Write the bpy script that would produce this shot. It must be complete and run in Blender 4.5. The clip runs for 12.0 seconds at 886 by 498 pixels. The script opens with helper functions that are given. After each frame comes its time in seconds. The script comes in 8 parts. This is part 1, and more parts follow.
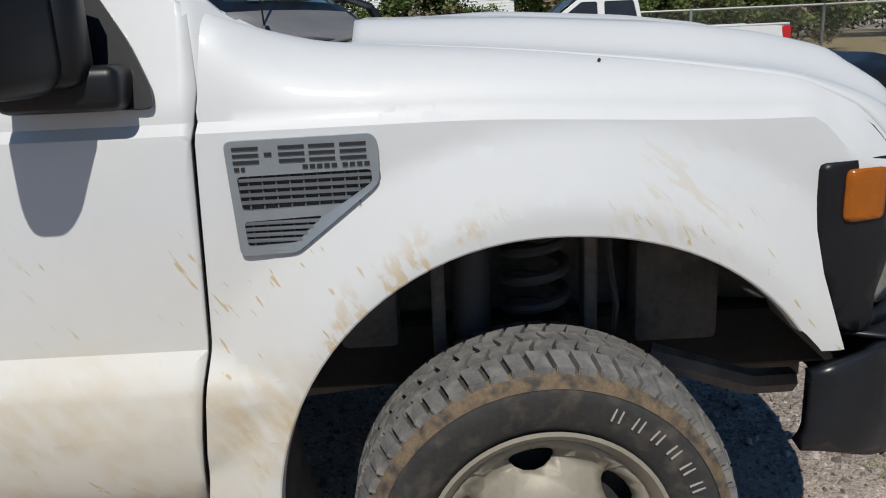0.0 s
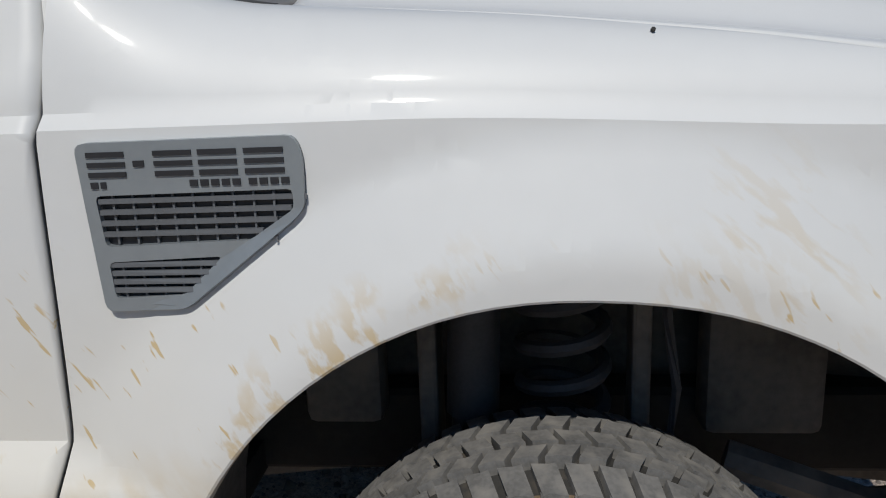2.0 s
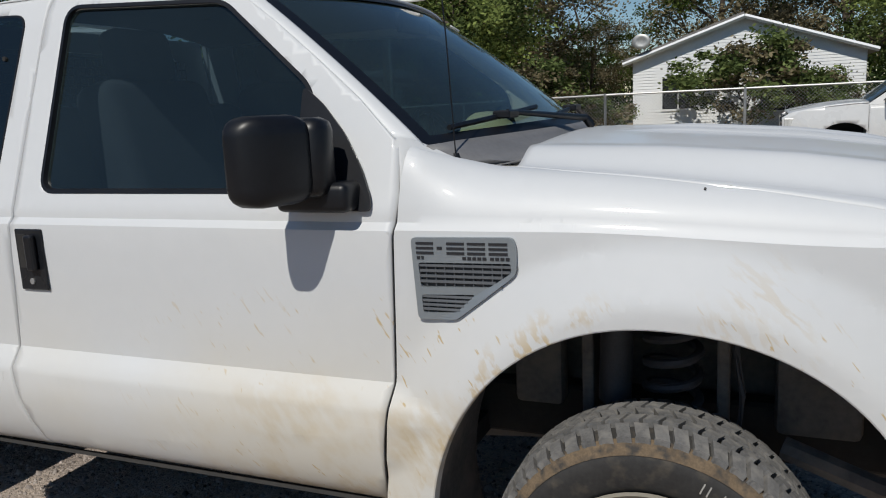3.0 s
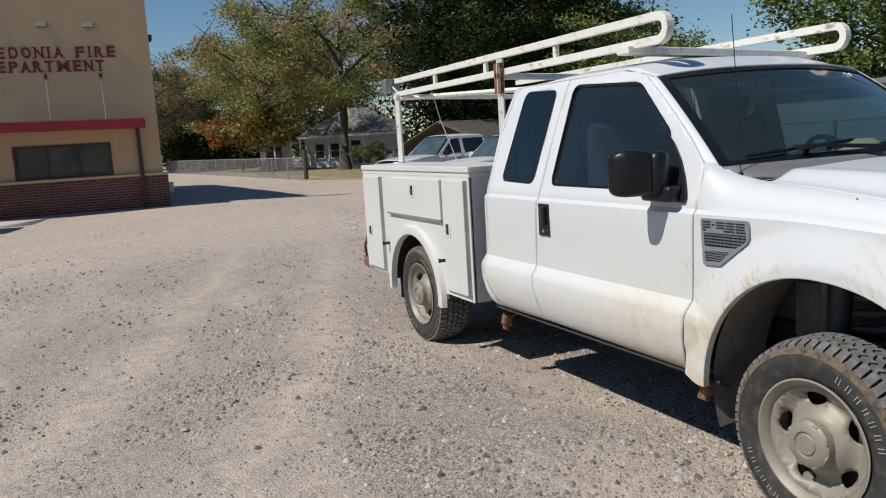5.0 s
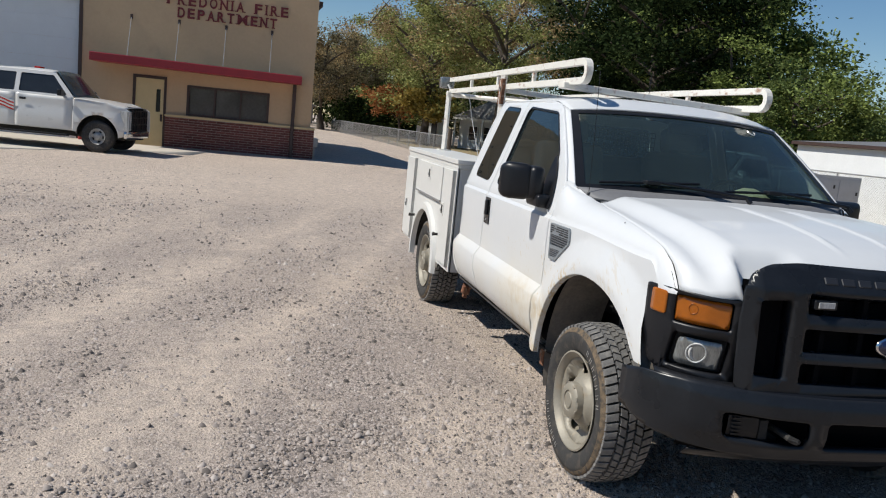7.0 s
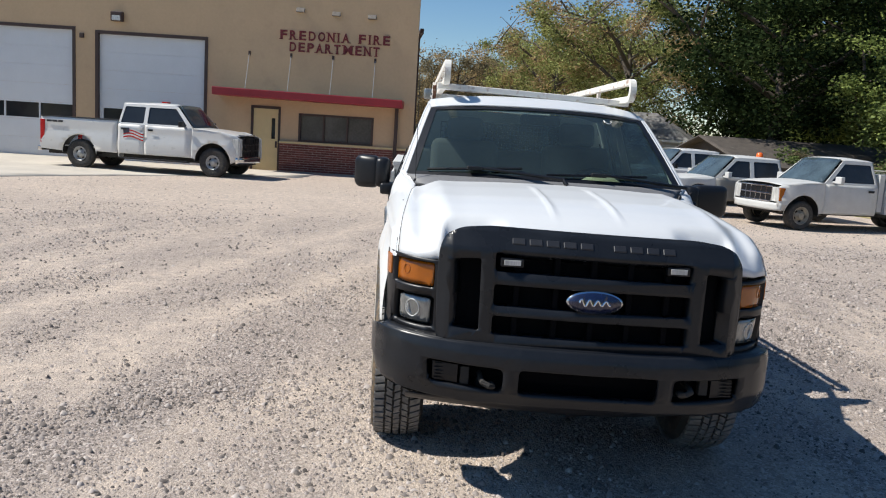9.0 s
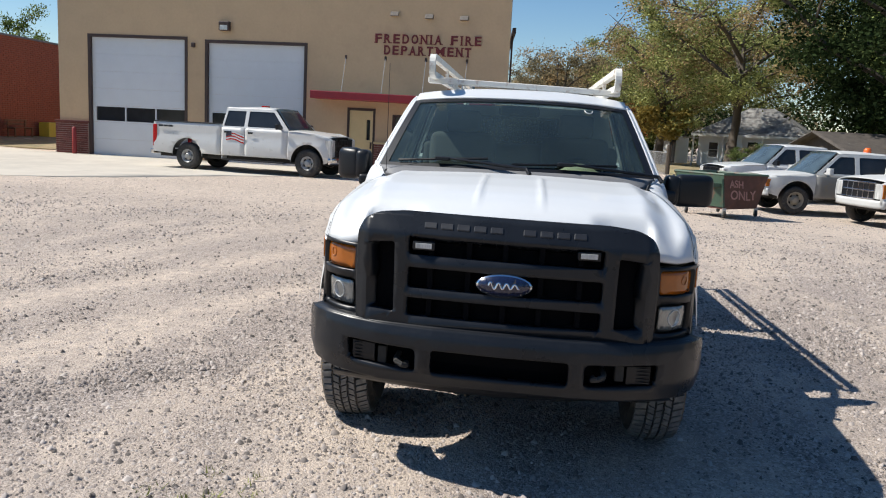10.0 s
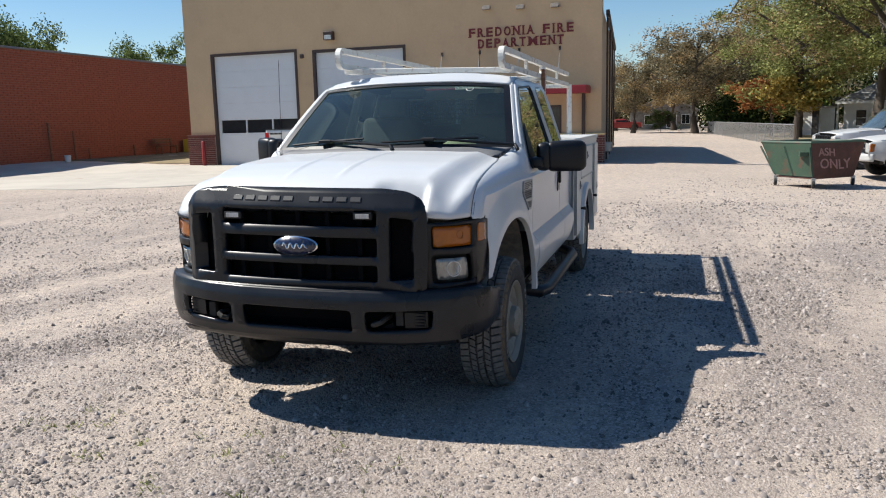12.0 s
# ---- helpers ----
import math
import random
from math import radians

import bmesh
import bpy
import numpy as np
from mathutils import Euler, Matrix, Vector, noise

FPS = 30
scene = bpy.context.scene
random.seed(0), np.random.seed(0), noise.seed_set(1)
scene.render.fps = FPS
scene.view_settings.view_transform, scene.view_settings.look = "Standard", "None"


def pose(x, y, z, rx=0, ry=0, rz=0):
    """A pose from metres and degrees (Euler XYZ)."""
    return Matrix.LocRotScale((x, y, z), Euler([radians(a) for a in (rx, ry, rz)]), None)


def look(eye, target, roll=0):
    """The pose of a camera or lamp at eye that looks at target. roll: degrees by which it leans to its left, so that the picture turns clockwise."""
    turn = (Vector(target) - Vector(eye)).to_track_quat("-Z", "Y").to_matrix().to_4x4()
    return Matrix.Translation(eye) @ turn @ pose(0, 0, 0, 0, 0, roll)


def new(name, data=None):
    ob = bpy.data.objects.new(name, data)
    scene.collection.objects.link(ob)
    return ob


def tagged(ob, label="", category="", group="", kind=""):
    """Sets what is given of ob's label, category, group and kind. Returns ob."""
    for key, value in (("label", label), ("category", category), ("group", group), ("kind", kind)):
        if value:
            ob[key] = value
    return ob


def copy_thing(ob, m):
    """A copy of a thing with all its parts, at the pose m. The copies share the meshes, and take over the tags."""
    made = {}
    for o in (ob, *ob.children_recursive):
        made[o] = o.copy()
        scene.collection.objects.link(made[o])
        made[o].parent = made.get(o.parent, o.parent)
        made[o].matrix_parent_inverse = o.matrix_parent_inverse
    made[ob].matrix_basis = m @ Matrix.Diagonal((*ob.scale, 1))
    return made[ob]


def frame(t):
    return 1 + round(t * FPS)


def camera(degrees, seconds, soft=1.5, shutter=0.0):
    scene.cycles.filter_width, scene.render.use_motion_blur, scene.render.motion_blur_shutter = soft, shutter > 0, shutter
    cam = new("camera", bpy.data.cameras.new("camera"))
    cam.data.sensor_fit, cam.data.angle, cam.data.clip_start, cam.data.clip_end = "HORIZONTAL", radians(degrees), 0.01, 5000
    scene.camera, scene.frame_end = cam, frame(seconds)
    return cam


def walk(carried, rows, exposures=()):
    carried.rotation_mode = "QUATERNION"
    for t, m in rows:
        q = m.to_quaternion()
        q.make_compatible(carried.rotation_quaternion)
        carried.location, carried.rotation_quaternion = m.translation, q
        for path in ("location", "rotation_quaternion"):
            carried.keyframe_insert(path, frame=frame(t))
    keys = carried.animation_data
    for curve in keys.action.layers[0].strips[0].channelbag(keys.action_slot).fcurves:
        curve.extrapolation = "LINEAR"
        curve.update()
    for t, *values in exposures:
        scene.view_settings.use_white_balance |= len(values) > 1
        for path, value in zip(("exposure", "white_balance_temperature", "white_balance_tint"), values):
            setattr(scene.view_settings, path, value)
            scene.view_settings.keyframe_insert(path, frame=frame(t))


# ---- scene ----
cam = camera(59.3, 12.0, soft=1.1)
PATH = [
    (0, (-0.207, -2.214, 1.322), (-0.168, -0.289, 0.784), -2.6),
    (0.5, (-0.113, -1.883, 1.254), (-0.063, 0.043, 0.72), -2.7),
    (1, (-0.127, -1.594, 1.226), (0.061, 0.302, 0.616), -2.6),
    (1.5, (-0.120, -1.521, 1.214), (0.008, 0.352, 0.525), -1.7),
    (2, (-0.06, -1.762, 1.249), (-0.229, 0.169, 0.755), -2.2),
    (2.5, (0.028, -2.145, 1.401), (-0.411, -0.251, 0.93), -2.5),
    (3, (0.209, -2.549, 1.459), (-0.54, -0.731, 1.097), -2.7),
    (3.5, (0.584, -2.857, 1.488), (-0.484, -1.19, 1.202), -3.6),
    (5.5, (2.388, -3.272, 1.588), (0.511, -2.648, 1.294), -0.9),
    (6, (2.791, -3.096, 1.622), (0.886, -2.567, 1.327), 2.3),
    (6.5, (3.019, -2.818, 1.621), (1.107, -2.321, 1.315), 4.7),
    (7, (3.364, -2.495, 1.62), (1.447, -2.02, 1.307), 5.8),
    (7.5, (3.603, -2.134, 1.618), (1.675, -1.699, 1.309), 5.5),
    (9.5, (4.219, -0.374, 1.6), (2.241, -0.426, 1.311), 3.3),
    (10, (4.24, 0.058, 1.593), (2.273, -0.137, 1.293), 2.9),
    (10.5, (4.269, 0.53, 1.568), (2.318, 0.217, 1.256), 2.0),
    (11, (4.373, 0.945, 1.57), (2.443, 0.533, 1.248), 0.9),
    (11.5, (4.359, 1.361, 1.552), (2.448, 0.87, 1.224), -0.4),
    (12, (4.403, 1.824, 1.53), (2.512, 1.257, 1.211), -1.4),
]
EXPOSURES = [(0, -0.40), (0.5, -0.48), (1.0, -0.61), (2.0, -0.60), (2.5, -0.59), (3.5, -0.39), (5.5, -0.12), (7.5, 0.05), (9.5, 0.38), (12, 0.43)]
walk(cam, [(t, look(eye, target, roll)) for t, eye, target, roll in PATH], EXPOSURES)

# ---- world, sun ----
SUN_EL, SUN_SHIFT = radians(49.6), 0.028
world = bpy.data.worlds.new("world")
scene.world = world
world.use_nodes = True
wn = world.node_tree.nodes
sky = wn.new("ShaderNodeTexSky")
sky.sky_type, sky.sun_disc, sky.sun_elevation, sky.sun_rotation = "NISHITA", False, SUN_EL, math.pi
sky.air_density, sky.dust_density, sky.ozone_density = 1.0, 0.0, 3.0
clear = wn.new("ShaderNodeHueSaturation")
clear.inputs["Saturation"].default_value = 1.18
world.node_tree.links.new(sky.outputs[0], clear.inputs["Color"])
world.node_tree.links.new(clear.outputs[0], wn["Background"].inputs[0])
wn["Background"].inputs[1].default_value = 0.086
sun_data = bpy.data.lights.new("sun", "SUN")
sun_data.energy, sun_data.angle, sun_data.color = 4.9, radians(0.53), (1.0, 0.962, 0.885)
sun = new("sun", sun_data)
sun.matrix_world = look((0, -20, 20 * math.tan(SUN_EL)), (20 * SUN_SHIFT, 0, 0))


# ---- materials ----
def material(name, color, rough=0.5, metal=0.0, var=0.12, scale=6.0, bump=0.0, bscale=80.0, coat=0.0, stretch=(1, 1, 1), emit=0.0, second=None, smix=0.35, spec=None):
    """A surface with colour variation at two scales, roughness variation and fine relief."""
    m = bpy.data.materials.new(name)
    m.use_nodes = True
    nt = m.node_tree
    n, l = nt.nodes, nt.links
    p = n["Principled BSDF"]
    co = n.new("ShaderNodeTexCoord")
    mp = n.new("ShaderNodeMapping")
    mp.inputs["Scale"].default_value = stretch
    l.new(co.outputs["Object"], mp.inputs[0])
    n1, n2 = n.new("ShaderNodeTexNoise"), n.new("ShaderNodeTexNoise")
    n1.inputs["Scale"].default_value, n1.inputs["Detail"].default_value = scale, 5
    n2.inputs["Scale"].default_value, n2.inputs["Detail"].default_value = scale * 9, 4
    l.new(mp.outputs[0], n1.inputs["Vector"]), l.new(mp.outputs[0], n2.inputs["Vector"])
    add = n.new("ShaderNodeMath")
    add.operation = "MULTIPLY_ADD"
    add.inputs[1].default_value = 0.6
    l.new(n1.outputs[0], add.inputs[0])
    half = n.new("ShaderNodeMath")
    half.operation = "MULTIPLY"
    half.inputs[1].default_value = 0.4
    l.new(n2.outputs[0], half.inputs[0]), l.new(half.outputs[0], add.inputs[2])
    ramp = n.new("ShaderNodeValToRGB")
    a, b = ramp.color_ramp.elements
    a.position, b.position = 0.34, 0.66
    a.color = (*[max(0, c * (1 - var)) for c in color], 1)
    b.color = (*[min(1, c * (1 + var)) for c in color], 1)
    l.new(add.outputs[0], ramp.inputs[0])
    out = ramp.outputs[0]
    if second:
        n3 = n.new("ShaderNodeTexNoise")
        n3.inputs["Scale"].default_value, n3.inputs["Detail"].default_value = scale * 1.7, 8
        off = n.new("ShaderNodeVectorMath")
        off.inputs[1].default_value = (7.3, 2.1, 4.4)
        l.new(mp.outputs[0], off.inputs[0]), l.new(off.outputs[0], n3.inputs["Vector"])
        r3 = n.new("ShaderNodeValToRGB")
        r3.color_ramp.elements[0].position, r3.color_ramp.elements[1].position = 1 - smix - 0.12, 1 - smix + 0.08
        l.new(n3.outputs[0], r3.inputs[0])
        mix = n.new("ShaderNodeMixRGB")
        mix.inputs[2].default_value = (*second, 1)
        l.new(r3.outputs[0], mix.inputs[0]), l.new(out, mix.inputs[1])
        out = mix.outputs[0]
    l.new(out, p.inputs["Base Color"])
    rr = n.new("ShaderNodeMapRange")
    rr.inputs[3].default_value, rr.inputs[4].default_value = max(0.02, rough - 0.08), min(1, rough + 0.08)
    l.new(n1.outputs[0], rr.inputs[0]), l.new(rr.outputs[0], p.inputs["Roughness"])
    if spec is not None:
        p.inputs["Specular IOR Level"].default_value = spec
    p.inputs["Metallic"].default_value, p.inputs["Coat Weight"].default_value, p.inputs["Coat Roughness"].default_value = metal, coat, 0.06
    if emit:
        l.new(out, p.inputs["Emission Color"])
        p.inputs["Emission Strength"].default_value = emit
    if bump:
        nb, bp = n.new("ShaderNodeTexNoise"), n.new("ShaderNodeBump")
        nb.inputs["Scale"].default_value, nb.inputs["Detail"].default_value = bscale, 6
        l.new(mp.outputs[0], nb.inputs["Vector"])
        bp.inputs["Strength"].default_value, bp.inputs["Distance"].default_value = min(1, bump * 20), bump
        l.new(nb.outputs[0], bp.inputs["Height"]), l.new(bp.outputs[0], p.inputs["Normal"])
    return m


def glass(name, tint, haze=0.02):
    """Automotive glass: a thin clear tinted sheet that reflects at its surface."""
    m = bpy.data.materials.new(name)
    m.use_nodes = True
    nt = m.node_tree
    n, l = nt.nodes, nt.links
    n.remove(n["Principled BSDF"])
    tr, gl, mix, fr = (n.new("ShaderNode" + k) for k in ("BsdfTransparent", "BsdfGlossy", "MixShader", "Fresnel"))
    tr.inputs[0].default_value = (*tint, 1)
    gl.inputs["Roughness"].default_value = 0.02
    fr.inputs[0].default_value = 1.5
    add = n.new("ShaderNodeMath")
    add.operation = "MULTIPLY_ADD"
    add.inputs[1].default_value, add.inputs[2].default_value = 1.35, 0.01
    add.use_clamp = True
    l.new(fr.outputs[0], add.inputs[0]), l.new(add.outputs[0], mix.inputs[0])
    l.new(tr.outputs[0], mix.inputs[1]), l.new(gl.outputs[0], mix.inputs[2])
    df, mx = n.new("ShaderNodeBsdfDiffuse"), n.new("ShaderNodeMixShader")
    df.inputs[0].default_value = (0.34, 0.49, 0.48, 1)
    nz, co, mr = n.new("ShaderNodeTexNoise"), n.new("ShaderNodeTexCoord"), n.new("ShaderNodeMapRange")
    nz.inputs["Scale"].default_value, nz.inputs["Detail"].default_value = 3.0, 6
    l.new(co.outputs["Object"], nz.inputs["Vector"]), l.new(nz.outputs[0], mr.inputs[0])
    mr.inputs[3].default_value, mr.inputs[4].default_value = haze * 0.4, haze * 1.6
    l.new(mr.outputs[0], mx.inputs[0]), l.new(mix.outputs[0], mx.inputs[1]), l.new(df.outputs[0], mx.inputs[2])
    l.new(mx.outputs[0], n["Material Output"].inputs[0])
    return m


def wet_dirt_paint():
    """White fleet paint with dried tan mud: splashes round the arch and film on the lower panels."""
    m = material("white_paint_muddy", (0.61, 0.622, 0.63), 0.5, 0, 0.015, 3, coat=0.4)
    nt = m.node_tree
    n, l = nt.nodes, nt.links
    p = n["Principled BSDF"]
    base = p.inputs["Base Color"].links[0].from_socket
    geo, sep = n.new("ShaderNodeNewGeometry"), n.new("ShaderNodeSeparateXYZ")
    l.new(geo.outputs["Position"], sep.inputs[0])

    def rng(sock, a, b, c=0.0, d=1.0):
        q = n.new("ShaderNodeMapRange")
        for k, v in zip((1, 2, 3, 4), (a, b, c, d)):
            q.inputs[k].default_value = v
        l.new(sock, q.inputs[0])
        return q.outputs[0]

    def op(kind, a, b):
        q = n.new("ShaderNodeMath")
        q.operation = kind
        for k, v in enumerate((a, b)):
            if isinstance(v, float):
                q.inputs[k].default_value = v
            else:
                l.new(v, q.inputs[k])
        return q.outputs[0]

    def spots(scale, rot, sq, lo, hi, detail=4):
        mp, q = n.new("ShaderNodeMapping"), n.new("ShaderNodeTexNoise")
        vr = n.new("ShaderNodeVectorRotate")
        vr.rotation_type = "Y_AXIS"
        vr.inputs["Angle"].default_value = radians(rot)
        mp.inputs["Scale"].default_value = sq
        l.new(geo.outputs["Position"], vr.inputs[0]), l.new(vr.outputs[0], mp.inputs[0]), l.new(mp.outputs[0], q.inputs["Vector"])
        q.inputs["Scale"].default_value, q.inputs["Detail"].default_value = scale, detail
        return rng(q.outputs[0], lo, hi)

    X, Y, Z = sep.outputs["X"], sep.outputs["Y"], sep.outputs["Z"]
    # a thin cream film low on the panels, thicker towards the sill
    film = op("MULTIPLY", rng(Z, 1.06, 0.66), spots(1.9, 0, (1, 1, 1.2), 0.22, 0.66, 5))
    film = op("MULTIPLY", op("MULTIPLY", film, rng(X, -2.6, -0.7, 0.65, 1.0)), 0.58)
    # heavier dried mud behind the wheel, broken into slanting flecks
    near = op("MULTIPLY", rng(X, -1.35, -0.72), rng(X, -0.30, -0.44))
    body = op("MULTIPLY", spots(5.0, 0, (1, 1, 1.2), 0.40, 0.60, 6), spots(34, 38, (1.0, 1, 0.35), 0.34, 0.60, 5))
    mud = op("MULTIPLY", op("MULTIPLY", rng(Z, 0.84, 0.66, 0.0, 0.8), near), body)
    # splashes just above the edge of the front arch
    ex = op("MULTIPLY", op("SUBTRACT", X, 0.035), 1 / 0.51)
    ez = op("MULTIPLY", op("SUBTRACT", Z, 0.45), 1 / 0.528)
    rad = op("SQRT", op("ADD", op("MULTIPLY", ex, ex), op("MULTIPLY", ez, ez)), 0.0)
    ring = rng(rad, 1.20, 1.03)
    side = op("MAXIMUM", rng(X, -0.04, -0.16), op("MULTIPLY", rng(X, 0.06, 0.10, 0.0, 0.26), rng(X, 0.30, 0.24)))
    fresh = spots(58, 28, (1.0, 1.0, 0.40), 0.47, 0.56, 5)
    big = spots(10, 0, (1, 1, 1), 0.45, 0.55)
    splash = op("MULTIPLY", op("MULTIPLY", op("MULTIPLY", ring, fresh), big), side)
    # one smear higher up
    sm = op("MULTIPLY", rng(rad, 1.42, 1.18), op("MULTIPLY", rng(X, 0.13, 0.18), rng(X, 0.34, 0.28)))
    smear = op("MULTIPLY", op("MULTIPLY", sm, 0.35), spots(34, 48, (1.4, 1.0, 0.35), 0.55, 0.63, 6))
    # short scattered flecks on the door and behind the arch
    low = op("MULTIPLY", op("MULTIPLY", rng(Z, 1.06, 0.96), rng(X, -1.5, -0.8)), spots(40, 36, (2.2, 1.0, 0.40), 0.66, 0.70, 2))
    low = op("MULTIPLY", low, spots(4.6, 0, (1, 1, 1), 0.47, 0.53))
    allm = op("MAXIMUM", mud, op("MULTIPLY", op("MAXIMUM", op("MAXIMUM", splash, smear), low), 0.95))
    here = rng(Y, 0.5, -0.3, 0.35, 1.0)
    allm, film = op("MULTIPLY", allm, here), op("MULTIPLY", film, here)
    veil = n.new("ShaderNodeMixRGB")
    veil.inputs[2].default_value = (0.60, 0.53, 0.395, 1)
    l.new(film, veil.inputs[0]), l.new(base, veil.inputs[1])
    mix = n.new("ShaderNodeMixRGB")
    mix.inputs[2].default_value = (0.50, 0.385, 0.215, 1)
    l.new(allm, mix.inputs[0]), l.new(veil.outputs[0], mix.inputs[1]), l.new(mix.outputs[0], p.inputs["Base Color"])
    allm = op("MAXIMUM", allm, film)
    ro = n.new("ShaderNodeMapRange")
    ro.inputs[3].default_value, ro.inputs[4].default_value = 0.5, 0.85
    l.new(allm, ro.inputs[0]), l.new(ro.outputs[0], p.inputs["Roughness"])
    co = n.new("ShaderNodeMapRange")
    co.inputs[3].default_value, co.inputs[4].default_value = 0.4, 0.0
    l.new(allm, co.inputs[0]), l.new(co.outputs[0], p.inputs["Coat Weight"])
    return m


def ground_material():
    """Grey crushed limestone with paler driven tracks and dusty fines; dry grass and pale concrete elsewhere have their own sheets."""
    m = material("gravel", (0.36, 0.325, 0.295), 0.95, 0, 0.0, 0.5)
    nt = m.node_tree
    n, l = nt.nodes, nt.links
    p = n["Principled BSDF"]
    geo = n.new("ShaderNodeNewGeometry")

    def noise_(scale, detail, sq=(1, 1, 1), rot=0.0):
        mp, q = n.new("ShaderNodeMapping"), n.new("ShaderNodeTexNoise")
        mp.inputs["Scale"].default_value, mp.inputs["Rotation"].default_value = sq, (0, 0, radians(rot))
        l.new(geo.outputs["Position"], mp.inputs[0]), l.new(mp.outputs[0], q.inputs["Vector"])
        q.inputs["Scale"].default_value, q.inputs["Detail"].default_value, q.inputs["Roughness"].default_value = scale, detail, 0.62
        return q.outputs[0]

    def ramp(sock, stops):
        r = n.new("ShaderNodeValToRGB")
        while len(r.color_ramp.elements) < len(stops):
            r.color_ramp.elements.new(0.5)
        for e, (pos, c) in zip(r.color_ramp.elements, stops):
            e.position, e.color = pos, (*c, 1)
        l.new(sock, r.inputs[0])
        return r.outputs[0]

    def mixc(kind, f, a, b):
        q = n.new("ShaderNodeMixRGB")
        q.blend_type = kind
        for k, v in enumerate((f, a, b)):
            if isinstance(v, float):
                q.inputs[k].default_value = v
            else:
                l.new(v, q.inputs[k])
        return q.outputs[0]

    def math_(kind, *vals):
        q = n.new("ShaderNodeMath")
        q.operation = kind
        for k, v in enumerate(vals):
            if isinstance(v, float):
                q.inputs[k].default_value = v
            else:
                l.new(v, q.inputs[k])
        return q.outputs[0]

    sep = n.new("ShaderNodeSeparateXYZ")
    l.new(geo.outputs["Position"], sep.inputs[0])
    X, Y = sep.outputs["X"], sep.outputs["Y"]
    vor = n.new("ShaderNodeTexVoronoi")
    vor.inputs["Scale"].default_value = 68
    l.new(geo.outputs["Position"], vor.inputs["Vector"])
    vor2 = n.new("ShaderNodeTexVoronoi")
    vor2.inputs["Scale"].default_value = 170
    l.new(geo.outputs["Position"], vor2.inputs["Vector"])
    grain = n.new("ShaderNodeSeparateColor")
    l.new(vor.outputs["Color"], grain.inputs[0])
    grain2 = n.new("ShaderNodeSeparateColor")
    l.new(vor2.outputs["Color"], grain2.inputs[0])
    stone = ramp(grain.outputs[0], [(0.0, (0.062, 0.053, 0.047)), (0.40, (0.278, 0.234, 0.208)), (0.80, (0.505, 0.428, 0.382)), (1.0, (0.68, 0.59, 0.525))])
    fine = ramp(grain2.outputs[0], [(0.0, (0.135, 0.112, 0.097)), (1.0, (0.60, 0.500, 0.436))])
    body = mixc("MIX", ramp(noise_(1.3, 5), [(0.38, (0.15, 0.15, 0.15)), (0.62, (0.85, 0.85, 0.85))]), stone, fine)
    # wheel tracks sweep across the lot towards the lane: w is the offset from their middle line
    bend = math_("MULTIPLY_ADD", math_("MULTIPLY_ADD", X, -0.0081, -0.442), X, -4.81)
    w = math_("ADD", math_("SUBTRACT", Y, bend), math_("MULTIPLY", math_("SUBTRACT", noise_(0.35, 2), 0.5), 0.9))
    grey = lambda *st: [(a, (b, b, b)) for a, b in st]
    lanes = ramp(math_("MULTIPLY_ADD", w, 0.125, 0.5), grey((0.0, 0.50), (0.22, 0.35), (0.30, 0.85), (0.36, 0.30), (0.44, 0.45), (0.50, 1.0), (0.555, 0.40), (0.625, 0.35), (0.68, 0.95), (0.74, 0.22), (0.82, 0.12), (0.92, 0.0)))
    patch = ramp(noise_(0.5, 7, (0.5, 1.4, 1), 14), [(0.41, (0, 0, 0)), (0.57, (0.85, 0.85, 0.85))])
    yard = n.new("ShaderNodeMapRange")
    for k, v in zip((1, 2, 3, 4), (-3.5, -12.0, 0.0, 0.95)):
        yard.inputs[k].default_value = v
    l.new(math_("ADD", X, math_("MULTIPLY", math_("SUBTRACT", noise_(0.25, 5), 0.5), 12.0)), yard.inputs[0])
    patch = mixc("LIGHTEN", 1.0, patch, yard.outputs[0])
    dust = mixc("LIGHTEN", 1.0, mixc("MULTIPLY", 1.0, lanes, ramp(noise_(0.9, 6), [(0.32, (0.40, 0.40, 0.40)), (0.48, (1, 1, 1))])), patch)
    dustc = ramp(grain2.outputs[1], [(0.0, (0.51, 0.413, 0.333)), (1.0, (0.82, 0.682, 0.560))])
    body = mixc("MIX", mixc("MULTIPLY", 1.0, dust, ramp(noise_(9, 6), [(0.36, (0.45, 0.45, 0.45)), (0.58, (1, 1, 1))])), body, dustc)
    body = mixc("MULTIPLY", 0.55, body, ramp(noise_(0.16, 4), [(0.3, (0.78, 0.77, 0.76)), (0.7, (1, 1, 1))]))
    l.new(body, p.inputs["Base Color"])
    b1, b2 = n.new("ShaderNodeBump"), n.new("ShaderNodeBump")
    b1.inputs["Strength"].default_value, b1.inputs["Distance"].default_value = 1.0, 0.019
    b2.inputs["Strength"].default_value, b2.inputs["Distance"].default_value = 1.0, 0.014
    l.new(noise_(60, 8), b1.inputs["Height"]), l.new(grain.outputs[2], b2.inputs["Height"])
    l.new(b1.outputs[0], b2.inputs["Normal"]), l.new(b2.outputs[0], p.inputs["Normal"])
    return m


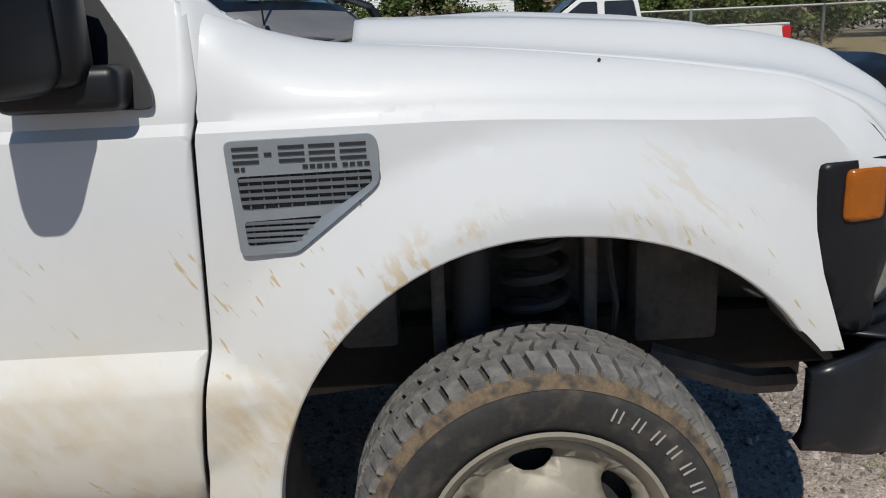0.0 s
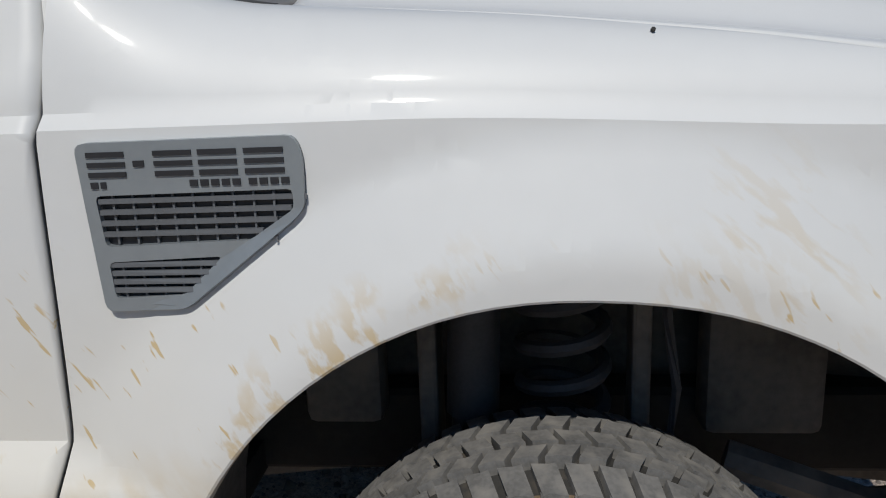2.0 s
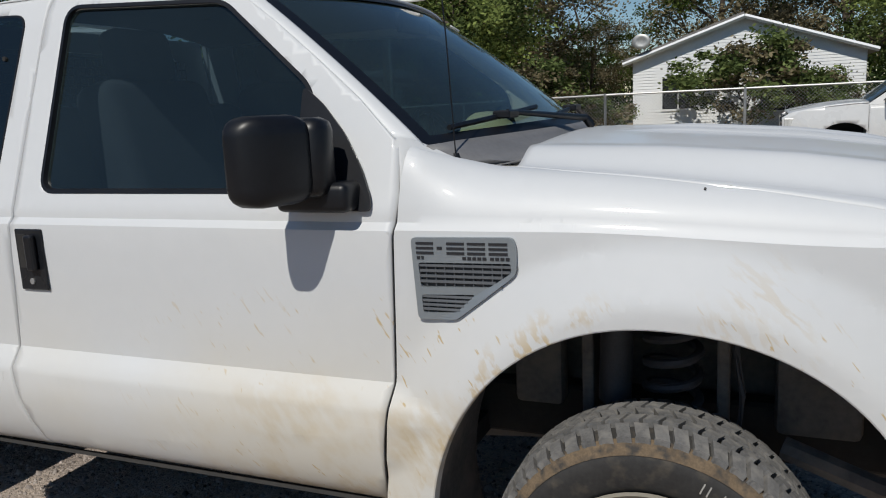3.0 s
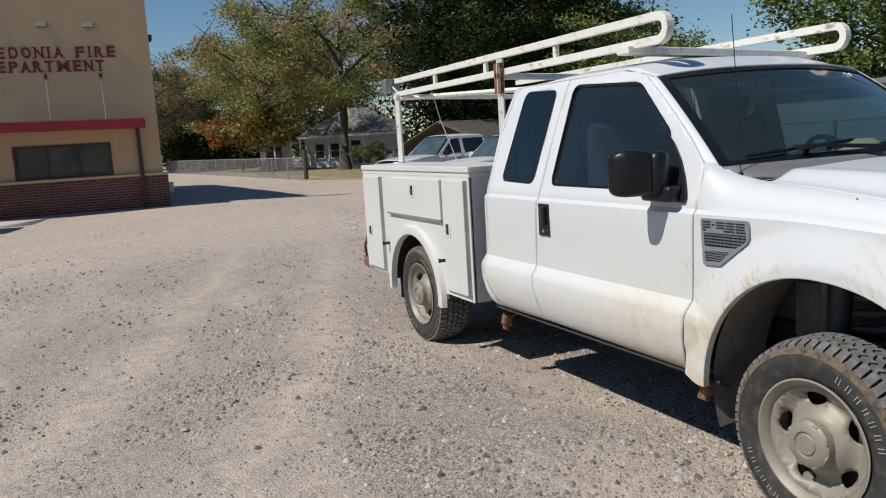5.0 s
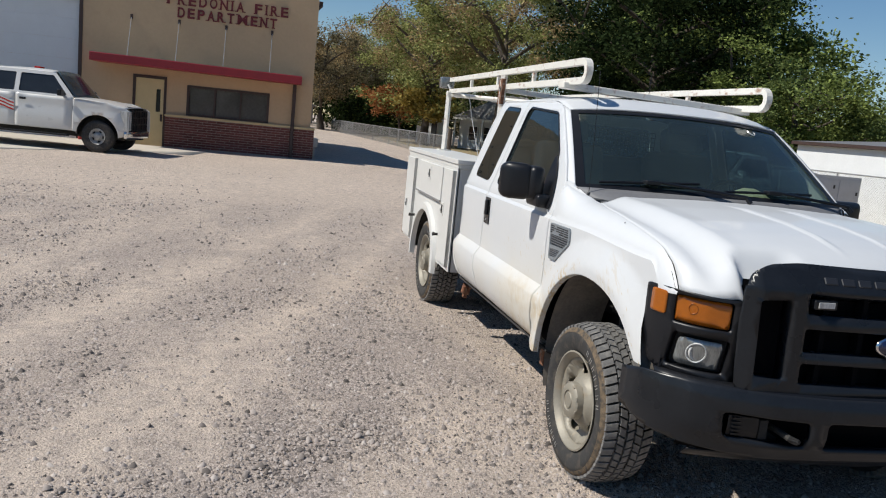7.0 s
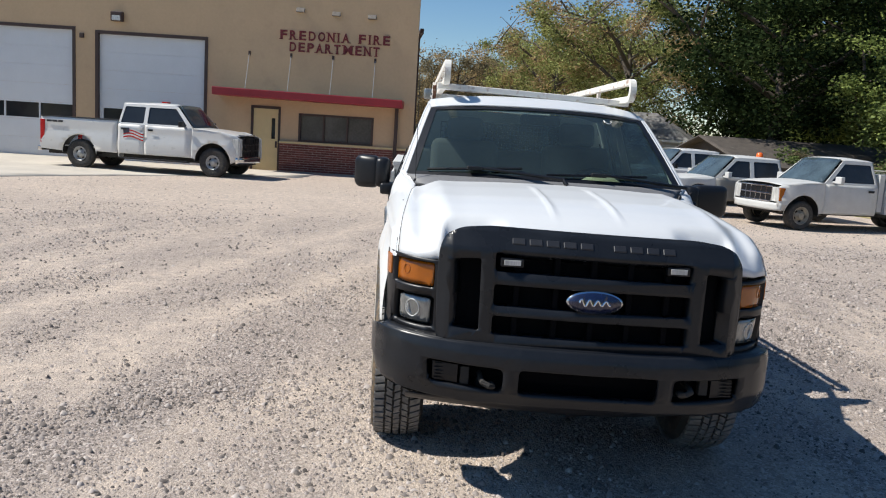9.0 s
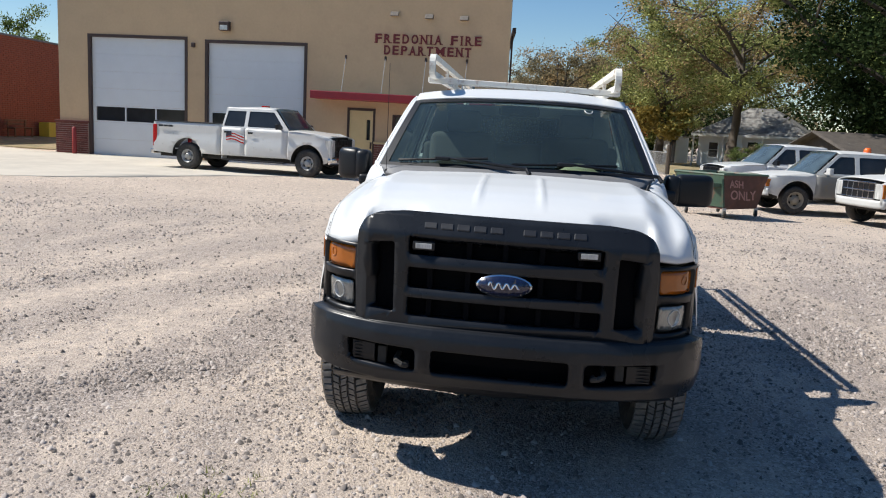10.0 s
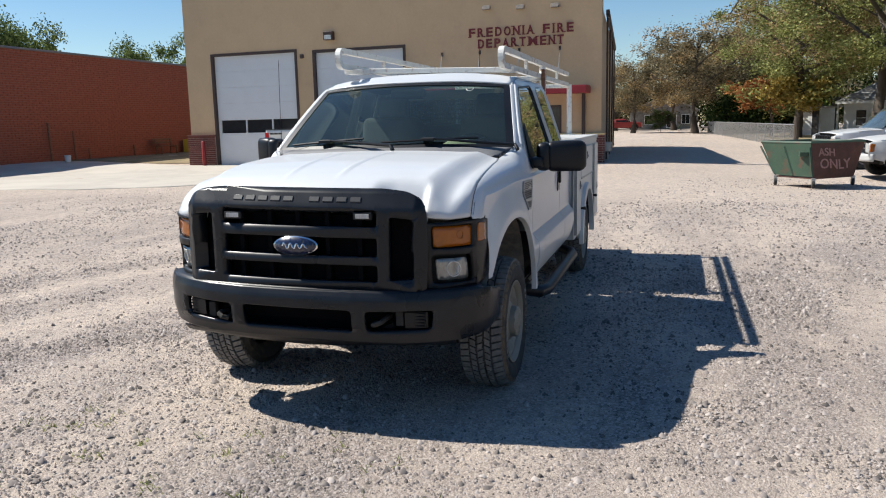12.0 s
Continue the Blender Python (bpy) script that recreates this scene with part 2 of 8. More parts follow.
def leaf_material(name, c1, c2):
    """Leaves that vary one by one and from clump to clump, some of their light shining through."""
    m = bpy.data.materials.new(name)
    m.use_nodes = True
    nt = m.node_tree
    n, l = nt.nodes, nt.links
    geo, co, r = n.new("ShaderNodeNewGeometry"), n.new("ShaderNodeTexCoord"), n.new("ShaderNodeValToRGB")
    nz = n.new("ShaderNodeTexNoise")
    nz.inputs["Scale"].default_value, nz.inputs["Detail"].default_value = 0.55, 3
    l.new(co.outputs["Object"], nz.inputs["Vector"])
    mr, ad = n.new("ShaderNodeMapRange"), n.new("ShaderNodeMath")
    for k, v in zip((1, 2, 3, 4), (0.30, 0.70, -0.32, 0.32)):
        mr.inputs[k].default_value = v
    ad.operation = "ADD"
    ad.use_clamp = True
    l.new(nz.outputs[0], mr.inputs[0]), l.new(geo.outputs["Random Per Island"], ad.inputs[0]), l.new(mr.outputs[0], ad.inputs[1])
    e = r.color_ramp.elements
    e.new(0.55)
    e[0].color = (*[c * 0.65 for c in c1], 1)
    e[1].color = (*[(a + b) * 0.5 for a, b in zip(c1, c2)], 1)
    e[2].color = (*[min(1, c * 1.15) for c in c2], 1)
    l.new(ad.outputs[0], r.inputs[0])
    n.remove(n["Principled BSDF"])
    d, t, mx = n.new("ShaderNodeBsdfDiffuse"), n.new("ShaderNodeBsdfTranslucent"), n.new("ShaderNodeMixShader")
    mx.inputs[0].default_value = 0.28
    l.new(r.outputs[0], d.inputs[0]), l.new(r.outputs[0], t.inputs[0])
    l.new(d.outputs[0], mx.inputs[1]), l.new(t.outputs[0], mx.inputs[2]), l.new(mx.outputs[0], n["Material Output"].inputs[0])
    return m


PAINT = wet_dirt_paint()
WHITE = material("white_paint", (0.62, 0.625, 0.62), 0.28, 0, 0.03, 3, coat=0.4)
WHITE_DULL = material("chalky_white_paint", (0.51, 0.51, 0.495), 0.45, 0, 0.08, 4, second=(0.44, 0.40, 0.34), smix=0.22)
SILVER = material("silver_grey_paint", (0.24, 0.235, 0.22), 0.35, 0.2, 0.05, 4, second=(0.30, 0.25, 0.18), smix=0.3)
SILVER_WHITE = material("silver_white_paint", (0.64, 0.635, 0.615), 0.3, 0.05, 0.03, 3, coat=0.4, second=(0.60, 0.58, 0.545), smix=0.25)
BOX_WHITE = material("utility_body_paint", (0.62, 0.615, 0.585), 0.4, 0, 0.03, 3, second=(0.60, 0.56, 0.48), smix=0.2)
UTILITY_GREY = material("weathered_grey_primer", (0.43, 0.43, 0.44), 0.6, 0, 0.08, 3, second=(0.40, 0.38, 0.35), smix=0.3)
RACK_WHITE = material("chipped_rack_paint", (0.72, 0.70, 0.64), 0.5, 0, 0.06, 14, second=(0.30, 0.13, 0.06), smix=0.31, stretch=(0.6, 1, 1))
BLACK_PLASTIC = material("grained_black_plastic", (0.0075, 0.0082, 0.0105), 0.40, 0, 0.2, 8, spec=0.36, bump=0.0006, bscale=600)
GREY_PLASTIC = material("faded_grey_plastic", (0.0125, 0.0142, 0.0175), 0.29, 0, 0.2, 6, spec=0.34, bump=0.0003, bscale=400)
COWL_GREY = material("sun_faded_cowl_plastic", (0.16, 0.16, 0.165), 0.6, 0, 0.12, 9)
BADGE_GREY = material("satin_grey_badge", (0.27, 0.30, 0.325), 0.38, 0.4, 0.05, 10)
BADGE_DARK = material("dark_badge_lettering", (0.02, 0.021, 0.025), 0.45, 0, 0.1, 20)
BADGE_SLAT = material("grey_louvre_plastic", (0.11, 0.118, 0.13), 0.45, 0, 0.1, 20)
RUBBER = material("tyre_rubber", (0.032, 0.031, 0.030), 0.82, 0, 0.3, 12, bump=0.001, bscale=220, second=(0.085, 0.072, 0.056), smix=0.36)
TREAD = material("dusty_tread_rubber", (0.135, 0.132, 0.128), 0.9, 0, 0.3, 18, bump=0.001, bscale=200, second=(0.21, 0.20, 0.185), smix=0.4)
MUD_RING = material("dried_mud_on_rubber", (0.145, 0.105, 0.066), 0.95, 0, 0.3, 22, bump=0.001, second=(0.05, 0.045, 0.04), smix=0.42)
TYRE_WHITE = material("white_tyre_lettering", (0.36, 0.345, 0.32), 0.7, 0, 0.15, 40)
RIM = material("argent_wheel_paint", (0.28, 0.255, 0.205), 0.55, 0.2, 0.1, 9, second=(0.30, 0.24, 0.17), smix=0.28)
DARK = material("underbody_black", (0.026, 0.024, 0.022), 0.8, 0, 0.3, 8, second=(0.045, 0.038, 0.03), smix=0.3)
LINER = material("dusty_liner", (0.17, 0.15, 0.13), 0.85, 0, 0.3, 7, second=(0.24, 0.205, 0.165), smix=0.35)
SPRING = material("spring_steel_paint", (0.06, 0.06, 0.064), 0.6, 0.2, 0.2, 20)
RUST = material("rust", (0.17, 0.075, 0.04), 0.9, 0, 0.4, 25, bump=0.002, bscale=120, second=(0.33, 0.25, 0.19), smix=0.35)
AMBER = material("amber_lens", (0.33, 0.088, 0.002), 0.2, 0, 0.12, 30, coat=0.25, bump=0.0015, bscale=90)
LAMP_CLEAR = material("hazed_headlamp_lens", (0.52, 0.52, 0.50), 0.22, 0.1, 0.35, 22, coat=0.15, stretch=(1, 1, 0.2))
HEAD_LENS = material("headlamp_bowl_behind_lens", (0.24, 0.25, 0.245), 0.22, 0.45, 0.4, 24, coat=0.6, stretch=(1, 1, 0.2))
CHROME = material("chrome", (0.72, 0.72, 0.72), 0.12, 1, 0.03, 10)
STEEL = material("galvanised_steel", (0.42, 0.42, 0.41), 0.5, 0.7, 0.15, 12)
OVAL_BLUE = material("dark_blue_enamel", (0.006, 0.012, 0.045), 0.25, 0, 0.05, 10, coat=0.7)
RED_LENS = material("red_lens", (0.45, 0.012, 0.012), 0.2, 0, 0.1, 20, coat=0.6)
ORANGE = material("orange_beacon", (0.75, 0.13, 0.02), 0.25, 0, 0.1, 20)
SEAT = material("grey_seat_cloth", (0.10, 0.10, 0.105), 0.9, 0, 0.15, 30)
DASH = material("tan_dash_vinyl", (0.40, 0.40, 0.29), 0.7, 0, 0.1, 12)
GLASS = glass("tinted_glass", (0.12, 0.18, 0.215), 0.022)
GLASS_DARK = glass("privacy_glass", (0.04, 0.07, 0.092), 0.012)
WS_GLASS = glass("windscreen_glass", (0.34, 0.46, 0.41), 0.042)
TAN_STUCCO = material("tan_stucco", (0.54, 0.385, 0.235), 0.85, 0, 0.05, 1.2, bump=0.002, bscale=60, second=(0.505, 0.355, 0.22), smix=0.3)
DOOR_WHITE = material("overhead_door_white", (0.66, 0.68, 0.70), 0.45, 0, 0.03, 2)
BROWN_TRIM = material("dark_brown_trim", (0.055, 0.032, 0.026), 0.6, 0, 0.15, 6)
RED_TRIM = material("red_fascia", (0.30, 0.018, 0.026), 0.5, 0, 0.1, 4, second=(0.42, 0.16, 0.14), smix=0.16)
LETTER_RED = material("dark_red_letters", (0.15, 0.013, 0.017), 0.5, 0, 0.06, 4)
CREAM = material("cream_door_paint", (0.62, 0.48, 0.25), 0.5, 0, 0.05, 3)
BRICK_DARK = material("dark_brown_brick", (0.150, 0.047, 0.038), 0.85, 0, 0.35, 14, bump=0.002)
BRICK_RED = material("red_brick", (0.26, 0.072, 0.04), 0.88, 0, 0.3, 9, bump=0.002)
MORTAR = material("pale_mortar", (0.40, 0.33, 0.28), 0.95, 0, 0.15, 20)
MORTAR_RED = material("red_mortar", (0.27, 0.12, 0.085), 0.95, 0, 0.2, 12)
CONCRETE = material("sunlit_concrete", (0.47, 0.425, 0.36), 0.9, 0, 0.12, 0.35, bump=0.004, bscale=40, second=(0.53, 0.48, 0.405), smix=0.45)
GRASS_DRY = material("dry_grass_soil", (0.27, 0.205, 0.115), 0.95, 0, 0.35, 1.2, bump=0.02, bscale=14, second=(0.15, 0.16, 0.055), smix=0.38)
SIDING = material("white_siding", (0.74, 0.75, 0.75), 0.55, 0, 0.05, 1.5)
SHINGLE = material("grey_shingles", (0.19, 0.18, 0.17), 0.9, 0, 0.3, 3, bump=0.01, bscale=30)
OLD_ROOF = material("bleached_old_roofing", (0.235, 0.23, 0.22), 0.9, 0, 0.3, 1.5, bump=0.01, bscale=25, second=(0.13, 0.12, 0.11), smix=0.4)
SHED_ROOF = material("weathered_roof_felt", (0.072, 0.060, 0.050), 0.9, 0, 0.35, 2.5, bump=0.01, bscale=22, second=(0.15, 0.14, 0.12), smix=0.25)
BARK = material("bark", (0.085, 0.067, 0.05), 0.9, 0, 0.35, 6, bump=0.02, bscale=18, stretch=(1, 1, 0.25))
WINDOW_DARK = material("dark_window_glass", (0.022, 0.025, 0.028), 0.08, 0, 0.2, 3)
# teal base colour stands for the sky mirrored in the parked windscreens
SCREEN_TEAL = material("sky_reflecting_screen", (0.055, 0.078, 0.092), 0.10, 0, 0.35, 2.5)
# near-black that puts the shade of the nose openings into the colour
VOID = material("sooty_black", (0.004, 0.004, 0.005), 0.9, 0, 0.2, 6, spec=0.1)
WINDOW_GREY = material("blind_behind_glass", (0.085, 0.083, 0.078), 0.12, 0, 0.25, 1.5)
DUMP_GREEN = material("dumpster_green", (0.042, 0.080, 0.050), 0.55, 0, 0.2, 3, second=(0.13, 0.058, 0.038), smix=0.33)
DUMP_RUST = material("dumpster_rust", (0.105, 0.048, 0.034), 0.8, 0, 0.3, 5, bump=0.002, second=(0.05, 0.075, 0.05), smix=0.25)
SPRAY = material("pink_spray_paint", (0.36, 0.20, 0.17), 0.8, 0, 0.2, 9)
YELLOW = material("yellow_paint", (0.55, 0.42, 0.05), 0.5, 0, 0.1, 5)
POST_RED = material("red_bollard_paint", (0.28, 0.03, 0.025), 0.5, 0, 0.15, 5)
LEAF_GREEN = leaf_material("green_leaves", (0.075, 0.110, 0.038), (0.19, 0.235, 0.085))
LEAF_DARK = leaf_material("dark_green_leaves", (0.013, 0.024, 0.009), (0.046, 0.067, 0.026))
LEAF_MID = leaf_material("mid_green_leaves", (0.036, 0.062, 0.017), (0.108, 0.140, 0.036))
LEAF_OLIVE = leaf_material("turning_olive_leaves", (0.145, 0.170, 0.055), (0.385, 0.400, 0.155))
LEAF_YELLOW = leaf_material("yellow_leaves", (0.28, 0.21, 0.055), (0.44, 0.345, 0.11))
LEAF_RUST = leaf_material("rust_leaves", (0.23, 0.080, 0.030), (0.36, 0.17, 0.07))
LEAF_BROWN = leaf_material("brown_green_leaves", (0.120, 0.105, 0.062), (0.285, 0.240, 0.145))
LEAF_GOLD = leaf_material("golden_brown_leaves", (0.22, 0.150, 0.075), (0.48, 0.36, 0.19))
LEAF_BRIGHT = leaf_material("sunlit_green_leaves", (0.110, 0.150, 0.042), (0.27, 0.325, 0.100))



# ---- mesh helpers ----
def part(name, bm, mat, parent=None, label="", smooth=False, solid=0.0, offset=-1.0):
    """Link a bmesh as one mesh object, under a thing where one is given."""
    me = bpy.data.meshes.new(name)
    bm.to_mesh(me)
    bm.free()
    for mt in (mat if isinstance(mat, (list, tuple)) else [mat]):
        me.materials.append(mt)
    if smooth:
        me.shade_smooth()
        me.set_sharp_from_angle(angle=radians(smooth if smooth > 1 else 38))
    ob = new(name, me)
    if parent:
        ob.parent = parent
    if label:
        tagged(ob, label)
    if solid:
        md = ob.modifiers.new("thickness", "SOLIDIFY")
        md.thickness, md.offset = solid, offset
    return ob


def thing(name, label, category, m=None, group="", kind=""):
    ob = new(name)
    if m is not None:
        ob.matrix_world = m
    return tagged(ob, label, category, group, kind)


def box(bm, x0, x1, y0, y1, z0, z1, bevel=0.0, seg=2, mat=0):
    r = bmesh.ops.create_cube(bm, size=1.0)
    vs = r["verts"]
    for v in vs:
        v.co = Vector((x0 + (v.co.x + 0.5) * (x1 - x0), y0 + (v.co.y + 0.5) * (y1 - y0), z0 + (v.co.z + 0.5) * (z1 - z0)))
    fs = {f for v in vs for f in v.link_faces}
    if bevel:
        es = list({e for v in vs for e in v.link_edges})
        rb = bmesh.ops.bevel(bm, geom=es, offset=bevel, segments=seg, affect="EDGES", profile=0.5)
        fs = set(rb["faces"]) | {f for f in fs if f.is_valid}
        vs = list({v for f in fs for v in f.verts})
    for f in fs:
        f.material_index = mat
    return vs


def boxes(*specs, bevel=0.0):
    bm = bmesh.new()
    for s in specs:
        box(bm, *s, bevel=bevel)
    return bm


def tube(bm, pts, r, seg=10, cap=True, square=False):
    """A round or square bar swept along points, with mitred rings."""
    pts = [Vector(p) for p in pts]
    rings = []
    up = Vector((0, 0, 1))
    for i, p in enumerate(pts):
        a = (p - pts[i - 1]).normalized() if i else None
        b = (pts[i + 1] - p).normalized() if i < len(pts) - 1 else None
        d = (a + b).normalized() if a and b else (a or b)
        s = d.cross(up)
        if s.length < 1e-3:
            s = d.cross(Vector((0, 1, 0)))
        s.normalize()
        u = s.cross(d)
        k = 4 if square else seg
        rr = r[i] if isinstance(r, (list, tuple)) else r
        if square:
            rings.append([bm.verts.new(p + s * (rr * cx) + u * (rr * cy)) for cx, cy in ((1, 1), (-1, 1), (-1, -1), (1, -1))])
        else:
            rings.append([bm.verts.new(p + s * (rr * math.cos(2 * math.pi * j / k)) + u * (rr * math.sin(2 * math.pi * j / k))) for j in range(k)])
    k = len(rings[0])
    for r0, r1 in zip(rings, rings[1:]):
        for j in range(k):
            bm.faces.new((r0[j], r0[(j + 1) % k], r1[(j + 1) % k], r1[j]))
    if cap:
        bm.faces.new(rings[0][::-1]), bm.faces.new(rings[-1])
    return bm


def lathe(bm, profile, seg=48, wobble=None):
    """Turn (radius, y) pairs round the y axis."""
    rings = []
    for r, y in profile:
        if r < 1e-5:
            rings.append([bm.verts.new((0, y, 0))])
        else:
            rings.append([bm.verts.new((r * math.cos(2 * math.pi * j / seg), y, r * math.sin(2 * math.pi * j / seg))) for j in range(seg)])
    for a, b in zip(rings, rings[1:]):
        for j in range(seg):
            va = (a[0],) if len(a) == 1 else (a[j], a[(j + 1) % seg])
            vb = (b[0],) if len(b) == 1 else (b[(j + 1) % seg], b[j])
            bm.faces.new(va + vb)
    bmesh.ops.recalc_face_normals(bm, faces=bm.faces)
    return bm


def sheet(bm, fn, nu, nv, close=False):
    """A grid of fn(u, v), u and v from 0 to 1."""
    g = [[bm.verts.new(fn(i / nu, j / nv)) for j in range(nv + 1)] for i in range(nu + 1)]
    for i in range(nu):
        for j in range(nv):
            bm.faces.new((g[i][j], g[i + 1][j], g[i + 1][j + 1], g[i][j + 1]))
    return g


def panel(outline, holes, fn, us=(), vs=(), flip=False, clean=False):
    """A flat outline with holes, cut along the lines us and vs, and then bent by fn(u, v)."""
    bm = bmesh.new()
    edges = []
    for loop in (outline, *holes):
        v = [bm.verts.new((a, b, 0)) for a, b in loop]
        edges += [bm.edges.new((v[i], v[(i + 1) % len(v)])) for i in range(len(v))]
    bmesh.ops.triangle_fill(bm, use_beauty=True, use_dissolve=False, edges=edges)
    for axis, cuts in ((0, us), (1, vs)):
        for c in cuts:
            no, co = Vector((0, 0, 0)), Vector((0, 0, 0))
            no[axis], co[axis] = 1, c
            bmesh.ops.bisect_plane(bm, geom=bm.verts[:] + bm.edges[:] + bm.faces[:], plane_co=co, plane_no=no, dist=1e-6)
    bmesh.ops.dissolve_degenerate(bm, dist=1e-5, edges=bm.edges[:])
    if clean:
        # drop the slanting fill edges, so that the bent surface shades evenly
        slant = [e for e in bm.edges if len(e.link_faces) == 2 and abs(e.verts[0].co.x - e.verts[1].co.x) > 1e-4 and abs(e.verts[0].co.y - e.verts[1].co.y) > 1e-4]
        bmesh.ops.dissolve_edges(bm, edges=slant, use_verts=False)
    for f in bm.faces:
        if f.normal.z < 0:
            f.normal_flip()
    if flip:
        for f in bm.faces:
            f.normal_flip()
    for v in bm.verts:
        v.co = fn(v.co.x, v.co.y)
    bm.normal_update()
    return bm


def table(pairs):
    xs, ys = zip(*pairs)
    return lambda x: float(np.interp(x, xs, ys))


def soft_table(pairs, r):
    """A table with its kinks rounded off over r."""
    f = table(pairs)
    return lambda x: sum(f(x + r * k / 3) * w for k, w in zip(range(-3, 4), (1, 2, 3, 4, 3, 2, 1))) / 16


def smooth01(a, b, x):
    t = min(1.0, max(0.0, (x - a) / (b - a)))
    return t * t * (3 - 2 * t)


def frange(a, b, n):
    return [a + (b - a) * i / n for i in range(n + 1)]


def rounded(pts, r=0.02, n=4):
    """Round the corners of a polygon."""
    out = []
    k = len(pts)
    for i in range(k):
        p, a, b = Vector(pts[i]), Vector(pts[i - 1]), Vector(pts[(i + 1) % k])
        d = min(r, 0.45 * (a - p).length, 0.45 * (b - p).length)
        s, e = p + (a - p).normalized() * d, p + (b - p).normalized() * d
        for j in range(n + 1):
            t = j / n
            q = s * (1 - t) ** 2 + p * (2 * t * (1 - t)) + e * t * t
            out.append((q.x, q.y))
    return out


def rect(a, b, c, d, r=0.0, n=4):
    pts = [(a, c), (b, c), (b, d), (a, d)]
    return rounded(pts, r, n) if r else pts


def ellipse(cx, cz, a, b, t0=0, t1=360, n=32):
    return [(cx + a * math.cos(radians(t0 + (t1 - t0) * i / n)), cz + b * math.sin(radians(t0 + (t1 - t0) * i / n))) for i in range(n + (0 if t1 - t0 == 360 else 1))]


def mirror_y(ob, name=None):
    """A second part, mirrored to the other side of its thing."""
    me = ob.data.copy()
    me.transform(Matrix.Diagonal((1, -1, 1, 1)))
    me.flip_normals()
    o2 = new(name or ob.name, me)
    o2.parent = ob.parent
    for k in ("label",):
        if k in ob:
            o2[k] = ob[k]
    for md in ob.modifiers:
        m2 = o2.modifiers.new(md.name, md.type)
        m2.thickness, m2.offset = md.thickness, md.offset
    return o2


def text_mesh(body, size, extrude=0.0, offset=0.0, align="LEFT"):
    cu = bpy.data.curves.new("writing", "FONT")
    cu.body, cu.size, cu.extrude, cu.offset, cu.align_x = body, size, extrude, offset, align
    ob = new("writing", cu)
    dg = bpy.context.evaluated_depsgraph_get()
    me = bpy.data.meshes.new_from_object(ob.evaluated_get(dg))
    bpy.data.objects.remove(ob)
    bpy.data.curves.remove(cu)
    return me


# ---- the white service truck; front axle over the origin, nose to +x, passenger side at -y ----
W_BASE = soft_table([(-2.6, 0.935), (-0.6, 0.94), (-0.3, 0.93), (0.0, 0.912), (0.3, 0.895), (0.5, 0.878), (0.7, 0.84)], 0.08)
W_SECT = table([(0.44, -0.06), (0.48, -0.028), (0.52, 0.006), (0.58, 0.030), (0.66, 0.045), (0.72, 0.045), (0.752, 0.038), (0.805, 0.0), (0.84, 0.0), (1.0, 0.003), (1.10, 0.006), (1.168, 0.006), (1.178, 0.005), (1.196, -0.011), (1.22, -0.013)])
W_SECT_F = table([(0.44, -0.04), (0.52, 0.0), (0.62, 0.034), (0.72, 0.044), (0.752, 0.037), (0.805, 0.0), (0.9, 0.0), (1.10, 0.005), (1.165, 0.006), (1.18, 0.006)])
SHOULDER = soft_table([(-0.6, 1.378), (-0.56, 1.372), (-0.47, 1.338), (-0.38, 1.314), (-0.31, 1.309), (-0.035, 1.289), (0.234, 1.262), (0.453, 1.233), (0.56, 1.200), (0.64, 1.165), (0.70, 1.130), (0.76, 1.112)], 0.05)


def cab_side(x, z):
    if z <= 1.22:
        return W_BASE(x) + W_SECT(z)
    return W_BASE(x) - 0.013 - (z - 1.22) * 0.33 - max(0, z - 1.72) ** 2 * 0.9


FLARE = soft_table([(-1, 0.90), (0.0, 0.92), (0.10, 1.0), (0.125, 0.96), (0.38, 0.08), (0.42, 0.0), (0.6, 0.0)], 0.018)


def flare(x, z):
    e = math.sqrt(((x - 0.035) / 0.51) ** 2 + ((z - 0.45) / 0.52) ** 2) - 1
    if e >= 0.46:
        return 0.0
    return 0.046 * FLARE(e)


NOSE_Y = table([(0.475, 0.92), (0.487, 0.899), (0.556, 0.890), (0.63, 0.868), (0.70, 0.826), (0.75, 0.775), (0.788, 0.705), (0.81, 0.64)])   # the lamp's plan
NOSE_X = table([(0.0, 0.765), (0.58, 0.765), (0.64, 0.795), (0.70, 0.782), (0.77, 0.746), (0.822, 0.697), (0.850, 0.655)])                 # the hood's front edge
SEAM_Y = table([(-0.36, 0.770), (-0.20, 0.800), (0.2, 0.822), (0.655, 0.848)])
DOME = soft_table([(-0.36, 1.352), (-0.01, 1.342), (0.29, 1.320), (0.475, 1.294), (0.60, 1.264), (0.68, 1.232), (0.73, 1.203), (0.765, 1.165), (0.80, 1.12)], 0.03)


def shoulder_ring(x):
    """Width and height of the crease, the start of the roll and its inner end, at one station."""
    top = SHOULDER(x)
    crease = min(1.18 - 0.026 * smooth01(-0.2, 0.45, x), max(1.094, top - 0.07))
    fade = smooth01(0.68, 0.50, x)
    nose = smooth01(0.47, 0.58, x)
    w0 = W_BASE(x) + W_SECT_F(1.18) - 0.013 * fade
    w0 += (NOSE_Y(x) - w0) * nose
    ledge = crease + 0.017 * fade
    ledge += (1.062 - ledge) * smooth01(0.46, 0.60, x)
    crease += (1.056 - crease) * smooth01(0.46, 0.60, x)
    inner = 0.785 + 0.085 * smooth01(-0.40, -0.57, x)
    return w0, crease, ledge, radians(15 + 9 * (1 - fade)), min(inner, w0 - 0.07), top


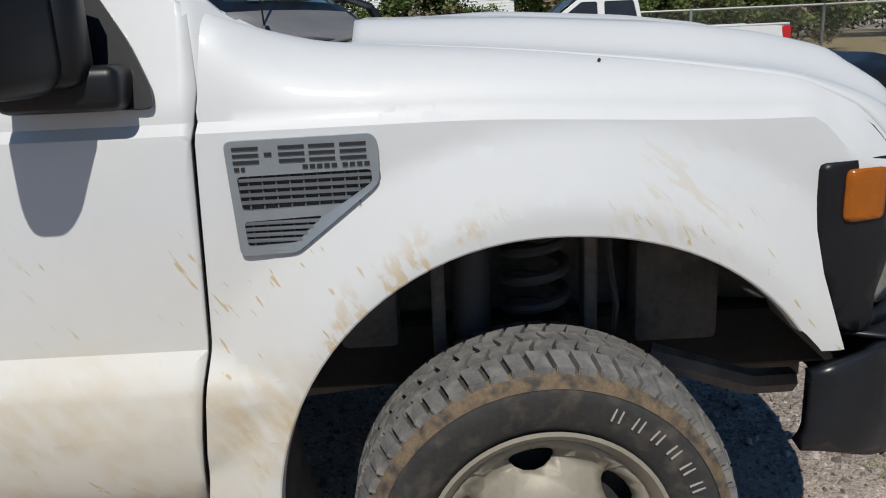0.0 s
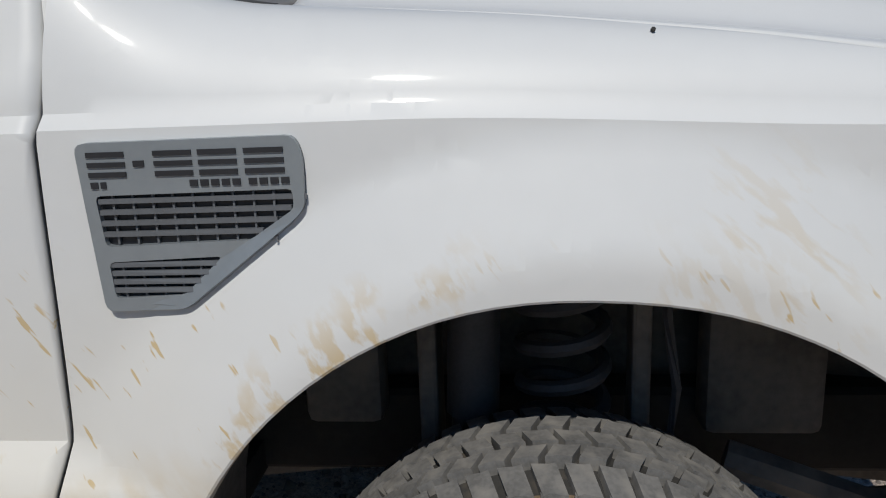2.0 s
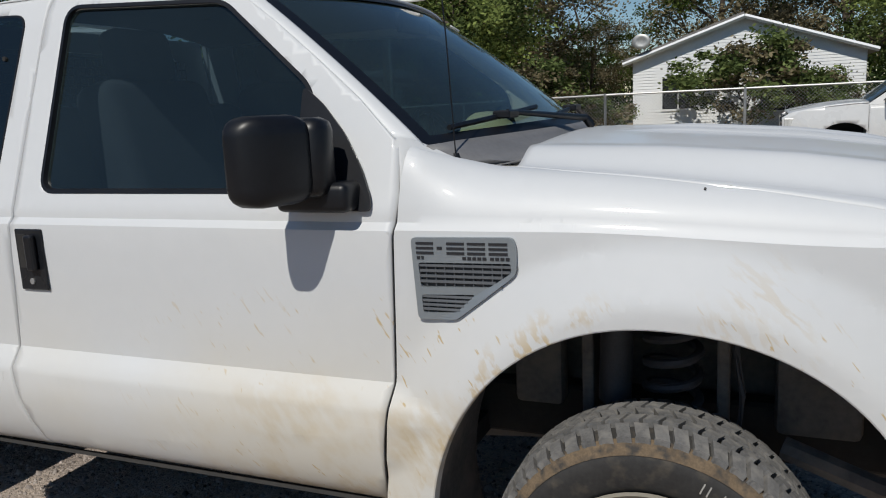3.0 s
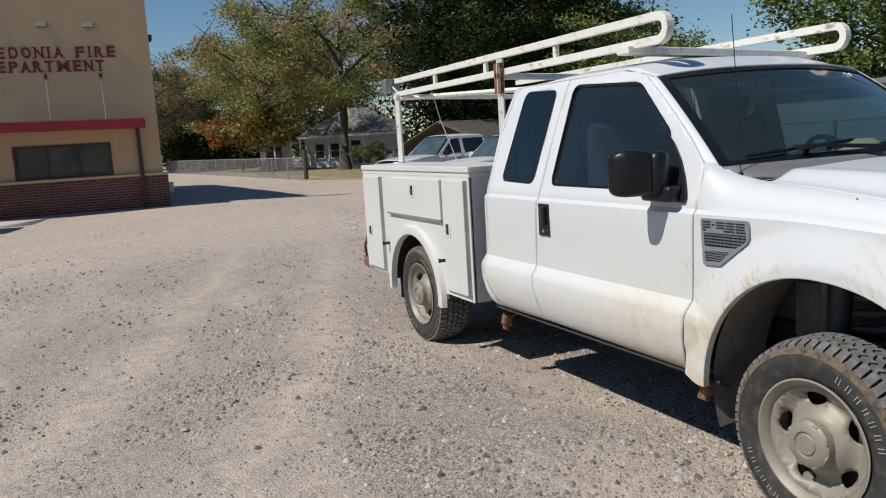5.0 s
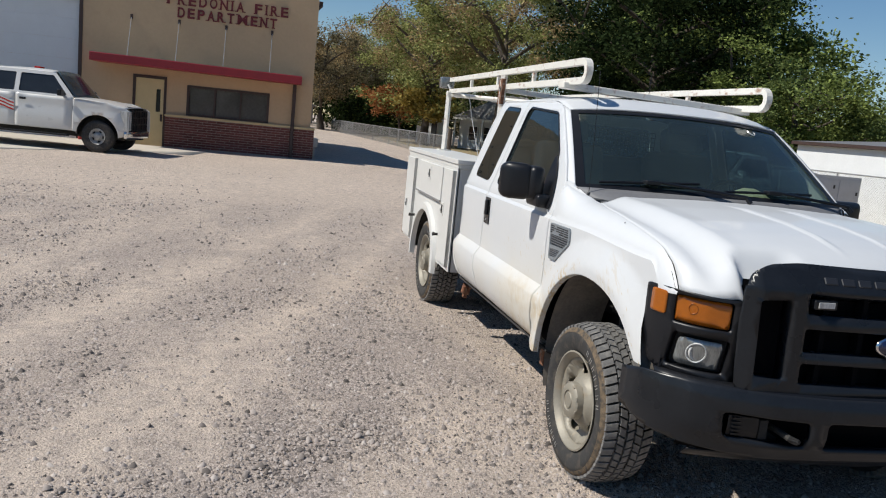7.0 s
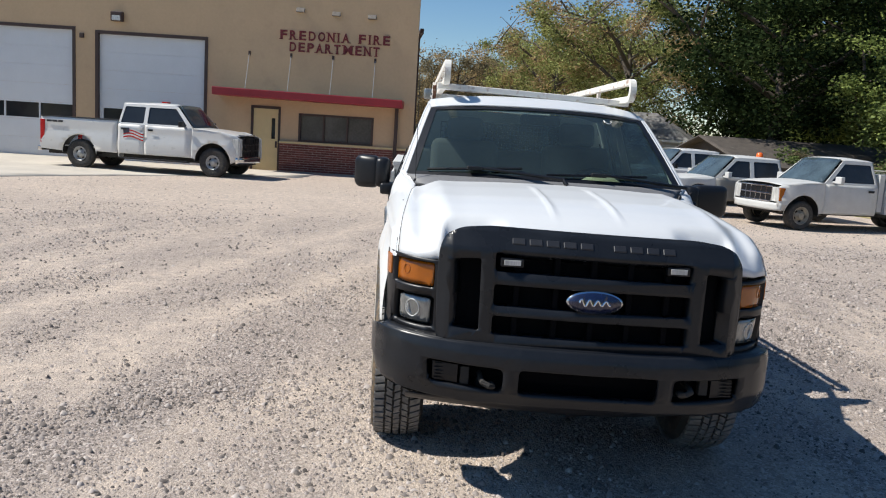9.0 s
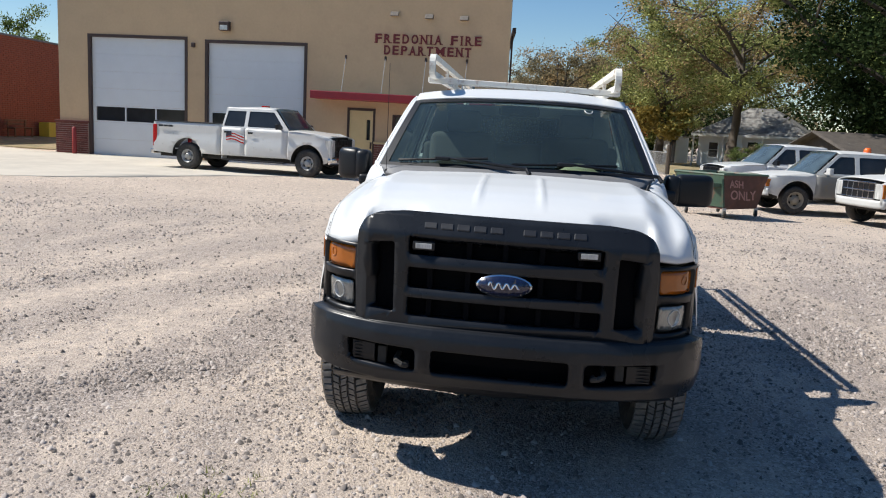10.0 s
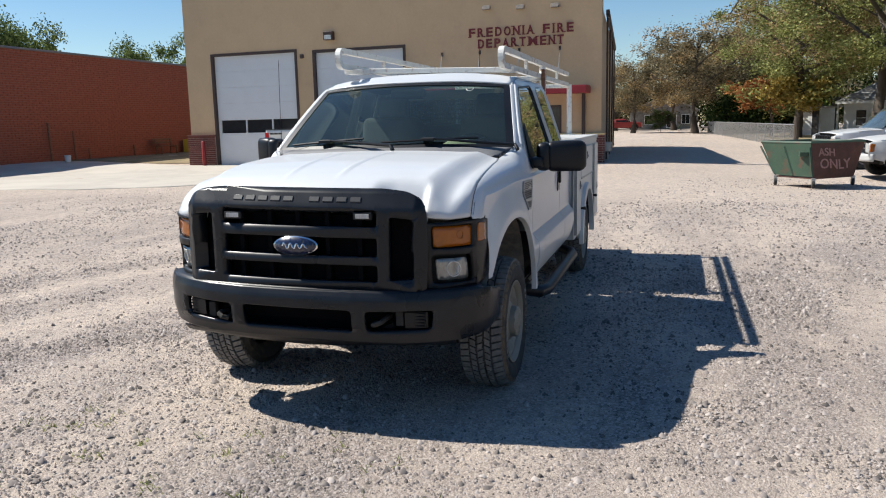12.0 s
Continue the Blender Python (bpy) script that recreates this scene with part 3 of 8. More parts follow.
def top_z(x, y):
    """Height of the bonnet and the fender's shoulder over a point of the plan."""
    y = abs(y)
    w0, crease, ledge, a0, inner, top = shoulder_ring(x)
    z = top
    if y > inner:
        a = math.acos(min(1.0, max(0.0, math.cos(a0) * (1 - (w0 - y) / (w0 - inner)))))
        z = ledge + (top - ledge) * max(0.0, (math.sin(a) - math.sin(a0)) / (1 - math.sin(a0)))
    nose = smooth01(0.25, 0.70, x)
    k = smooth01(0.775 - 0.010 * nose, 0.635 - 0.03 * nose, y)
    ridge = 0.010 * smooth01(0.020, 0.0, abs(y - 0.150)) * smooth01(0.70, 0.45, x) * smooth01(-0.25, 0.0, x)
    z = z * (1 - k) + (DOME(x) + 0.014 * (1 - min(1, y / 0.55) ** 2) + ridge) * k
    d = (NOSE_X(y) + 0.004 - x) / 0.11
    if d < 1 and y > 0.58:
        g = math.sqrt(max(0.0, 1 - (1 - max(0.0, d)) ** 2))
        z += (min(z, 1.058 + (z - 1.058) * g) - z) * smooth01(0.58, 0.63, y)
    return z - 0.072 * smooth01(0.36, 0.48, y) * smooth01(0.66, 0.62, y) * smooth01(0.62, 0.74, x)


def fender_point(x, v):
    w0, crease, ledge, a0, inner, top = shoulder_ring(x)
    if v <= 1.18:
        z = 0.45 + (v - 0.45) * (crease - 0.45) / 0.73
        w = W_BASE(x) + max(W_SECT_F(v), flare(x, z))
        w += (NOSE_Y(x) - w) * smooth01(0.47, 0.58, x) * smooth01(0.95, 1.05, z)
        return Vector((x, -w, z))
    if v < 1.195:
        return Vector((x, -w0, ledge))
    # the rolled shoulder, up to the hood's seam
    a = a0 + (radians(90) - a0) * (v - 1.195) / 0.135
    y = w0 - (w0 - inner) * (1 - math.cos(a) / math.cos(a0))
    if x > -0.40:
        y = max(y, SEAM_Y(x) + 0.003)
    return Vector((x, -y, top_z(x, y)))


def wheel(parent_name, label, m, radius=0.384, width=0.245, detail=True, rim=0.232, tread=None, rim_mat=None, letters=True):
    """A steel wheel on an all-terrain tyre; the outer face looks to -y."""
    th = thing(parent_name, label, "wheel", m)
    return wheel_parts(th, radius, width, detail, rim, rim_mat or RIM, letters)


def wheel_parts(th, radius, width, detail, rim, rim_mat, letters, bulge=0.012):
    h = width / 2
    bm = bmesh.new()
    s = radius - rim
    lathe(bm, [(rim - 0.01, -h + 0.035), (rim + 0.004, -h + 0.012), (rim + 0.018, -h + 0.004), (rim + 0.30 * s, -h - bulge * 0.6), (rim + 0.5 * s, -h - bulge), (rim + 0.62 * s, -h - bulge + 0.001),
               (rim + 0.66 * s, -h - bulge + 0.005), (rim + 0.80 * s, -h + 0.006), (radius - 0.028, -h + 0.022), (radius - 0.019, -h + 0.045), (radius - 0.019, h - 0.045), (radius - 0.028, h - 0.022),
               (rim + 0.5 * s, h + bulge), (rim + 0.018, h - 0.004), (rim - 0.01, h - 0.035)], 72 if detail else 36)
    tyre = part("tyre", bm, RUBBER, th, "dusty black all-terrain tyre" if detail else "", smooth=True)
    if detail:
        # a band of dried mud on the shoulder of the sidewall
        bm = bmesh.new()
        lathe(bm, [(rim + 0.655 * s, -h - bulge + 0.0015), (rim + 0.72 * s, -h - 0.0055), (rim + 0.79 * s, -h + 0.0015), (radius - 0.024, -h + 0.017)], 72)
        part("mud_band", bm, MUD_RING, tyre, "ring of dried tan mud", smooth=True)
        # tread blocks
        bm = bmesh.new()
        rnd = random.Random(5)
        n = 56
        for i in range(n):
            for row, (y0, y1, sh) in enumerate(((-h + 0.004, -h + 0.058, 0), (-h + 0.066, -0.024, 0.5), (-0.016, 0.016, 0.15), (0.024, h - 0.066, 0.65), (h - 0.058, h - 0.004, 0.3))):
                a0 = 2 * math.pi * (i + sh) / n
                da = 2 * math.pi / n * (0.74 if row in (0, 4) else 0.79)
                zig = 0.20 * da * (1 if row % 2 else -1)
                r1, r0 = radius - (0.004 if row in (0, 4) else 0.0), radius - 0.026
                q = []
                for a, yy in ((a0 + zig, y0), (a0 + da * 0.55, y0 - 0.0 + 0.003), (a0 + da + zig, y0), (a0 + da - zig, y1), (a0 + da * 0.45, y1 - 0.003), (a0 - zig, y1)):
                    q.append((a, yy))
                def drop(yy):
                    k = max(0.0, abs(yy) - (h - 0.045)) / 0.045
                    return 0.016 * k * k
                top = [bm.verts.new(((r1 - drop(yy)) * math.cos(a), yy, (r1 - drop(yy)) * math.sin(a))) for a, yy in q]
                low = [bm.verts.new(((r0 - drop(yy)) * math.cos(a), yy * 1.0, (r0 - drop(yy)) * math.sin(a))) for a, yy in q]
                bm.faces.new(top)
                for k in range(6):
                    bm.faces.new((low[k], low[(k + 1) % 6], top[(k + 1) % 6], top[k]))
        bmesh.ops.recalc_face_normals(bm, faces=bm.faces)
        part("tread", bm, TREAD, tyre, "worn zigzag tread blocks, grey with dust")
        # side lugs
        bm = bmesh.new()
        for i in range(n):
            a = 2 * math.pi * (i + 0.4) / n
            m = Matrix.Rotation(-a, 4, "Y") @ Matrix.Translation((radius - 0.028, -h + 0.0095, 0))
            vs = box(bm, -0.014, 0.010, -0.0035, 0.004, -0.011, 0.011)
            for v in vs:
                v.co = m @ v.co
        tagged(part("side_lug_ring", bm, TREAD, tyre), kind="stuff")
        if letters:
            # raised white bars round the sidewall
            for arc0, count, size in ((66, 7, 0.026), (-112, 7, 0.022)):
                for i in range(count):
                    bm = bmesh.new()
                    a = radians(arc0 - i * (8.6 if size > 0.024 else 7.5))
                    m = Matrix.Rotation(-a, 4, "Y") @ Matrix.Translation((rim + 0.43 * s, -h - bulge * 0.93, 0))
                    for spec in ((-size / 2, size / 2, -0.0015, 0.001, -0.0085, -0.0055), (-size / 2, size / 2, -0.0015, 0.001, 0.0055, 0.0085)):
                        for v in box(bm, *spec):
                            v.co = m @ v.co
                    part("sidewall_mark", bm, TYRE_WHITE, tyre, "pair of raised white bars")
    # steel rim with five openings
    k = rim / 0.232
    bm = bmesh.new()
    lathe(bm, [(rim + 0.006, -h + 0.006), (rim + 0.010, -h - 0.002), (rim + 0.002, -h - 0.004), (rim - 0.014, -h + 0.012), (rim - 0.024, -h + 0.030), (rim - 0.030, h - 0.02)], 64)
    rim_ob = part("rim", bm, rim_mat, th, "dull argent steel rim" if detail else "", smooth=True)

    def dish(a, b):
        r = math.hypot(a, b)
        y = -h + 0.030 + 0.040 * smooth01(0.205 * k, 0.165 * k, r) - 0.052 * smooth01(0.155 * k, 0.085 * k, r)
        return Vector((a, y, b))
    holes = []
    for i in range(5):
        t = radians(100 + 72 * i)
        c = Vector((math.cos(t), math.sin(t)))
        d = Vector((-c.y, c.x))
        holes.append([tuple(c * ((0.158 + 0.027 * math.cos(u)) * k) + d * ((0.045 * math.sin(u)) * k)) for u in [2 * math.pi * j / 14 for j in range(14)]])
    bm = panel(ellipse(0, 0, rim - 0.022, rim - 0.022, n=48), holes, dish, [0.03 * k * j for j in range(-6, 7)], [0.03 * k * j for j in range(-6, 7)])
    part("wheel_disc", bm, rim_mat, rim_ob, "", smooth=50, solid=0.006, offset=0)
    bm = bmesh.new()
    lathe(bm, [(0.092 * k, -h + 0.018), (0.090 * k, -h - 0.012), (0.080 * k, -h - 0.022), (0.050 * k, -h - 0.026), (0.047 * k, -h - 0.020), (0.040 * k, -h - 0.020), (0.036 * k, -h - 0.026), (0, -h - 0.027)], 40)
    part("hub_cap", bm, rim_mat, rim_ob, "plain centre cap", smooth=True)
    if detail:
        for i in range(8):
            bm = bmesh.new()
            a = radians(22 + 45 * i)
            for v in box(bm, -0.008, 0.008, -0.004, 0.004, -0.011, 0.011, 0.002, 1):
                v.co = Matrix.Rotation(-a, 4, "Y") @ Matrix.Translation((0.082, -h - 0.016, 0)) @ v.co
            part("lug_boss", bm, rim_mat, rim_ob)
    bm = bmesh.new()
    lathe(bm, [(rim - 0.03, -0.01), (0.0, -0.012)], 32)
    part("brake_disc", bm, DARK, rim_ob)
    return th


truck = thing("service_truck", "white extended-cab service truck with a utility body and dried mud", "truck")
# --- front fenders ---
def arch_edge():
    """The wheel opening, drawn out a little to the rear."""
    pts = []
    for x, z in ellipse(0.035, 0.45, 1.0, 1.0, 180, 36.5, 40):
        u, w = x - 0.035, z - 0.45
        e = 0.96 if u < 0 else 0.90
        u, w = math.copysign(abs(u) ** e, u), max(0.0, w) ** e
        pts.append((0.035 + u * (0.534 if u < 0 else 0.516), 0.45 + w * 0.537 + 0.006 * smooth01(0.1, -0.3, 0.035 + 0.53 * u)))
    return pts


arch = arch_edge()
fender_outline = [(-0.632, 0.475), (-0.56, 0.462)] + arch + [(0.50, 0.752), (0.548, 0.772), (0.500, 0.905), (0.487, 0.98), (0.487, 1.085), (0.52, 1.112), (0.56, 1.155), (0.60, 1.174), (0.650, 1.177), (0.653, 1.33), (-0.36, 1.33), (-0.50, 1.33), (-0.552, 1.33), (-0.560, 1.25), (-0.574, 1.165), (-0.590, 0.82), (-0.604, 0.70)]
bm = panel(fender_outline, [], fender_point, frange(-0.6, 0.7, 56), [z for z in frange(0.46, 1.14, 34) if abs(z - 0.805) > 0.012 and abs(z - 0.752) > 0.008] + [0.752, 0.805, 1.165, 1.18, 1.195, 1.205] + frange(1.215, 1.32, 10), clean=True)
fender_r = part("front_fender", bm, PAINT, truck, "white fender with tan mud splashes above the wheel", smooth=30)
mirror_y(fender_r)
# rolled lip and flat band of the wheel opening
bm = bmesh.new()
lip = arch_edge()
rows = []
for k, (shrink, inn) in enumerate(((1.0, 0.0), (0.994, 0.002), (0.990, 0.03))):
    rows.append([bm.verts.new(fender_point(0.035 + (x - 0.035) * shrink, 0.45 + (z - 0.45) * shrink) + Vector((0, inn, 0))) for x, z in lip])
for a, b in zip(rows, rows[1:]):
    for j in range(len(a) - 1):
        bm.faces.new((a[j], a[j + 1], b[j + 1], b[j]))
bmesh.ops.recalc_face_normals(bm, faces=bm.faces)
mirror_y(part("arch_lip", bm, PAINT, truck, smooth=True))

# --- doors ---
door_outline = [(-0.640, 0.480), (-0.612, 0.70), (-0.598, 0.82), (-0.582, 1.165), (-0.570, 1.25), (-0.580, 1.372), (-0.702, 1.49), (-0.840, 1.60), (-0.978, 1.705), (-1.11, 1.795), (-1.19, 1.822), (-1.77, 1.838), (-1.782, 1.80), (-1.798, 1.53), (-1.812, 1.20), (-1.850, 0.80), (-1.848, 0.74), (-1.79, 0.492)]
win_front = rounded([(-1.712, 1.272), (-1.702, 1.795), (-1.14, 1.762), (-0.835, 1.515), (-0.795, 1.270)], 0.045, 5)
window_edges = frange(-1.82, -0.60, 40)
zcuts = [0.50, 0.52, 0.55, 0.58, 0.62, 0.66, 0.70, 0.735, 0.752, 0.78, 0.805, 0.83, 0.92, 1.0, 1.1, 1.168, 1.178, 1.196, 1.205, 1.22, 1.24] + frange(1.26, 1.82, 18)


def side_map(x, z):
    return Vector((x, -cab_side(x, z), z))


bm = panel(door_outline, [win_front], side_map, window_edges, zcuts, clean=True)
door = part("front_door", bm, PAINT, truck, "white front door with a dusty lower half", smooth=30, solid=0.02)
door_l = mirror_y(door)


def strip_loop(loop, fn, w, off, name, mat, parent, depth=0.008):
    """A raised seal that follows a closed loop on the body side."""
    bm = bmesh.new()
    c = Vector((sum(p[0] for p in loop) / len(loop), sum(p[1] for p in loop) / len(loop)))
    rings = []
    for k, (ww, oo) in enumerate(((w, 0.002), (w * 0.8, -off), (-w * 0.2, -off), (-w * 0.4, depth))):
        ring = []
        for i, p in enumerate(loop):
            a, b = Vector(loop[i - 1]), Vector(loop[(i + 1) % len(loop)])
            t = (b - a).normalized()
            nrm = Vector((-t.y, t.x))
            if nrm.dot(Vector(p) - c) < 0:
                nrm = -nrm
            q = Vector(p) + nrm * ww
            ring.append(bm.verts.new(fn(q.x, q.y) + Vector((0, oo, 0))))
        rings.append(ring)
    for a, b in zip(rings, rings[1:]):
        for j in range(len(a)):
            bm.faces.new((a[j], a[(j + 1) % len(a)], b[(j + 1) % len(a)], b[j]))
    bmesh.ops.recalc_face_normals(bm, faces=bm.faces)
    return part(name, bm, mat, parent, smooth=True)


def pane(loop, fn, inset, name, mat, parent, label=""):
    bm = panel(loop, [], lambda a, b: fn(a, b) + Vector((0, inset, 0)), [], frange(1.3, 1.8, 5))
    ob = part(name, bm, mat, parent, label, smooth=True)
    ob.visible_shadow = False
    return ob


for dr, sgn in ((door, 1), (door_l, -1)):
    f = (lambda s: lambda x, z: Vector((x, -s * cab_side(x, z), z)))(sgn)
    strip_loop(win_front, f, 0.010, 0.002 * sgn, "window_seal", BLACK_PLASTIC, dr, 0.012 * sgn)
    pane(win_front, f, 0.012 * sgn, "window_pane", GLASS, dr, "dark tinted door glass")
    # black sail plate that carries the mirror
    plate = rounded([(-0.850, 1.228), (-0.850, 1.525), (-0.79, 1.480), (-0.72, 1.405), (-0.668, 1.325), (-0.636, 1.255), (-0.634, 1.224)], 0.02, 3)
    bm = panel(plate, [], lambda x, z: f(x, z) + Vector((0, -0.016 * sgn, 0)), [], [1.30, 1.38, 1.46])
    bmesh.ops.recalc_face_normals(bm, faces=bm.faces)
    part("sail_plate", bm, BLACK_PLASTIC, dr, "black mirror base plate", solid=0.008)
    # handle in its recessed grey plate
    hb = bmesh.new()
    y = -sgn * (cab_side(-1.73, 1.08))
    for v in box(hb, -1.795, -1.688, min(y, y - 0.006 * sgn), max(y, y - 0.006 * sgn), 0.985, 1.165, 0.003, 1):
        pass
    plate_ob = part("handle_plate", hb, GREY_PLASTIC, dr, "grey plastic handle plate")
    hb = boxes((-1.745, -1.71, min(y - 0.006 * sgn, y - 0.026 * sgn), max(y - 0.006 * sgn, y - 0.026 * sgn), 1.045, 1.150), bevel=0.008)
    part("pull_handle", hb, BLACK_PLASTIC, plate_ob)
    hb = boxes((-1.785, -1.752, min(y - 0.005 * sgn, y - 0.0075 * sgn), max(y - 0.005 * sgn, y - 0.0075 * sgn), 1.05, 1.15), bevel=0.001)
    part("handle_recess", hb, DARK, plate_ob)
    hb = tube(bmesh.new(), [(-1.745, y - 0.004 * sgn, 1.012), (-1.745, y - 0.010 * sgn, 1.012)], 0.009)
    part("key_lock", hb, STEEL, plate_ob)

rear_outline = [(-1.800, 0.488), (-1.858, 0.74), (-1.860, 0.80), (-1.822, 1.20), (-1.806, 1.53), (-1.790, 1.80), (-1.780, 1.840), (-2.28, 1.842), (-2.345, 1.80), (-2.405, 1.56), (-2.408, 1.20), (-2.455, 0.78), (-2.452, 0.72), (-2.31, 0.478)]
win_rear = rounded([(-2.268, 1.282), (-2.215, 1.80), (-1.872, 1.785), (-1.905, 1.272)], 0.05, 5)
bm = panel(rear_outline, [win_rear], side_map, frange(-2.4, -1.80, 20), zcuts, clean=True)
rdoor = part("rear_door", bm, PAINT, truck, "white rear half-door with a fixed window", smooth=30, solid=0.02)
rdoor_l = mirror_y(rdoor)
for dr, sgn in ((rdoor, 1), (rdoor_l, -1)):
    f = (lambda s: lambda x, z: Vector((x, -s * cab_side(x, z), z)))(sgn)
    strip_loop(win_rear, f, 0.006, 0.003 * sgn, "window_seal", BLACK_PLASTIC, dr, 0.006 * sgn)
    pane(win_rear, f, -0.003 * sgn, "window_pane", GLASS_DARK, dr, "dark privacy glass with screw heads")
    for px_, pz in ((-2.16, 1.50), (-1.93, 1.66), (-1.96, 1.38), (-2.22, 1.36)):
        hb = tube(bmesh.new(), [f(px_, pz) + Vector((0, -0.002 * sgn, 0)), f(px_, pz) + Vector((0, -0.010 * sgn, 0))], 0.007, 8)
        part("screw_head", hb, DARK, dr)
# rear corner of the cab
corner = [(-2.318, 0.478), (-2.460, 0.72), (-2.463, 0.78), (-2.416, 1.20), (-2.413, 1.56), (-2.353, 1.80), (-2.30, 1.842), (-2.365, 1.842), (-2.440, 1.56), (-2.442, 1.20), (-2.492, 0.78), (-2.490, 0.72), (-2.40, 0.478)]
bm = panel(corner, [], lambda x, z: Vector((x, -cab_side(x, z) + 0.5 * max(0, -2.42 - x) ** 1.3, z)), [], zcuts)
mirror_y(part("cab_corner", bm, PAINT, truck, smooth=45, solid=0.02))
# dark jambs behind the shut lines, and the sills below
for s in (-1, 1):
    for xg, w in ((-0.60, 0.05), (-1.82, 0.06), (-2.43, 0.03)):
        bm = bmesh.new()
        sheet(bm, lambda u, v: Vector((xg - w + 2 * w * u, s * (cab_side(xg, 0.5 + 0.75 * v) - 0.026), 0.5 + 0.75 * v)), 1, 8)
        part("door_jamb", bm, DARK, truck)
    bm = bmesh.new()
    sheet(bm, lambda u, v: Vector((-2.40 + 1.93 * u, s * (0.912 - 0.06 * v), 0.474 - 0.03 * v)), 1, 2)
    part("rocker_sill", bm, DARK, truck, solid=0.01)

# --- roof, pillars and screen ---
def ws(s, t, out=0.0):
    """Windscreen: s from -1 (passenger) to 1, t from 0 (base) to 1 (header)."""
    b = Vector((-0.385 - 0.148 * s * s, 0.838 * s, 1.378 - 0.012 * s * s))
    h = Vector((-0.965 - 0.105 * s * s, 0.702 * s, 1.815 - 0.030 * s * s))
    p = b.lerp(h, t)
    return p + Vector((0.62, 0, 0.78)) * (0.022 * 4 * t * (1 - t) * (1 - s * s * 0.6) + out)


def roof_pt(u, v):
    """u from front to rear, v across."""
    s = 2 * v - 1
    x = -0.965 - 0.105 * s * s + (-1.40 + 0.12 * s * s) * u
    half = 0.702 + 0.002 * smooth01(0, 0.25, u)
    y = half * (1 - (1 - abs(s)) ** 1.0) * (1 if s > 0 else -1) * 1.0
    edge = 1.782 + 0.054 * smooth01(0.0, 0.18, u)
    crown = (0.033 + 0.030 * smooth01(0, 0.4, u)) * (1 - abs(s) ** 3.0) - 0.018 * smooth01(0.6, 1.0, u)
    return Vector((x, y, edge + crown))


bm = bmesh.new()
sheet(bm, roof_pt, 24, 40)
part("roof", bm, PAINT, truck, "white cab roof", smooth=60, solid=0.010)
door_front = table([(1.372, -0.576), (1.49, -0.698), (1.60, -0.836), (1.705, -0.974), (1.795, -1.106), (1.822, -1.19), (1.838, -1.30)])
for s in (-1, 1):
    bm = bmesh.new()

    def pil(u, v):
        a = ws(s, u, 0.004)
        zz = 1.372 + (1.822 - 1.372) * u
        b = Vector((door_front(zz) - 0.010, s * (cab_side(-0.6, zz) - 0.014), zz))
        p = a.lerp(b, v)
        k = 4 * v * (1 - v)
        return p + Vector((0.25, s * 0.85, 0.3)) * (0.004 * k)
    sheet(bm, pil, 14, 8)
    bmesh.ops.recalc_face_normals(bm, faces=bm.faces)
    part("a_pillar", bm, PAINT, truck, smooth=50, solid=0.02)
    bm = bmesh.new()
    c00, c10 = ws(s, 0.02, 0.002), Vector((-0.590, s * (cab_side(-0.59, 1.372) - 0.003), 1.385))
    c01, c11 = Vector((-0.40, s * 0.765, 1.296)), Vector((-0.572, s * (cab_side(-0.57, 1.20) - 0.006), 1.20))
    sheet(bm, lambda u, v: c00.lerp(c10, u).lerp(c01.lerp(c11, u), v) + Vector((0, s * 0.012, 0.008)) * (4 * u * (1 - u) * (1 - 0.3 * v)), 8, 8)
    bmesh.ops.recalc_face_normals(bm, faces=bm.faces)
    part("pillar_base", bm, PAINT, truck, smooth=60)
    # roof rail above the doors
    bm = bmesh.new()

    def rail(u, v):
        a = roof_pt(u, 1.0 if s > 0 else 0.0)
        xx = a.x + (-0.10 * (1 - u))
        b = Vector((min(-1.15, xx), s * cab_side(-1, min(1.836, 1.81 + 0.03 * u + 0.02)), min(1.836, 1.812 + 0.06 * u)))
        return a.lerp(b, v) + Vector((0, s * 0.004, 0.006)) * (4 * v * (1 - v))
    sheet(bm, rail, 16, 4)
    bmesh.ops.recalc_face_normals(bm, faces=bm.faces)
    part("roof_rail", bm, PAINT, truck, smooth=50)
# windscreen with black border
bm = bmesh.new()
sheet(bm, lambda u, v: ws(2 * u - 1, v, -0.004), 28, 10)
screen = part("windscreen", bm, WS_GLASS, truck, "tinted windscreen with the sky's reflection put into its teal colour", smooth=True)
screen.visible_shadow = False
bm = bmesh.new()
for u0, u1, v0, v1 in ((0, 1, 0, 0.045), (0, 1, 0.955, 1), (0, 0.030, 0.045, 0.955), (0.970, 1, 0.045, 0.955)):
    sheet(bm, lambda u, v: ws(2 * (u0 + (u1 - u0) * u) - 1, v0 + (v1 - v0) * v, 0.001), 28 if u1 - u0 > 0.5 else 1, 10 if v1 - v0 > 0.5 else 1)
part("screen_border", bm, BLACK_PLASTIC, screen, "black screen surround", smooth=True)
# crack mark and inspection dot on the screen
bm = bmesh.new()
tube(bm, [ws(0.62 + 0.035 * math.cos(a), 0.90 + 0.05 * math.sin(a), 0.002) for a in [math.pi * (1 + j / 10) for j in range(11)]], 0.0035, 6)
part("screen_crack", bm, LAMP_CLEAR, screen, "curved chip in the glass")
bm = bmesh.new()
box(bm, -0.93, -0.90, -0.13, 0.13, 1.705, 1.775, 0.02)
part("rear_view_mirror", bm, BLACK_PLASTIC, truck)
# cowl
bm = bmesh.new()


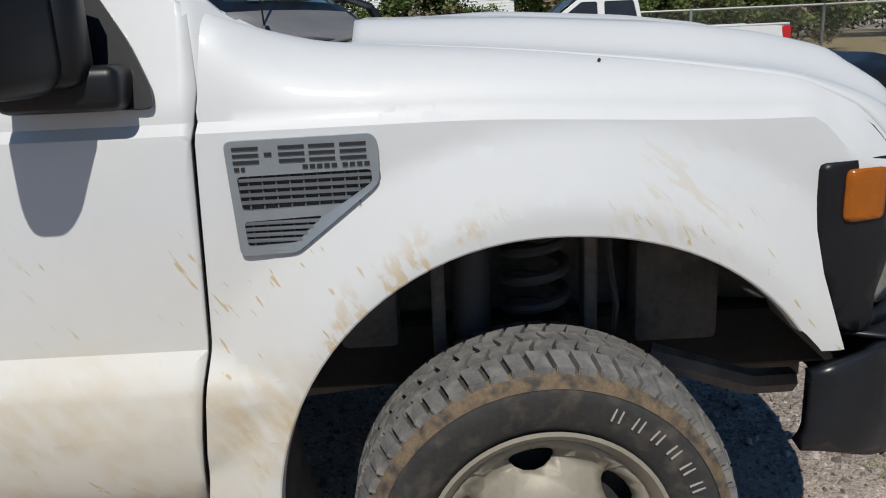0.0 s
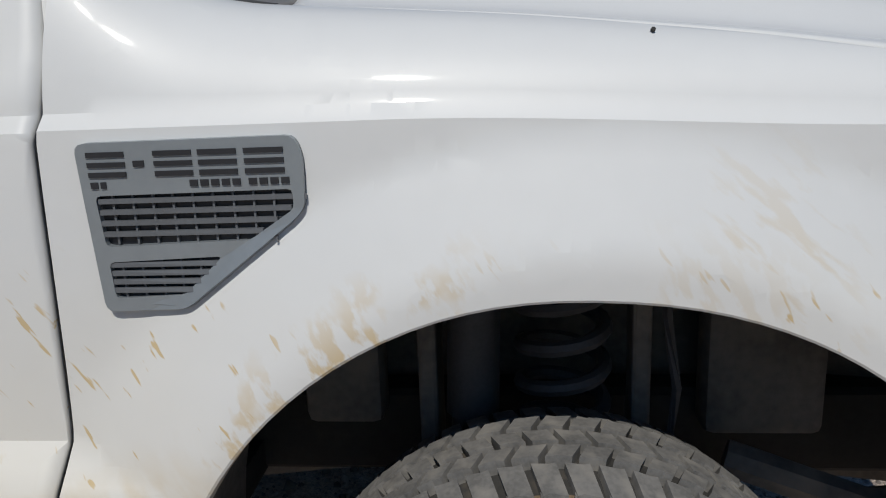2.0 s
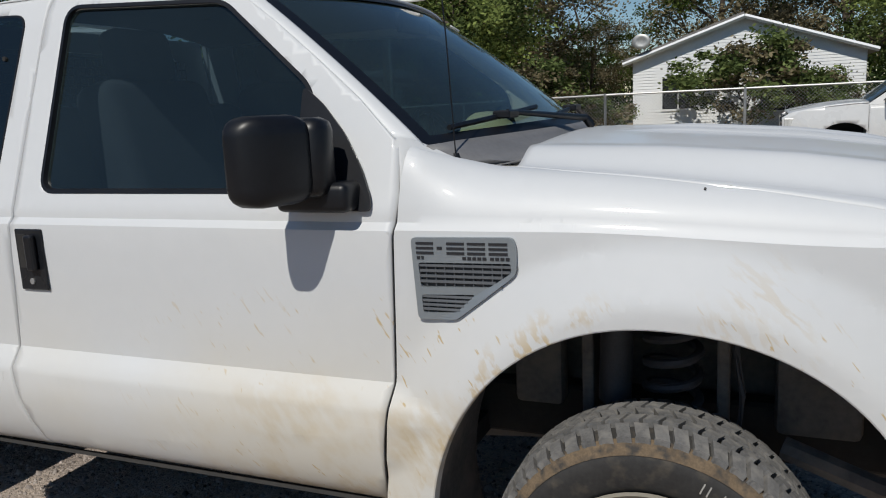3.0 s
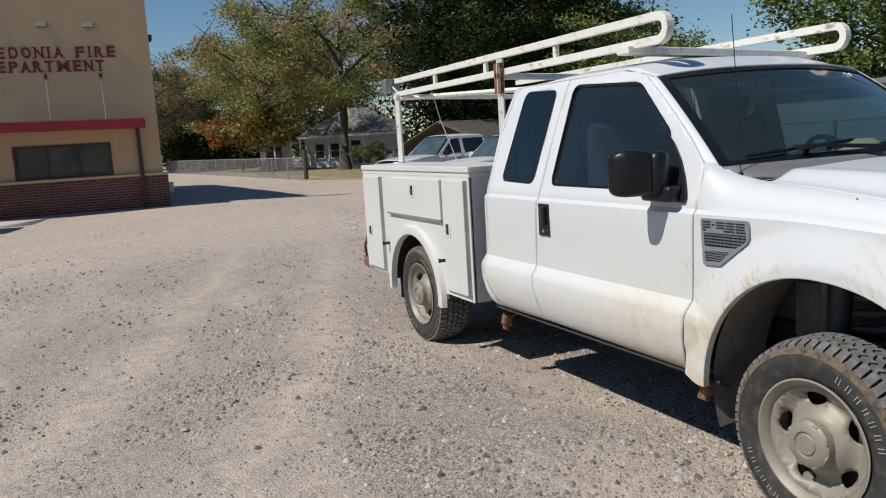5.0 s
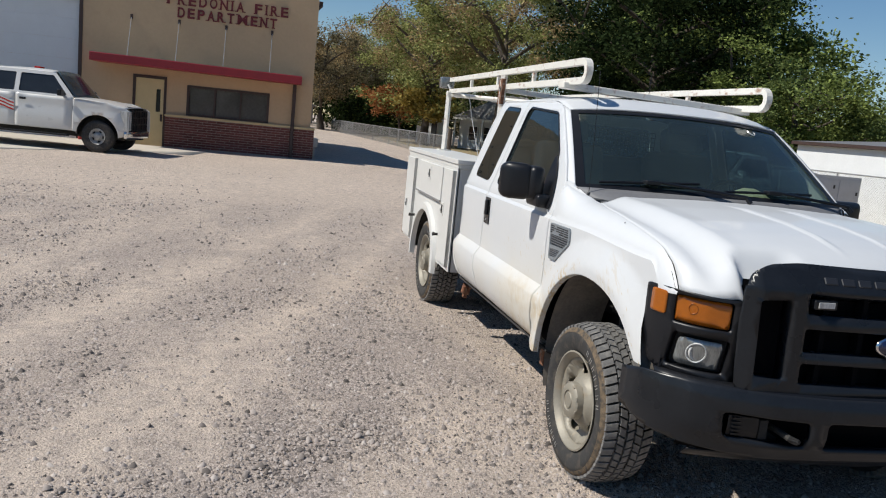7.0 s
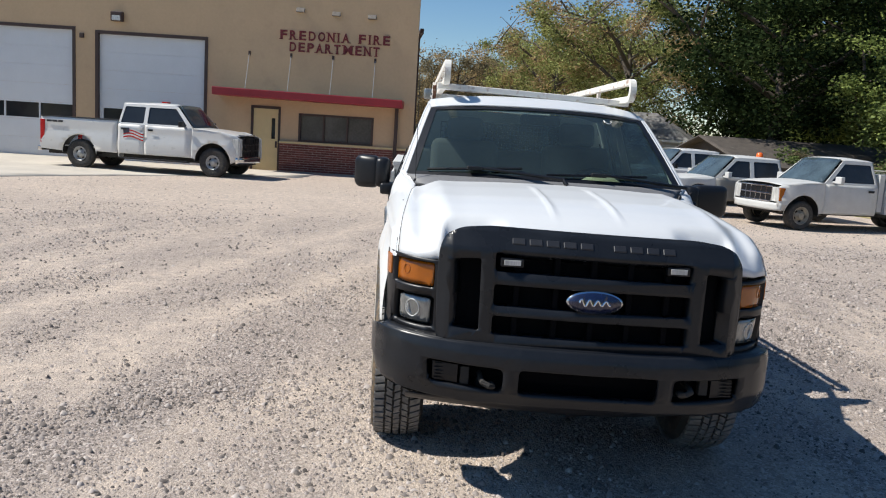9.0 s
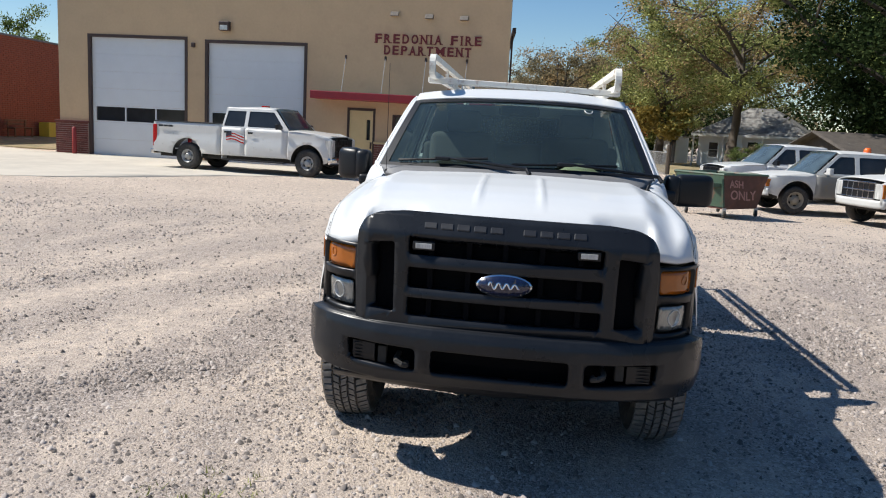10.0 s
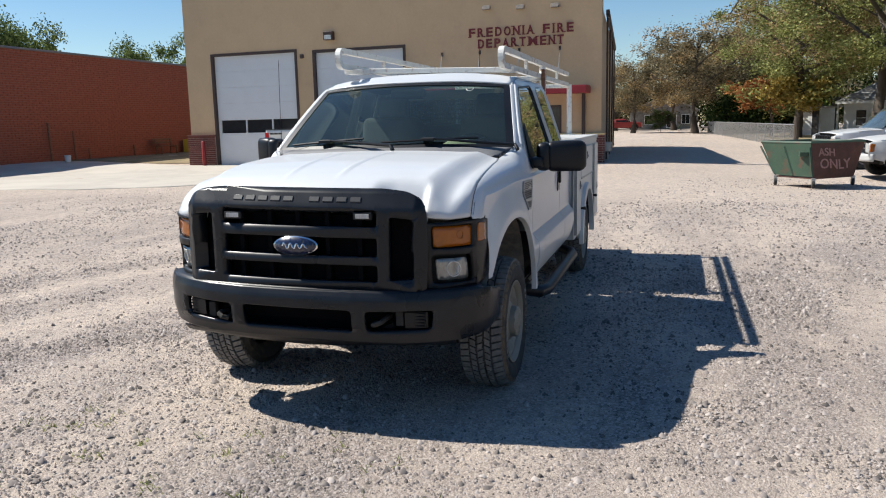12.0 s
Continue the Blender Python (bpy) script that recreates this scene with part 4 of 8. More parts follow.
def cowl(u, v):
    s = 2 * u - 1
    a = ws(s * 0.995, 0.0, 0.0) + Vector((0, 0, -0.004))
    yy = 0.745 * s if abs(s) < 0.95 else 0.745 * s
    b = Vector((-0.305 - 0.015 * s * s, yy, 1.325 - 0.03 * s ** 4 + 0.012))
    if abs(s) > 0.93:
        b.x -= 0.10 * (abs(s) - 0.93) / 0.07
    return a.lerp(b, v) + Vector((0, 0, -0.02 * 4 * v * (1 - v)))


sheet(bm, cowl, 30, 6)
part("cowl_panel", bm, COWL_GREY, truck, "sun-faded grey cowl grille", smooth=True, solid=0.01)
# wipers
for y0, y1, y2 in ((-0.20, -0.66, -0.30), (0.56, 0.02, 0.40)):
    bm = bmesh.new()
    p0 = ws(y0 / 0.815 + 0.35, 0.0, 0.0) + Vector((0.07, 0, -0.01))
    p1 = ws((y1 + y0) / 2 / 0.815, 0.075, 0.03)
    tube(bm, [p0, p0 + Vector((-0.02, -0.02, 0.03)), p1], [0.014, 0.012, 0.007], 8)
    arm = part("wiper_arm", bm, BLACK_PLASTIC, truck, "black wiper arm")
    bm = bmesh.new()
    tube(bm, [ws((y1 - 0.04 + (y0 - y1 + 0.08) * q) / 0.815, 0.055 + 0.055 * q, 0.013) for q in frange(0, 1, 8)], 0.008, 6)
    box(bm, p1.x - 0.03, p1.x + 0.02, p1.y - 0.045, p1.y + 0.045, p1.z - 0.018, p1.z + 0.004, 0.004, 1)
    part("wiper_blade", bm, BLACK_PLASTIC, arm)
# antenna
bm = bmesh.new()
tube(bm, [(-0.474, -0.782, 1.318), (-0.474, -0.782, 1.345)], [0.018, 0.008], 10)
ant = part("antenna_base", bm, BLACK_PLASTIC, truck)
bm = tube(bmesh.new(), [(-0.474, -0.782, 1.34), (-0.485, -0.785, 1.62), (-0.51, -0.79, 1.98)], 0.0018, 6)
part("antenna_mast", bm, BLACK_PLASTIC, ant)
bm = bmesh.new()
for s in (1,):
    tube(bm, [(-0.40, 0.775, 1.305), (-0.405, 0.785, 1.335), (-0.43, 0.79, 1.34)], 0.010, 8)
part("washer_nozzle", bm, BLACK_PLASTIC, truck)

# --- hood ---
def hood_pt(u, v):
    q = 2 * v - 1
    yf = 0.850 * q
    x = -0.325 + (NOSE_X(abs(yf)) + 0.325) * u
    y = q * SEAM_Y(x)
    return Vector((x + 0.055 * u * max(0.0, 1 - (y / 0.60) ** 2), y, top_z(x, y)))


bm = bmesh.new()
sheet(bm, hood_pt, 52, 120)
part("hood", bm, PAINT, truck, "white hood with a raised centre dome", smooth=60, solid=0.02)
# dark gap below the hood's seam
for s in (-1, 1):
    bm = bmesh.new()
    sheet(bm, lambda u, v: Vector((-0.32 + 0.96 * u, s * (SEAM_Y(-0.32 + 0.96 * u) + 0.012 - 0.024 * v), top_z(-0.32 + 0.96 * u, SEAM_Y(-0.32 + 0.96 * u)) - 0.016)), 20, 1)
    part("hood_gap", bm, DARK, truck)
bm = tube(bmesh.new(), [(0.104, -0.842, 1.262), (0.105, -0.845, 1.264)], 0.0028, 6)
part("paint_chip", bm, DARK, fender_r)

# --- grille surround ---
LEAN = 0.017                               # the nose sits a little lower on the driver's side


def grille_map(y, z):
    return Vector((0.905 - 0.050 * (y / 0.65) ** 2 - 0.035 * smooth01(0.61, 0.68, abs(y)) - max(0, z - 1.13) * 0.62 - 0.03 * (z - 0.95), y, z - LEAN * y))


outer = rounded([(-0.665, 0.715), (0.665, 0.715), (0.675, 0.98), (0.668, 1.125), (0.642, 1.182), (0.575, 1.214), (0.45, 1.228), (-0.45, 1.228), (-0.575, 1.214), (-0.642, 1.182), (-0.668, 1.125), (-0.675, 0.98)], 0.03, 3)
holes = [rect(-0.43, 0.43, 1.040, 1.126, 0.012, 2), rect(-0.43, 0.43, 0.892, 0.986, 0.012, 2), rect(-0.43, 0.43, 0.766, 0.850, 0.012, 2)]
for s in (-1, 1):
    holes.append(rounded([(s * 0.486, 0.775), (s * 0.612, 0.785), (s * 0.620, 1.080), (s * 0.491, 1.092)], 0.012, 2))
bm = panel(outer, holes, grille_map, frange(-0.665, 0.665, 54), [0.8, 0.86, 0.92, 1.0, 1.06, 1.125, 1.14, 1.16, 1.18, 1.20], flip=False)
grille = part("grille_surround", bm, GREY_PLASTIC, truck, "dark grey plastic grille with three open rows", smooth=45, solid=0.08, offset=-1)
# backing, fins and ribs coloured near-black for the shade behind the grille
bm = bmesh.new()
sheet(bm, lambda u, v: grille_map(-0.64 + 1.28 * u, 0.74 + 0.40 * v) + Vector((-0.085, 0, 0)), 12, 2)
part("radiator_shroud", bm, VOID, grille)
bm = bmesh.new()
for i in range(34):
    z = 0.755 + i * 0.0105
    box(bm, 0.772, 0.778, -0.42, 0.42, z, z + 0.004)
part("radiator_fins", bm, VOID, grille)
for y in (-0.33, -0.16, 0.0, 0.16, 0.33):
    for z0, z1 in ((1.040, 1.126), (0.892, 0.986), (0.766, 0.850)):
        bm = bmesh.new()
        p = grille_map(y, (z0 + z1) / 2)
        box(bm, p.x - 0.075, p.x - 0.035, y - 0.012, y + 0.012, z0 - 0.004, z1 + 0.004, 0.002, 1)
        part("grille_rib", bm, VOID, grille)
for y in (-0.36, 0.36):
    p = grille_map(y, 1.09)
    hb = boxes((p.x - 0.03, p.x + 0.002, y - 0.05, y + 0.05, 1.070, 1.108), bevel=0.006)
    lt = part("warning_light", hb, BLACK_PLASTIC, grille, "small warning light behind the grille")
    hb = boxes((p.x + 0.002, p.x + 0.006, y - 0.036, y + 0.036, 1.078, 1.101), bevel=0.0015)
    part("light_lens", hb, LAMP_CLEAR, lt)
# oval badge, plain
for sx, mt, nm, dx in ((1.0, CHROME, "oval_badge", 0.006), (0.935, OVAL_BLUE, "badge_field", 0.012)):
    bm = panel(ellipse(0, 0, 0.122 * sx, 0.050 * sx if sx == 1 else 0.0435, n=40), [], lambda a, b: Vector((0.900 + dx - 0.10 * (a / 0.65) ** 2, a + 0.002, 0.940 + b)), frange(-0.1, 0.1, 8), [])
    bmesh.ops.recalc_face_normals(bm, faces=bm.faces)
    ob = part(nm, bm, mt, grille if sx == 1 else ob, "plain dark blue oval badge with a bright rim" if sx == 1 else "", smooth=True, solid=0.014 if sx == 1 else 0.006, offset=0)
bm = bmesh.new()
tube(bm, [(0.9165, -0.066 + 0.135 * q, 0.940 + 0.016 * math.sin(q * 24) * (1 - 0.45 * q)) for q in frange(0, 1, 40)], 0.0042, 6)
part("badge_mark", bm, CHROME, ob)
# raised marks on the header bar
for i, y in enumerate([-0.335, -0.262, -0.189, -0.116, -0.043, 0.10, 0.173, 0.246, 0.319]):
    bm = bmesh.new()
    for v in box(bm, -0.004, 0.004, -0.028, 0.028, -0.013, 0.013, 0.003, 1):
        p = grille_map(y + v.co.y, 1.172 + v.co.z)
        v.co = p + Vector((0.6, 0, 0.8)) * (v.co.x + 0.0005)
    part("header_mark", bm, BADGE_DARK, grille, "raised plain mark")

# --- headlamps ---
LAMP_PLAN = [(0.808, 0.640), (0.788, 0.70), (0.750, 0.77), (0.700, 0.822), (0.630, 0.865), (0.556, 0.888), (0.486, 0.896)]
acc = [0.0]
for a, b in zip(LAMP_PLAN, LAMP_PLAN[1:]):
    acc.append(acc[-1] + math.dist(a, b))
LAMP_L = acc[-1]
lamp_x, lamp_y = table(list(zip(acc, [p[0] for p in LAMP_PLAN]))), table(list(zip(acc, [p[1] for p in LAMP_PLAN])))


def lamp_map(sgn, out=0.0):
    def fn(s, z):
        d = 0.001
        t = Vector((lamp_x(min(s + d, LAMP_L)) - lamp_x(max(s - d, 0)), lamp_y(min(s + d, LAMP_L)) - lamp_y(max(s - d, 0)))).normalized()
        back = 0.06 * smooth01(0.90, 0.76, z) * (0.4 if s < 0.3 else 0.0)
        return Vector((lamp_x(s) - back + t.y * out, sgn * (lamp_y(s) - t.x * out), z - LEAN * sgn * lamp_y(s)))
    return fn


for sgn in (-1, 1):
    house = rounded([(0.0, 0.722), (0.33, 0.728), (LAMP_L - 0.06, 0.745), (LAMP_L - 0.006, 0.880), (LAMP_L, 1.055), (0.33, 1.062), (0.0, 1.056)], 0.012, 2)
    cut = [rect(0.045, 0.285, 0.930, 1.044, 0.016, 3), rounded([(0.04, 0.750), (0.28, 0.750), (0.275, 0.895), (0.04, 0.895)], 0.02, 3)]
    bm = panel(house, cut, lamp_map(sgn), frange(0.02, LAMP_L - 0.02, 14), frange(0.76, 1.08, 8), flip=sgn < 0)
    bmesh.ops.recalc_face_normals(bm, faces=bm.faces)
    lamp = part("headlamp", bm, BLACK_PLASTIC, truck, "black headlamp housing with amber turn lens", smooth=40, solid=0.05, offset=-1)
    for nm, lp, mt, out, lab in (("turn_lens", rect(0.052, 0.280, 0.936, 1.039, 0.014, 3), AMBER, -0.014, "amber turn signal lens"), ("side_marker", rect(0.315, 0.315 + 0.085, 0.950, 1.044, 0.014, 3), AMBER, 0.006, "square amber side marker"),
                                 ("headlight_lens", rect(0.062, 0.248, 0.766, 0.878, 0.022, 3), HEAD_LENS, -0.014, "hazed clear headlight lens")):
        bm = panel(lp, [], lamp_map(sgn, out), frange(0.05, 0.45, 16), [0.79, 0.82, 0.85, 0.96, 0.99, 1.015], clean=True)
        bmesh.ops.recalc_face_normals(bm, faces=bm.faces)
        part(nm, bm, mt, lamp, lab, smooth=True, solid=0.012)
    bm = bmesh.new()
    sheet(bm, lambda u, v: lamp_map(sgn, -0.048)(0.02 + 0.29 * u, 0.74 + 0.31 * v), 8, 2)
    part("lamp_back", bm, DARK, lamp)
    bm = bmesh.new()
    c = lamp_map(sgn, -0.030)(0.160, 0.822)
    lathe(bm, [(0.0, 0.0), (0.026, 0.0), (0.034, -0.004), (0.036, 0.004)], 20)
    for v in bm.verts:
        v.co = c + Vector((-v.co.y, v.co.x, v.co.z))
    part("bulb_cap", bm, LAMP_CLEAR, lamp, smooth=True)
    # the pressed bowl round the bulb and the ring in the turn lens
    bm = bmesh.new()
    for zz, ss, rr, tk, oo in ((0.822, 0.158, 0.040, 0.0035, -0.0135), (0.995, 0.205, 0.020, 0.0025, -0.0135)):
        tube(bm, [lamp_map(sgn, oo)(ss + rr * math.cos(a), zz + rr * math.sin(a)) for a in [math.pi * j / 12 for j in range(25)]], tk, 6)
        if zz > 0.9:
            part("turn_ring", bm, AMBER, lamp, smooth=True)
        else:
            part("bowl_ring", bm, LAMP_CLEAR, lamp, smooth=True)
            bm = bmesh.new()

# --- front bumper ---
B_PLAN = [(0.962, 0.0), (0.950, 0.30), (0.915, 0.53), (0.858, 0.69), (0.785, 0.81), (0.70, 0.888), (0.60, 0.938), (0.475, 0.955)]
bacc = [0.0]
for a, b in zip(B_PLAN, B_PLAN[1:]):
    bacc.append(bacc[-1] + math.dist(a, b))
B_L = bacc[-1]
bpx, bpy_ = table(list(zip(bacc, [p[0] for p in B_PLAN]))), table(list(zip(bacc, [p[1] for p in B_PLAN])))


def bump_map(s, z):
    a = abs(s)
    x, y = bpx(a), bpy_(a)
    tuck = 0.05 * smooth01(0.57, 0.45, z) + 0.025 * smooth01(0.68, 0.73, z)
    lift = 0.02 * smooth01(0.8, B_L, a) * smooth01(0.6, 0.48, z)
    return Vector((x - tuck * (1 - a / B_L * 0.5), math.copysign(y - 0.4 * tuck * smooth01(0.9, B_L, a), s), z + lift - LEAN * math.copysign(y, s)))


zt, zb = 0.730, 0.446
bout = [(-B_L, 0.690), (-B_L, 0.512), (-1.02, 0.478), (-0.6, zb + 0.012), (0.6, zb + 0.012), (1.02, 0.478), (B_L, 0.512), (B_L, 0.690), (1.06, 0.718), (0.9, zt), (0.3, zt - 0.004), (-0.3, zt - 0.004), (-0.9, zt), (-1.06, 0.718)]
bh = [rect(-0.305, 0.305, 0.512, 0.632, 0.022, 3)]
for s in (-1, 1):
    bh.append(rounded([(s * 0.372, 0.513), (s * 0.71, 0.530), (s * 0.72, 0.636), (s * 0.372, 0.628)], 0.025, 3))
bm = panel(bout, bh, bump_map, frange(-1.15, 1.15, 46), [0.47, 0.50, 0.54, 0.57, 0.64, 0.68, 0.70, 0.715])
bmesh.ops.recalc_face_normals(bm, faces=bm.faces)
bumper = part("front_bumper", bm, GREY_PLASTIC, truck, "dark painted steel bumper with three openings", smooth=45, solid=0.03, offset=-1)
bm = bmesh.new()
sheet(bm, lambda u, v: bump_map(-1.0 + 2.0 * u, zt - 0.002) + Vector((-0.13 * v, -0.06 * v * (1 if u > 0.5 else -1) * smooth01(0.3, 0.5, abs(u - 0.5)), 0.004 * v)), 40, 2)
part("bumper_top_pad", bm, BLACK_PLASTIC, bumper, smooth=True, solid=0.008)
# sheets added behind the bumper openings, their shade put into the colour
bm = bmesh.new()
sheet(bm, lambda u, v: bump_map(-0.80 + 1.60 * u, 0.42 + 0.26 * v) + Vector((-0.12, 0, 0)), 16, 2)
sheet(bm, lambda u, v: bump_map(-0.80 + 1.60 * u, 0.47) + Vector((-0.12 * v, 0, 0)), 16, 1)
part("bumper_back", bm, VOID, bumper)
for s in (-1, 1):
    hb = bmesh.new()
    sheet(hb, lambda u, v: bump_map(s * (0.565 + 0.115 * u), 0.540 + 0.080 * v) + Vector((-0.03, 0, 0)), 4, 3)
    fog = part("fog_cover", hb, BLACK_PLASTIC, bumper, "ribbed black fog lamp cover", solid=0.006)
    for k in range(5):
        p = bump_map(s * 0.62, 0.548 + 0.016 * k) + Vector((-0.028, 0, 0))
        part("fog_rib", boxes((p.x - 0.006, p.x + 0.002, p.y - 0.05, p.y + 0.05, p.z - 0.003, p.z + 0.003)), BLACK_PLASTIC, fog)
    hb = boxes((0.83, 0.87, s * 0.53 - 0.02, s * 0.53 + 0.02, 0.54, 0.62), bevel=0.004)
    part("tow_bracket", hb, DARK, bumper)
    hb = bmesh.new()
    tube(hb, [(0.80, s * 0.46, 0.575), (0.89, s * 0.46, 0.575), (0.925, s * 0.455, 0.57), (0.935, s * 0.43, 0.56), (0.92, s * 0.41, 0.553), (0.88, s * 0.415, 0.553)], 0.013, 8)
    part("tow_hook", hb, DARK, bumper, "dull steel tow hook")
# lower valance
bm = bmesh.new()
sheet(bm, lambda u, v: Vector((0.86 - 0.10 * abs(2 * u - 1) ** 2 - 0.04 * v, (2 * u - 1) * 0.78, 0.462 - 0.055 * v * (1 - 0.35 * abs(2 * u - 1)))), 24, 3)
part("lower_valance", bm, BLACK_PLASTIC, truck, smooth=True, solid=0.006)

# --- side badge: plain grey plate with louvres and dark blank marks ---
def badge(sgn):
    y0 = lambda x, z: -sgn * (W_BASE(x) + max(W_SECT_F(z), flare(x, z)))
    fn = lambda o: (lambda x, z: Vector((x, y0(x, z) - sgn * o, z)))
    out = rounded([(-0.528, 1.166), (-0.287, 1.168), (-0.279, 1.145), (-0.281, 1.090), (-0.291, 1.078), (-0.425, 0.976), (-0.520, 0.973)], 0.012, 3)
    up = [(-0.512, 1.108), (-0.293, 1.110), (-0.293, 1.088), (-0.345, 1.054), (-0.508, 1.050)]
    lo = [(-0.508, 1.032), (-0.378, 1.036), (-0.425, 0.993), (-0.506, 0.989)]
    bm = panel(out, [rounded(up, 0.006, 2), rounded(lo, 0.006, 2)], fn(0.010), frange(-0.5, -0.3, 6), frange(0.98, 1.16, 6))
    bmesh.ops.recalc_face_normals(bm, faces=bm.faces)
    bd = part("fender_badge", bm, BADGE_GREY, truck, "satin grey fender vent badge with dark marks", solid=0.010)
    bm = panel(out, [], fn(0.0015), frange(-0.5, -0.3, 6), frange(0.98, 1.16, 6))
    part("badge_backing", bm, BADGE_DARK, bd)
    bm = bmesh.new()

    def slat(x0, x1, z):
        for v in box(bm, x0, x1, -0.003, 0.003, z - 0.0028, z + 0.0028):
            v.co = fn(0.006)(v.co.x, v.co.z) + Vector((0, v.co.y, 0))
    for k in range(4):
        z = 1.064 + 0.0125 * k
        slat(-0.510, -0.335 + (z - 1.060) * 1.35, z)
        z = 0.9985 + 0.0100 * k
        slat(-0.507, -0.422 + (z - 0.985) * 1.0, z)
    for k in range(9):
        x = -0.495 + 0.0225 * k
        for za, zb_ in ((1.052, 1.108), (0.990, 1.033)):
            lim = -0.345 + (za + 0.03 - 1.054) * 1.5 if za > 1.04 else -0.40
            if x < lim + 0.01:
                for v in box(bm, x - 0.0012, x + 0.0012, -0.002, 0.002, za, zb_):
                    v.co = fn(0.004)(v.co.x, v.co.z) + Vector((0, v.co.y, 0))
    part("badge_louvres", bm, BADGE_SLAT, bd, "darker grey louvres")
    bm = bmesh.new()

    def bar(x0, x1, z0, z1):
        for v in box(bm, x0, x1, -0.0012, 0.0012, z0, z1):
            v.co = fn(0.0108)(v.co.x, v.co.z) + Vector((0, v.co.y, 0))
    # large blank marks: three plain bars each in the place of the model mark
    for x0, x1 in ((-0.515, -0.473), (-0.441, -0.399), (-0.392, -0.350), (-0.342, -0.299)):
        bm = bmesh.new()
        bar(x0, x1, 1.1505, 1.1562), bar(x0, x1, 1.1396, 1.1450), bar(x0, x1, 1.1285, 1.1342)
        part("badge_mark", bm, BADGE_DARK, bd, "stack of three plain dark bars")
    bm = bmesh.new()
    bar(-0.464, -0.452, 1.1395, 1.146)
    for k in range(9):
        x0 = -0.404 + 0.0118 * k + (0.006 if k > 4 else 0)
        bar(x0, x0 + 0.0088, 1.1165, 1.1235)
    bar(-0.514, -0.506, 1.1165, 1.1235), bar(-0.503, -0.497, 1.1165, 1.1235)
    tagged(part("small_print", bm, BADGE_DARK, bd), kind="stuff")


badge(1), badge(-1)

# --- mirrors ---
for s, up, tip, fwd in ((-1, 0.022, 1.165, 0.03), (1, -0.038, 1.255, 0.0)):
    bm = bmesh.new()
    box(bm, -0.890 + fwd, -0.750 + fwd, min(s * 1.0, s * tip), max(s * 1.0, s * tip), 1.232 + up, 1.434 + up, 0.045, 4)
    for v in bm.verts:
        k = max(0.0, (abs(v.co.y) - 1.0) / (tip - 1.0))
        v.co.x -= 0.02 * k + 0.065 * k * k * (v.co.x + 0.890 - fwd) / 0.14
    mir = part("side_mirror", bm, BLACK_PLASTIC, truck, "large black telescoping side mirror", smooth=50)
    hb = boxes((-0.875 + fwd, -0.735 + fwd, min(s * 0.940, s * 1.03), max(s * 0.940, s * 1.03), 1.24 + up, 1.425 + up), bevel=0.03)
    part("mirror_knuckle", hb, BLACK_PLASTIC, mir, smooth=50)
    hb = bmesh.new()
    box(hb, -0.86, -0.665, min(s * 0.90, s * 0.995), max(s * 0.90, s * 0.995), 1.225, 1.295, 0.018, 3)
    part("mirror_arm", hb, BLACK_PLASTIC, mir, smooth=50)
    hb = boxes((-0.898 + fwd, -0.891 + fwd, min(s * 1.03, s * (tip - 0.03)), max(s * 1.03, s * (tip - 0.03)), 1.26 + up, 1.405 + up), bevel=0.002)
    part("mirror_glass", hb, CHROME, mir, "silvered mirror glass")

# --- cab interior ---
for y in (-0.42, 0.42):
    bm = bmesh.new()
    box(bm, -1.62, -1.08, y - 0.25, y + 0.25, 0.88, 1.02, 0.05, 3)
    for v in box(bm, -0.09, 0.09, y - 0.25, y + 0.25, 0.0, 0.62, 0.06, 3):
        v.co = Matrix.Translation((-1.60, 0, 0.98)) @ Matrix.Rotation(radians(-14), 4, "Y") @ v.co
    for v in box(bm, -0.05, 0.05, y - 0.13, y + 0.13, 0.62, 0.79, 0.035, 3):
        v.co = Matrix.Translation((-1.60, 0, 0.98)) @ Matrix.Rotation(radians(-12), 4, "Y") @ v.co
    part("front_seat", bm, SEAT, truck, "grey cloth front seat", smooth=50)
bm = bmesh.new()


def dash(u, v):
    s = 2 * u - 1
    x = -0.50 - 0.42 * v
    hump = 0.135 * smooth01(0.30, 0.0, abs(s * 0.8 - 0.40)) * smooth01(0.2, 0.7, v)
    return Vector((x, 0.80 * s, 1.325 - 0.04 * v - 0.25 * max(0, v - 0.85) / 0.15 + hump))


sheet(bm, dash, 30, 14)
part("dashboard", bm, DASH, truck, "sun-bleached tan dashboard", smooth=50, solid=0.02)
bm = bmesh.new()
c = Matrix.Translation((-0.985, 0.42, 1.275)) @ Matrix.Rotation(radians(62), 4, "Y")
tube(bm, [c @ Vector((0.19 * math.cos(a), 0.19 * math.sin(a), 0)) for a in [2 * math.pi * j / 32 for j in range(33)]], 0.015, 8)
for a in (0.3, 2.84, 4.71):
    tube(bm, [c @ Vector((0.02 * math.cos(a), 0.02 * math.sin(a), -0.03)), c @ Vector((0.19 * math.cos(a), 0.19 * math.sin(a), 0))], 0.012, 6)
part("steering_wheel", bm, BLACK_PLASTIC, truck, smooth=True)
bm = bmesh.new()
box(bm, -2.40, -0.52, -0.88, 0.88, 0.50, 0.56)
part("cab_floor", bm, DARK, truck)
rear_w = panel([(-0.86, 0.48), (0.86, 0.48), (0.87, 1.2), (0.70, 1.82), (-0.70, 1.82), (-0.87, 1.2)], [rounded([(-0.60, 1.36), (0.60, 1.36), (0.54, 1.74), (-0.54, 1.74)], 0.04, 3)],
               lambda y, z: Vector((-2.46 + 0.075 * smooth01(1.2, 1.84, z), y, z)), [], frange(0.6, 1.8, 8))
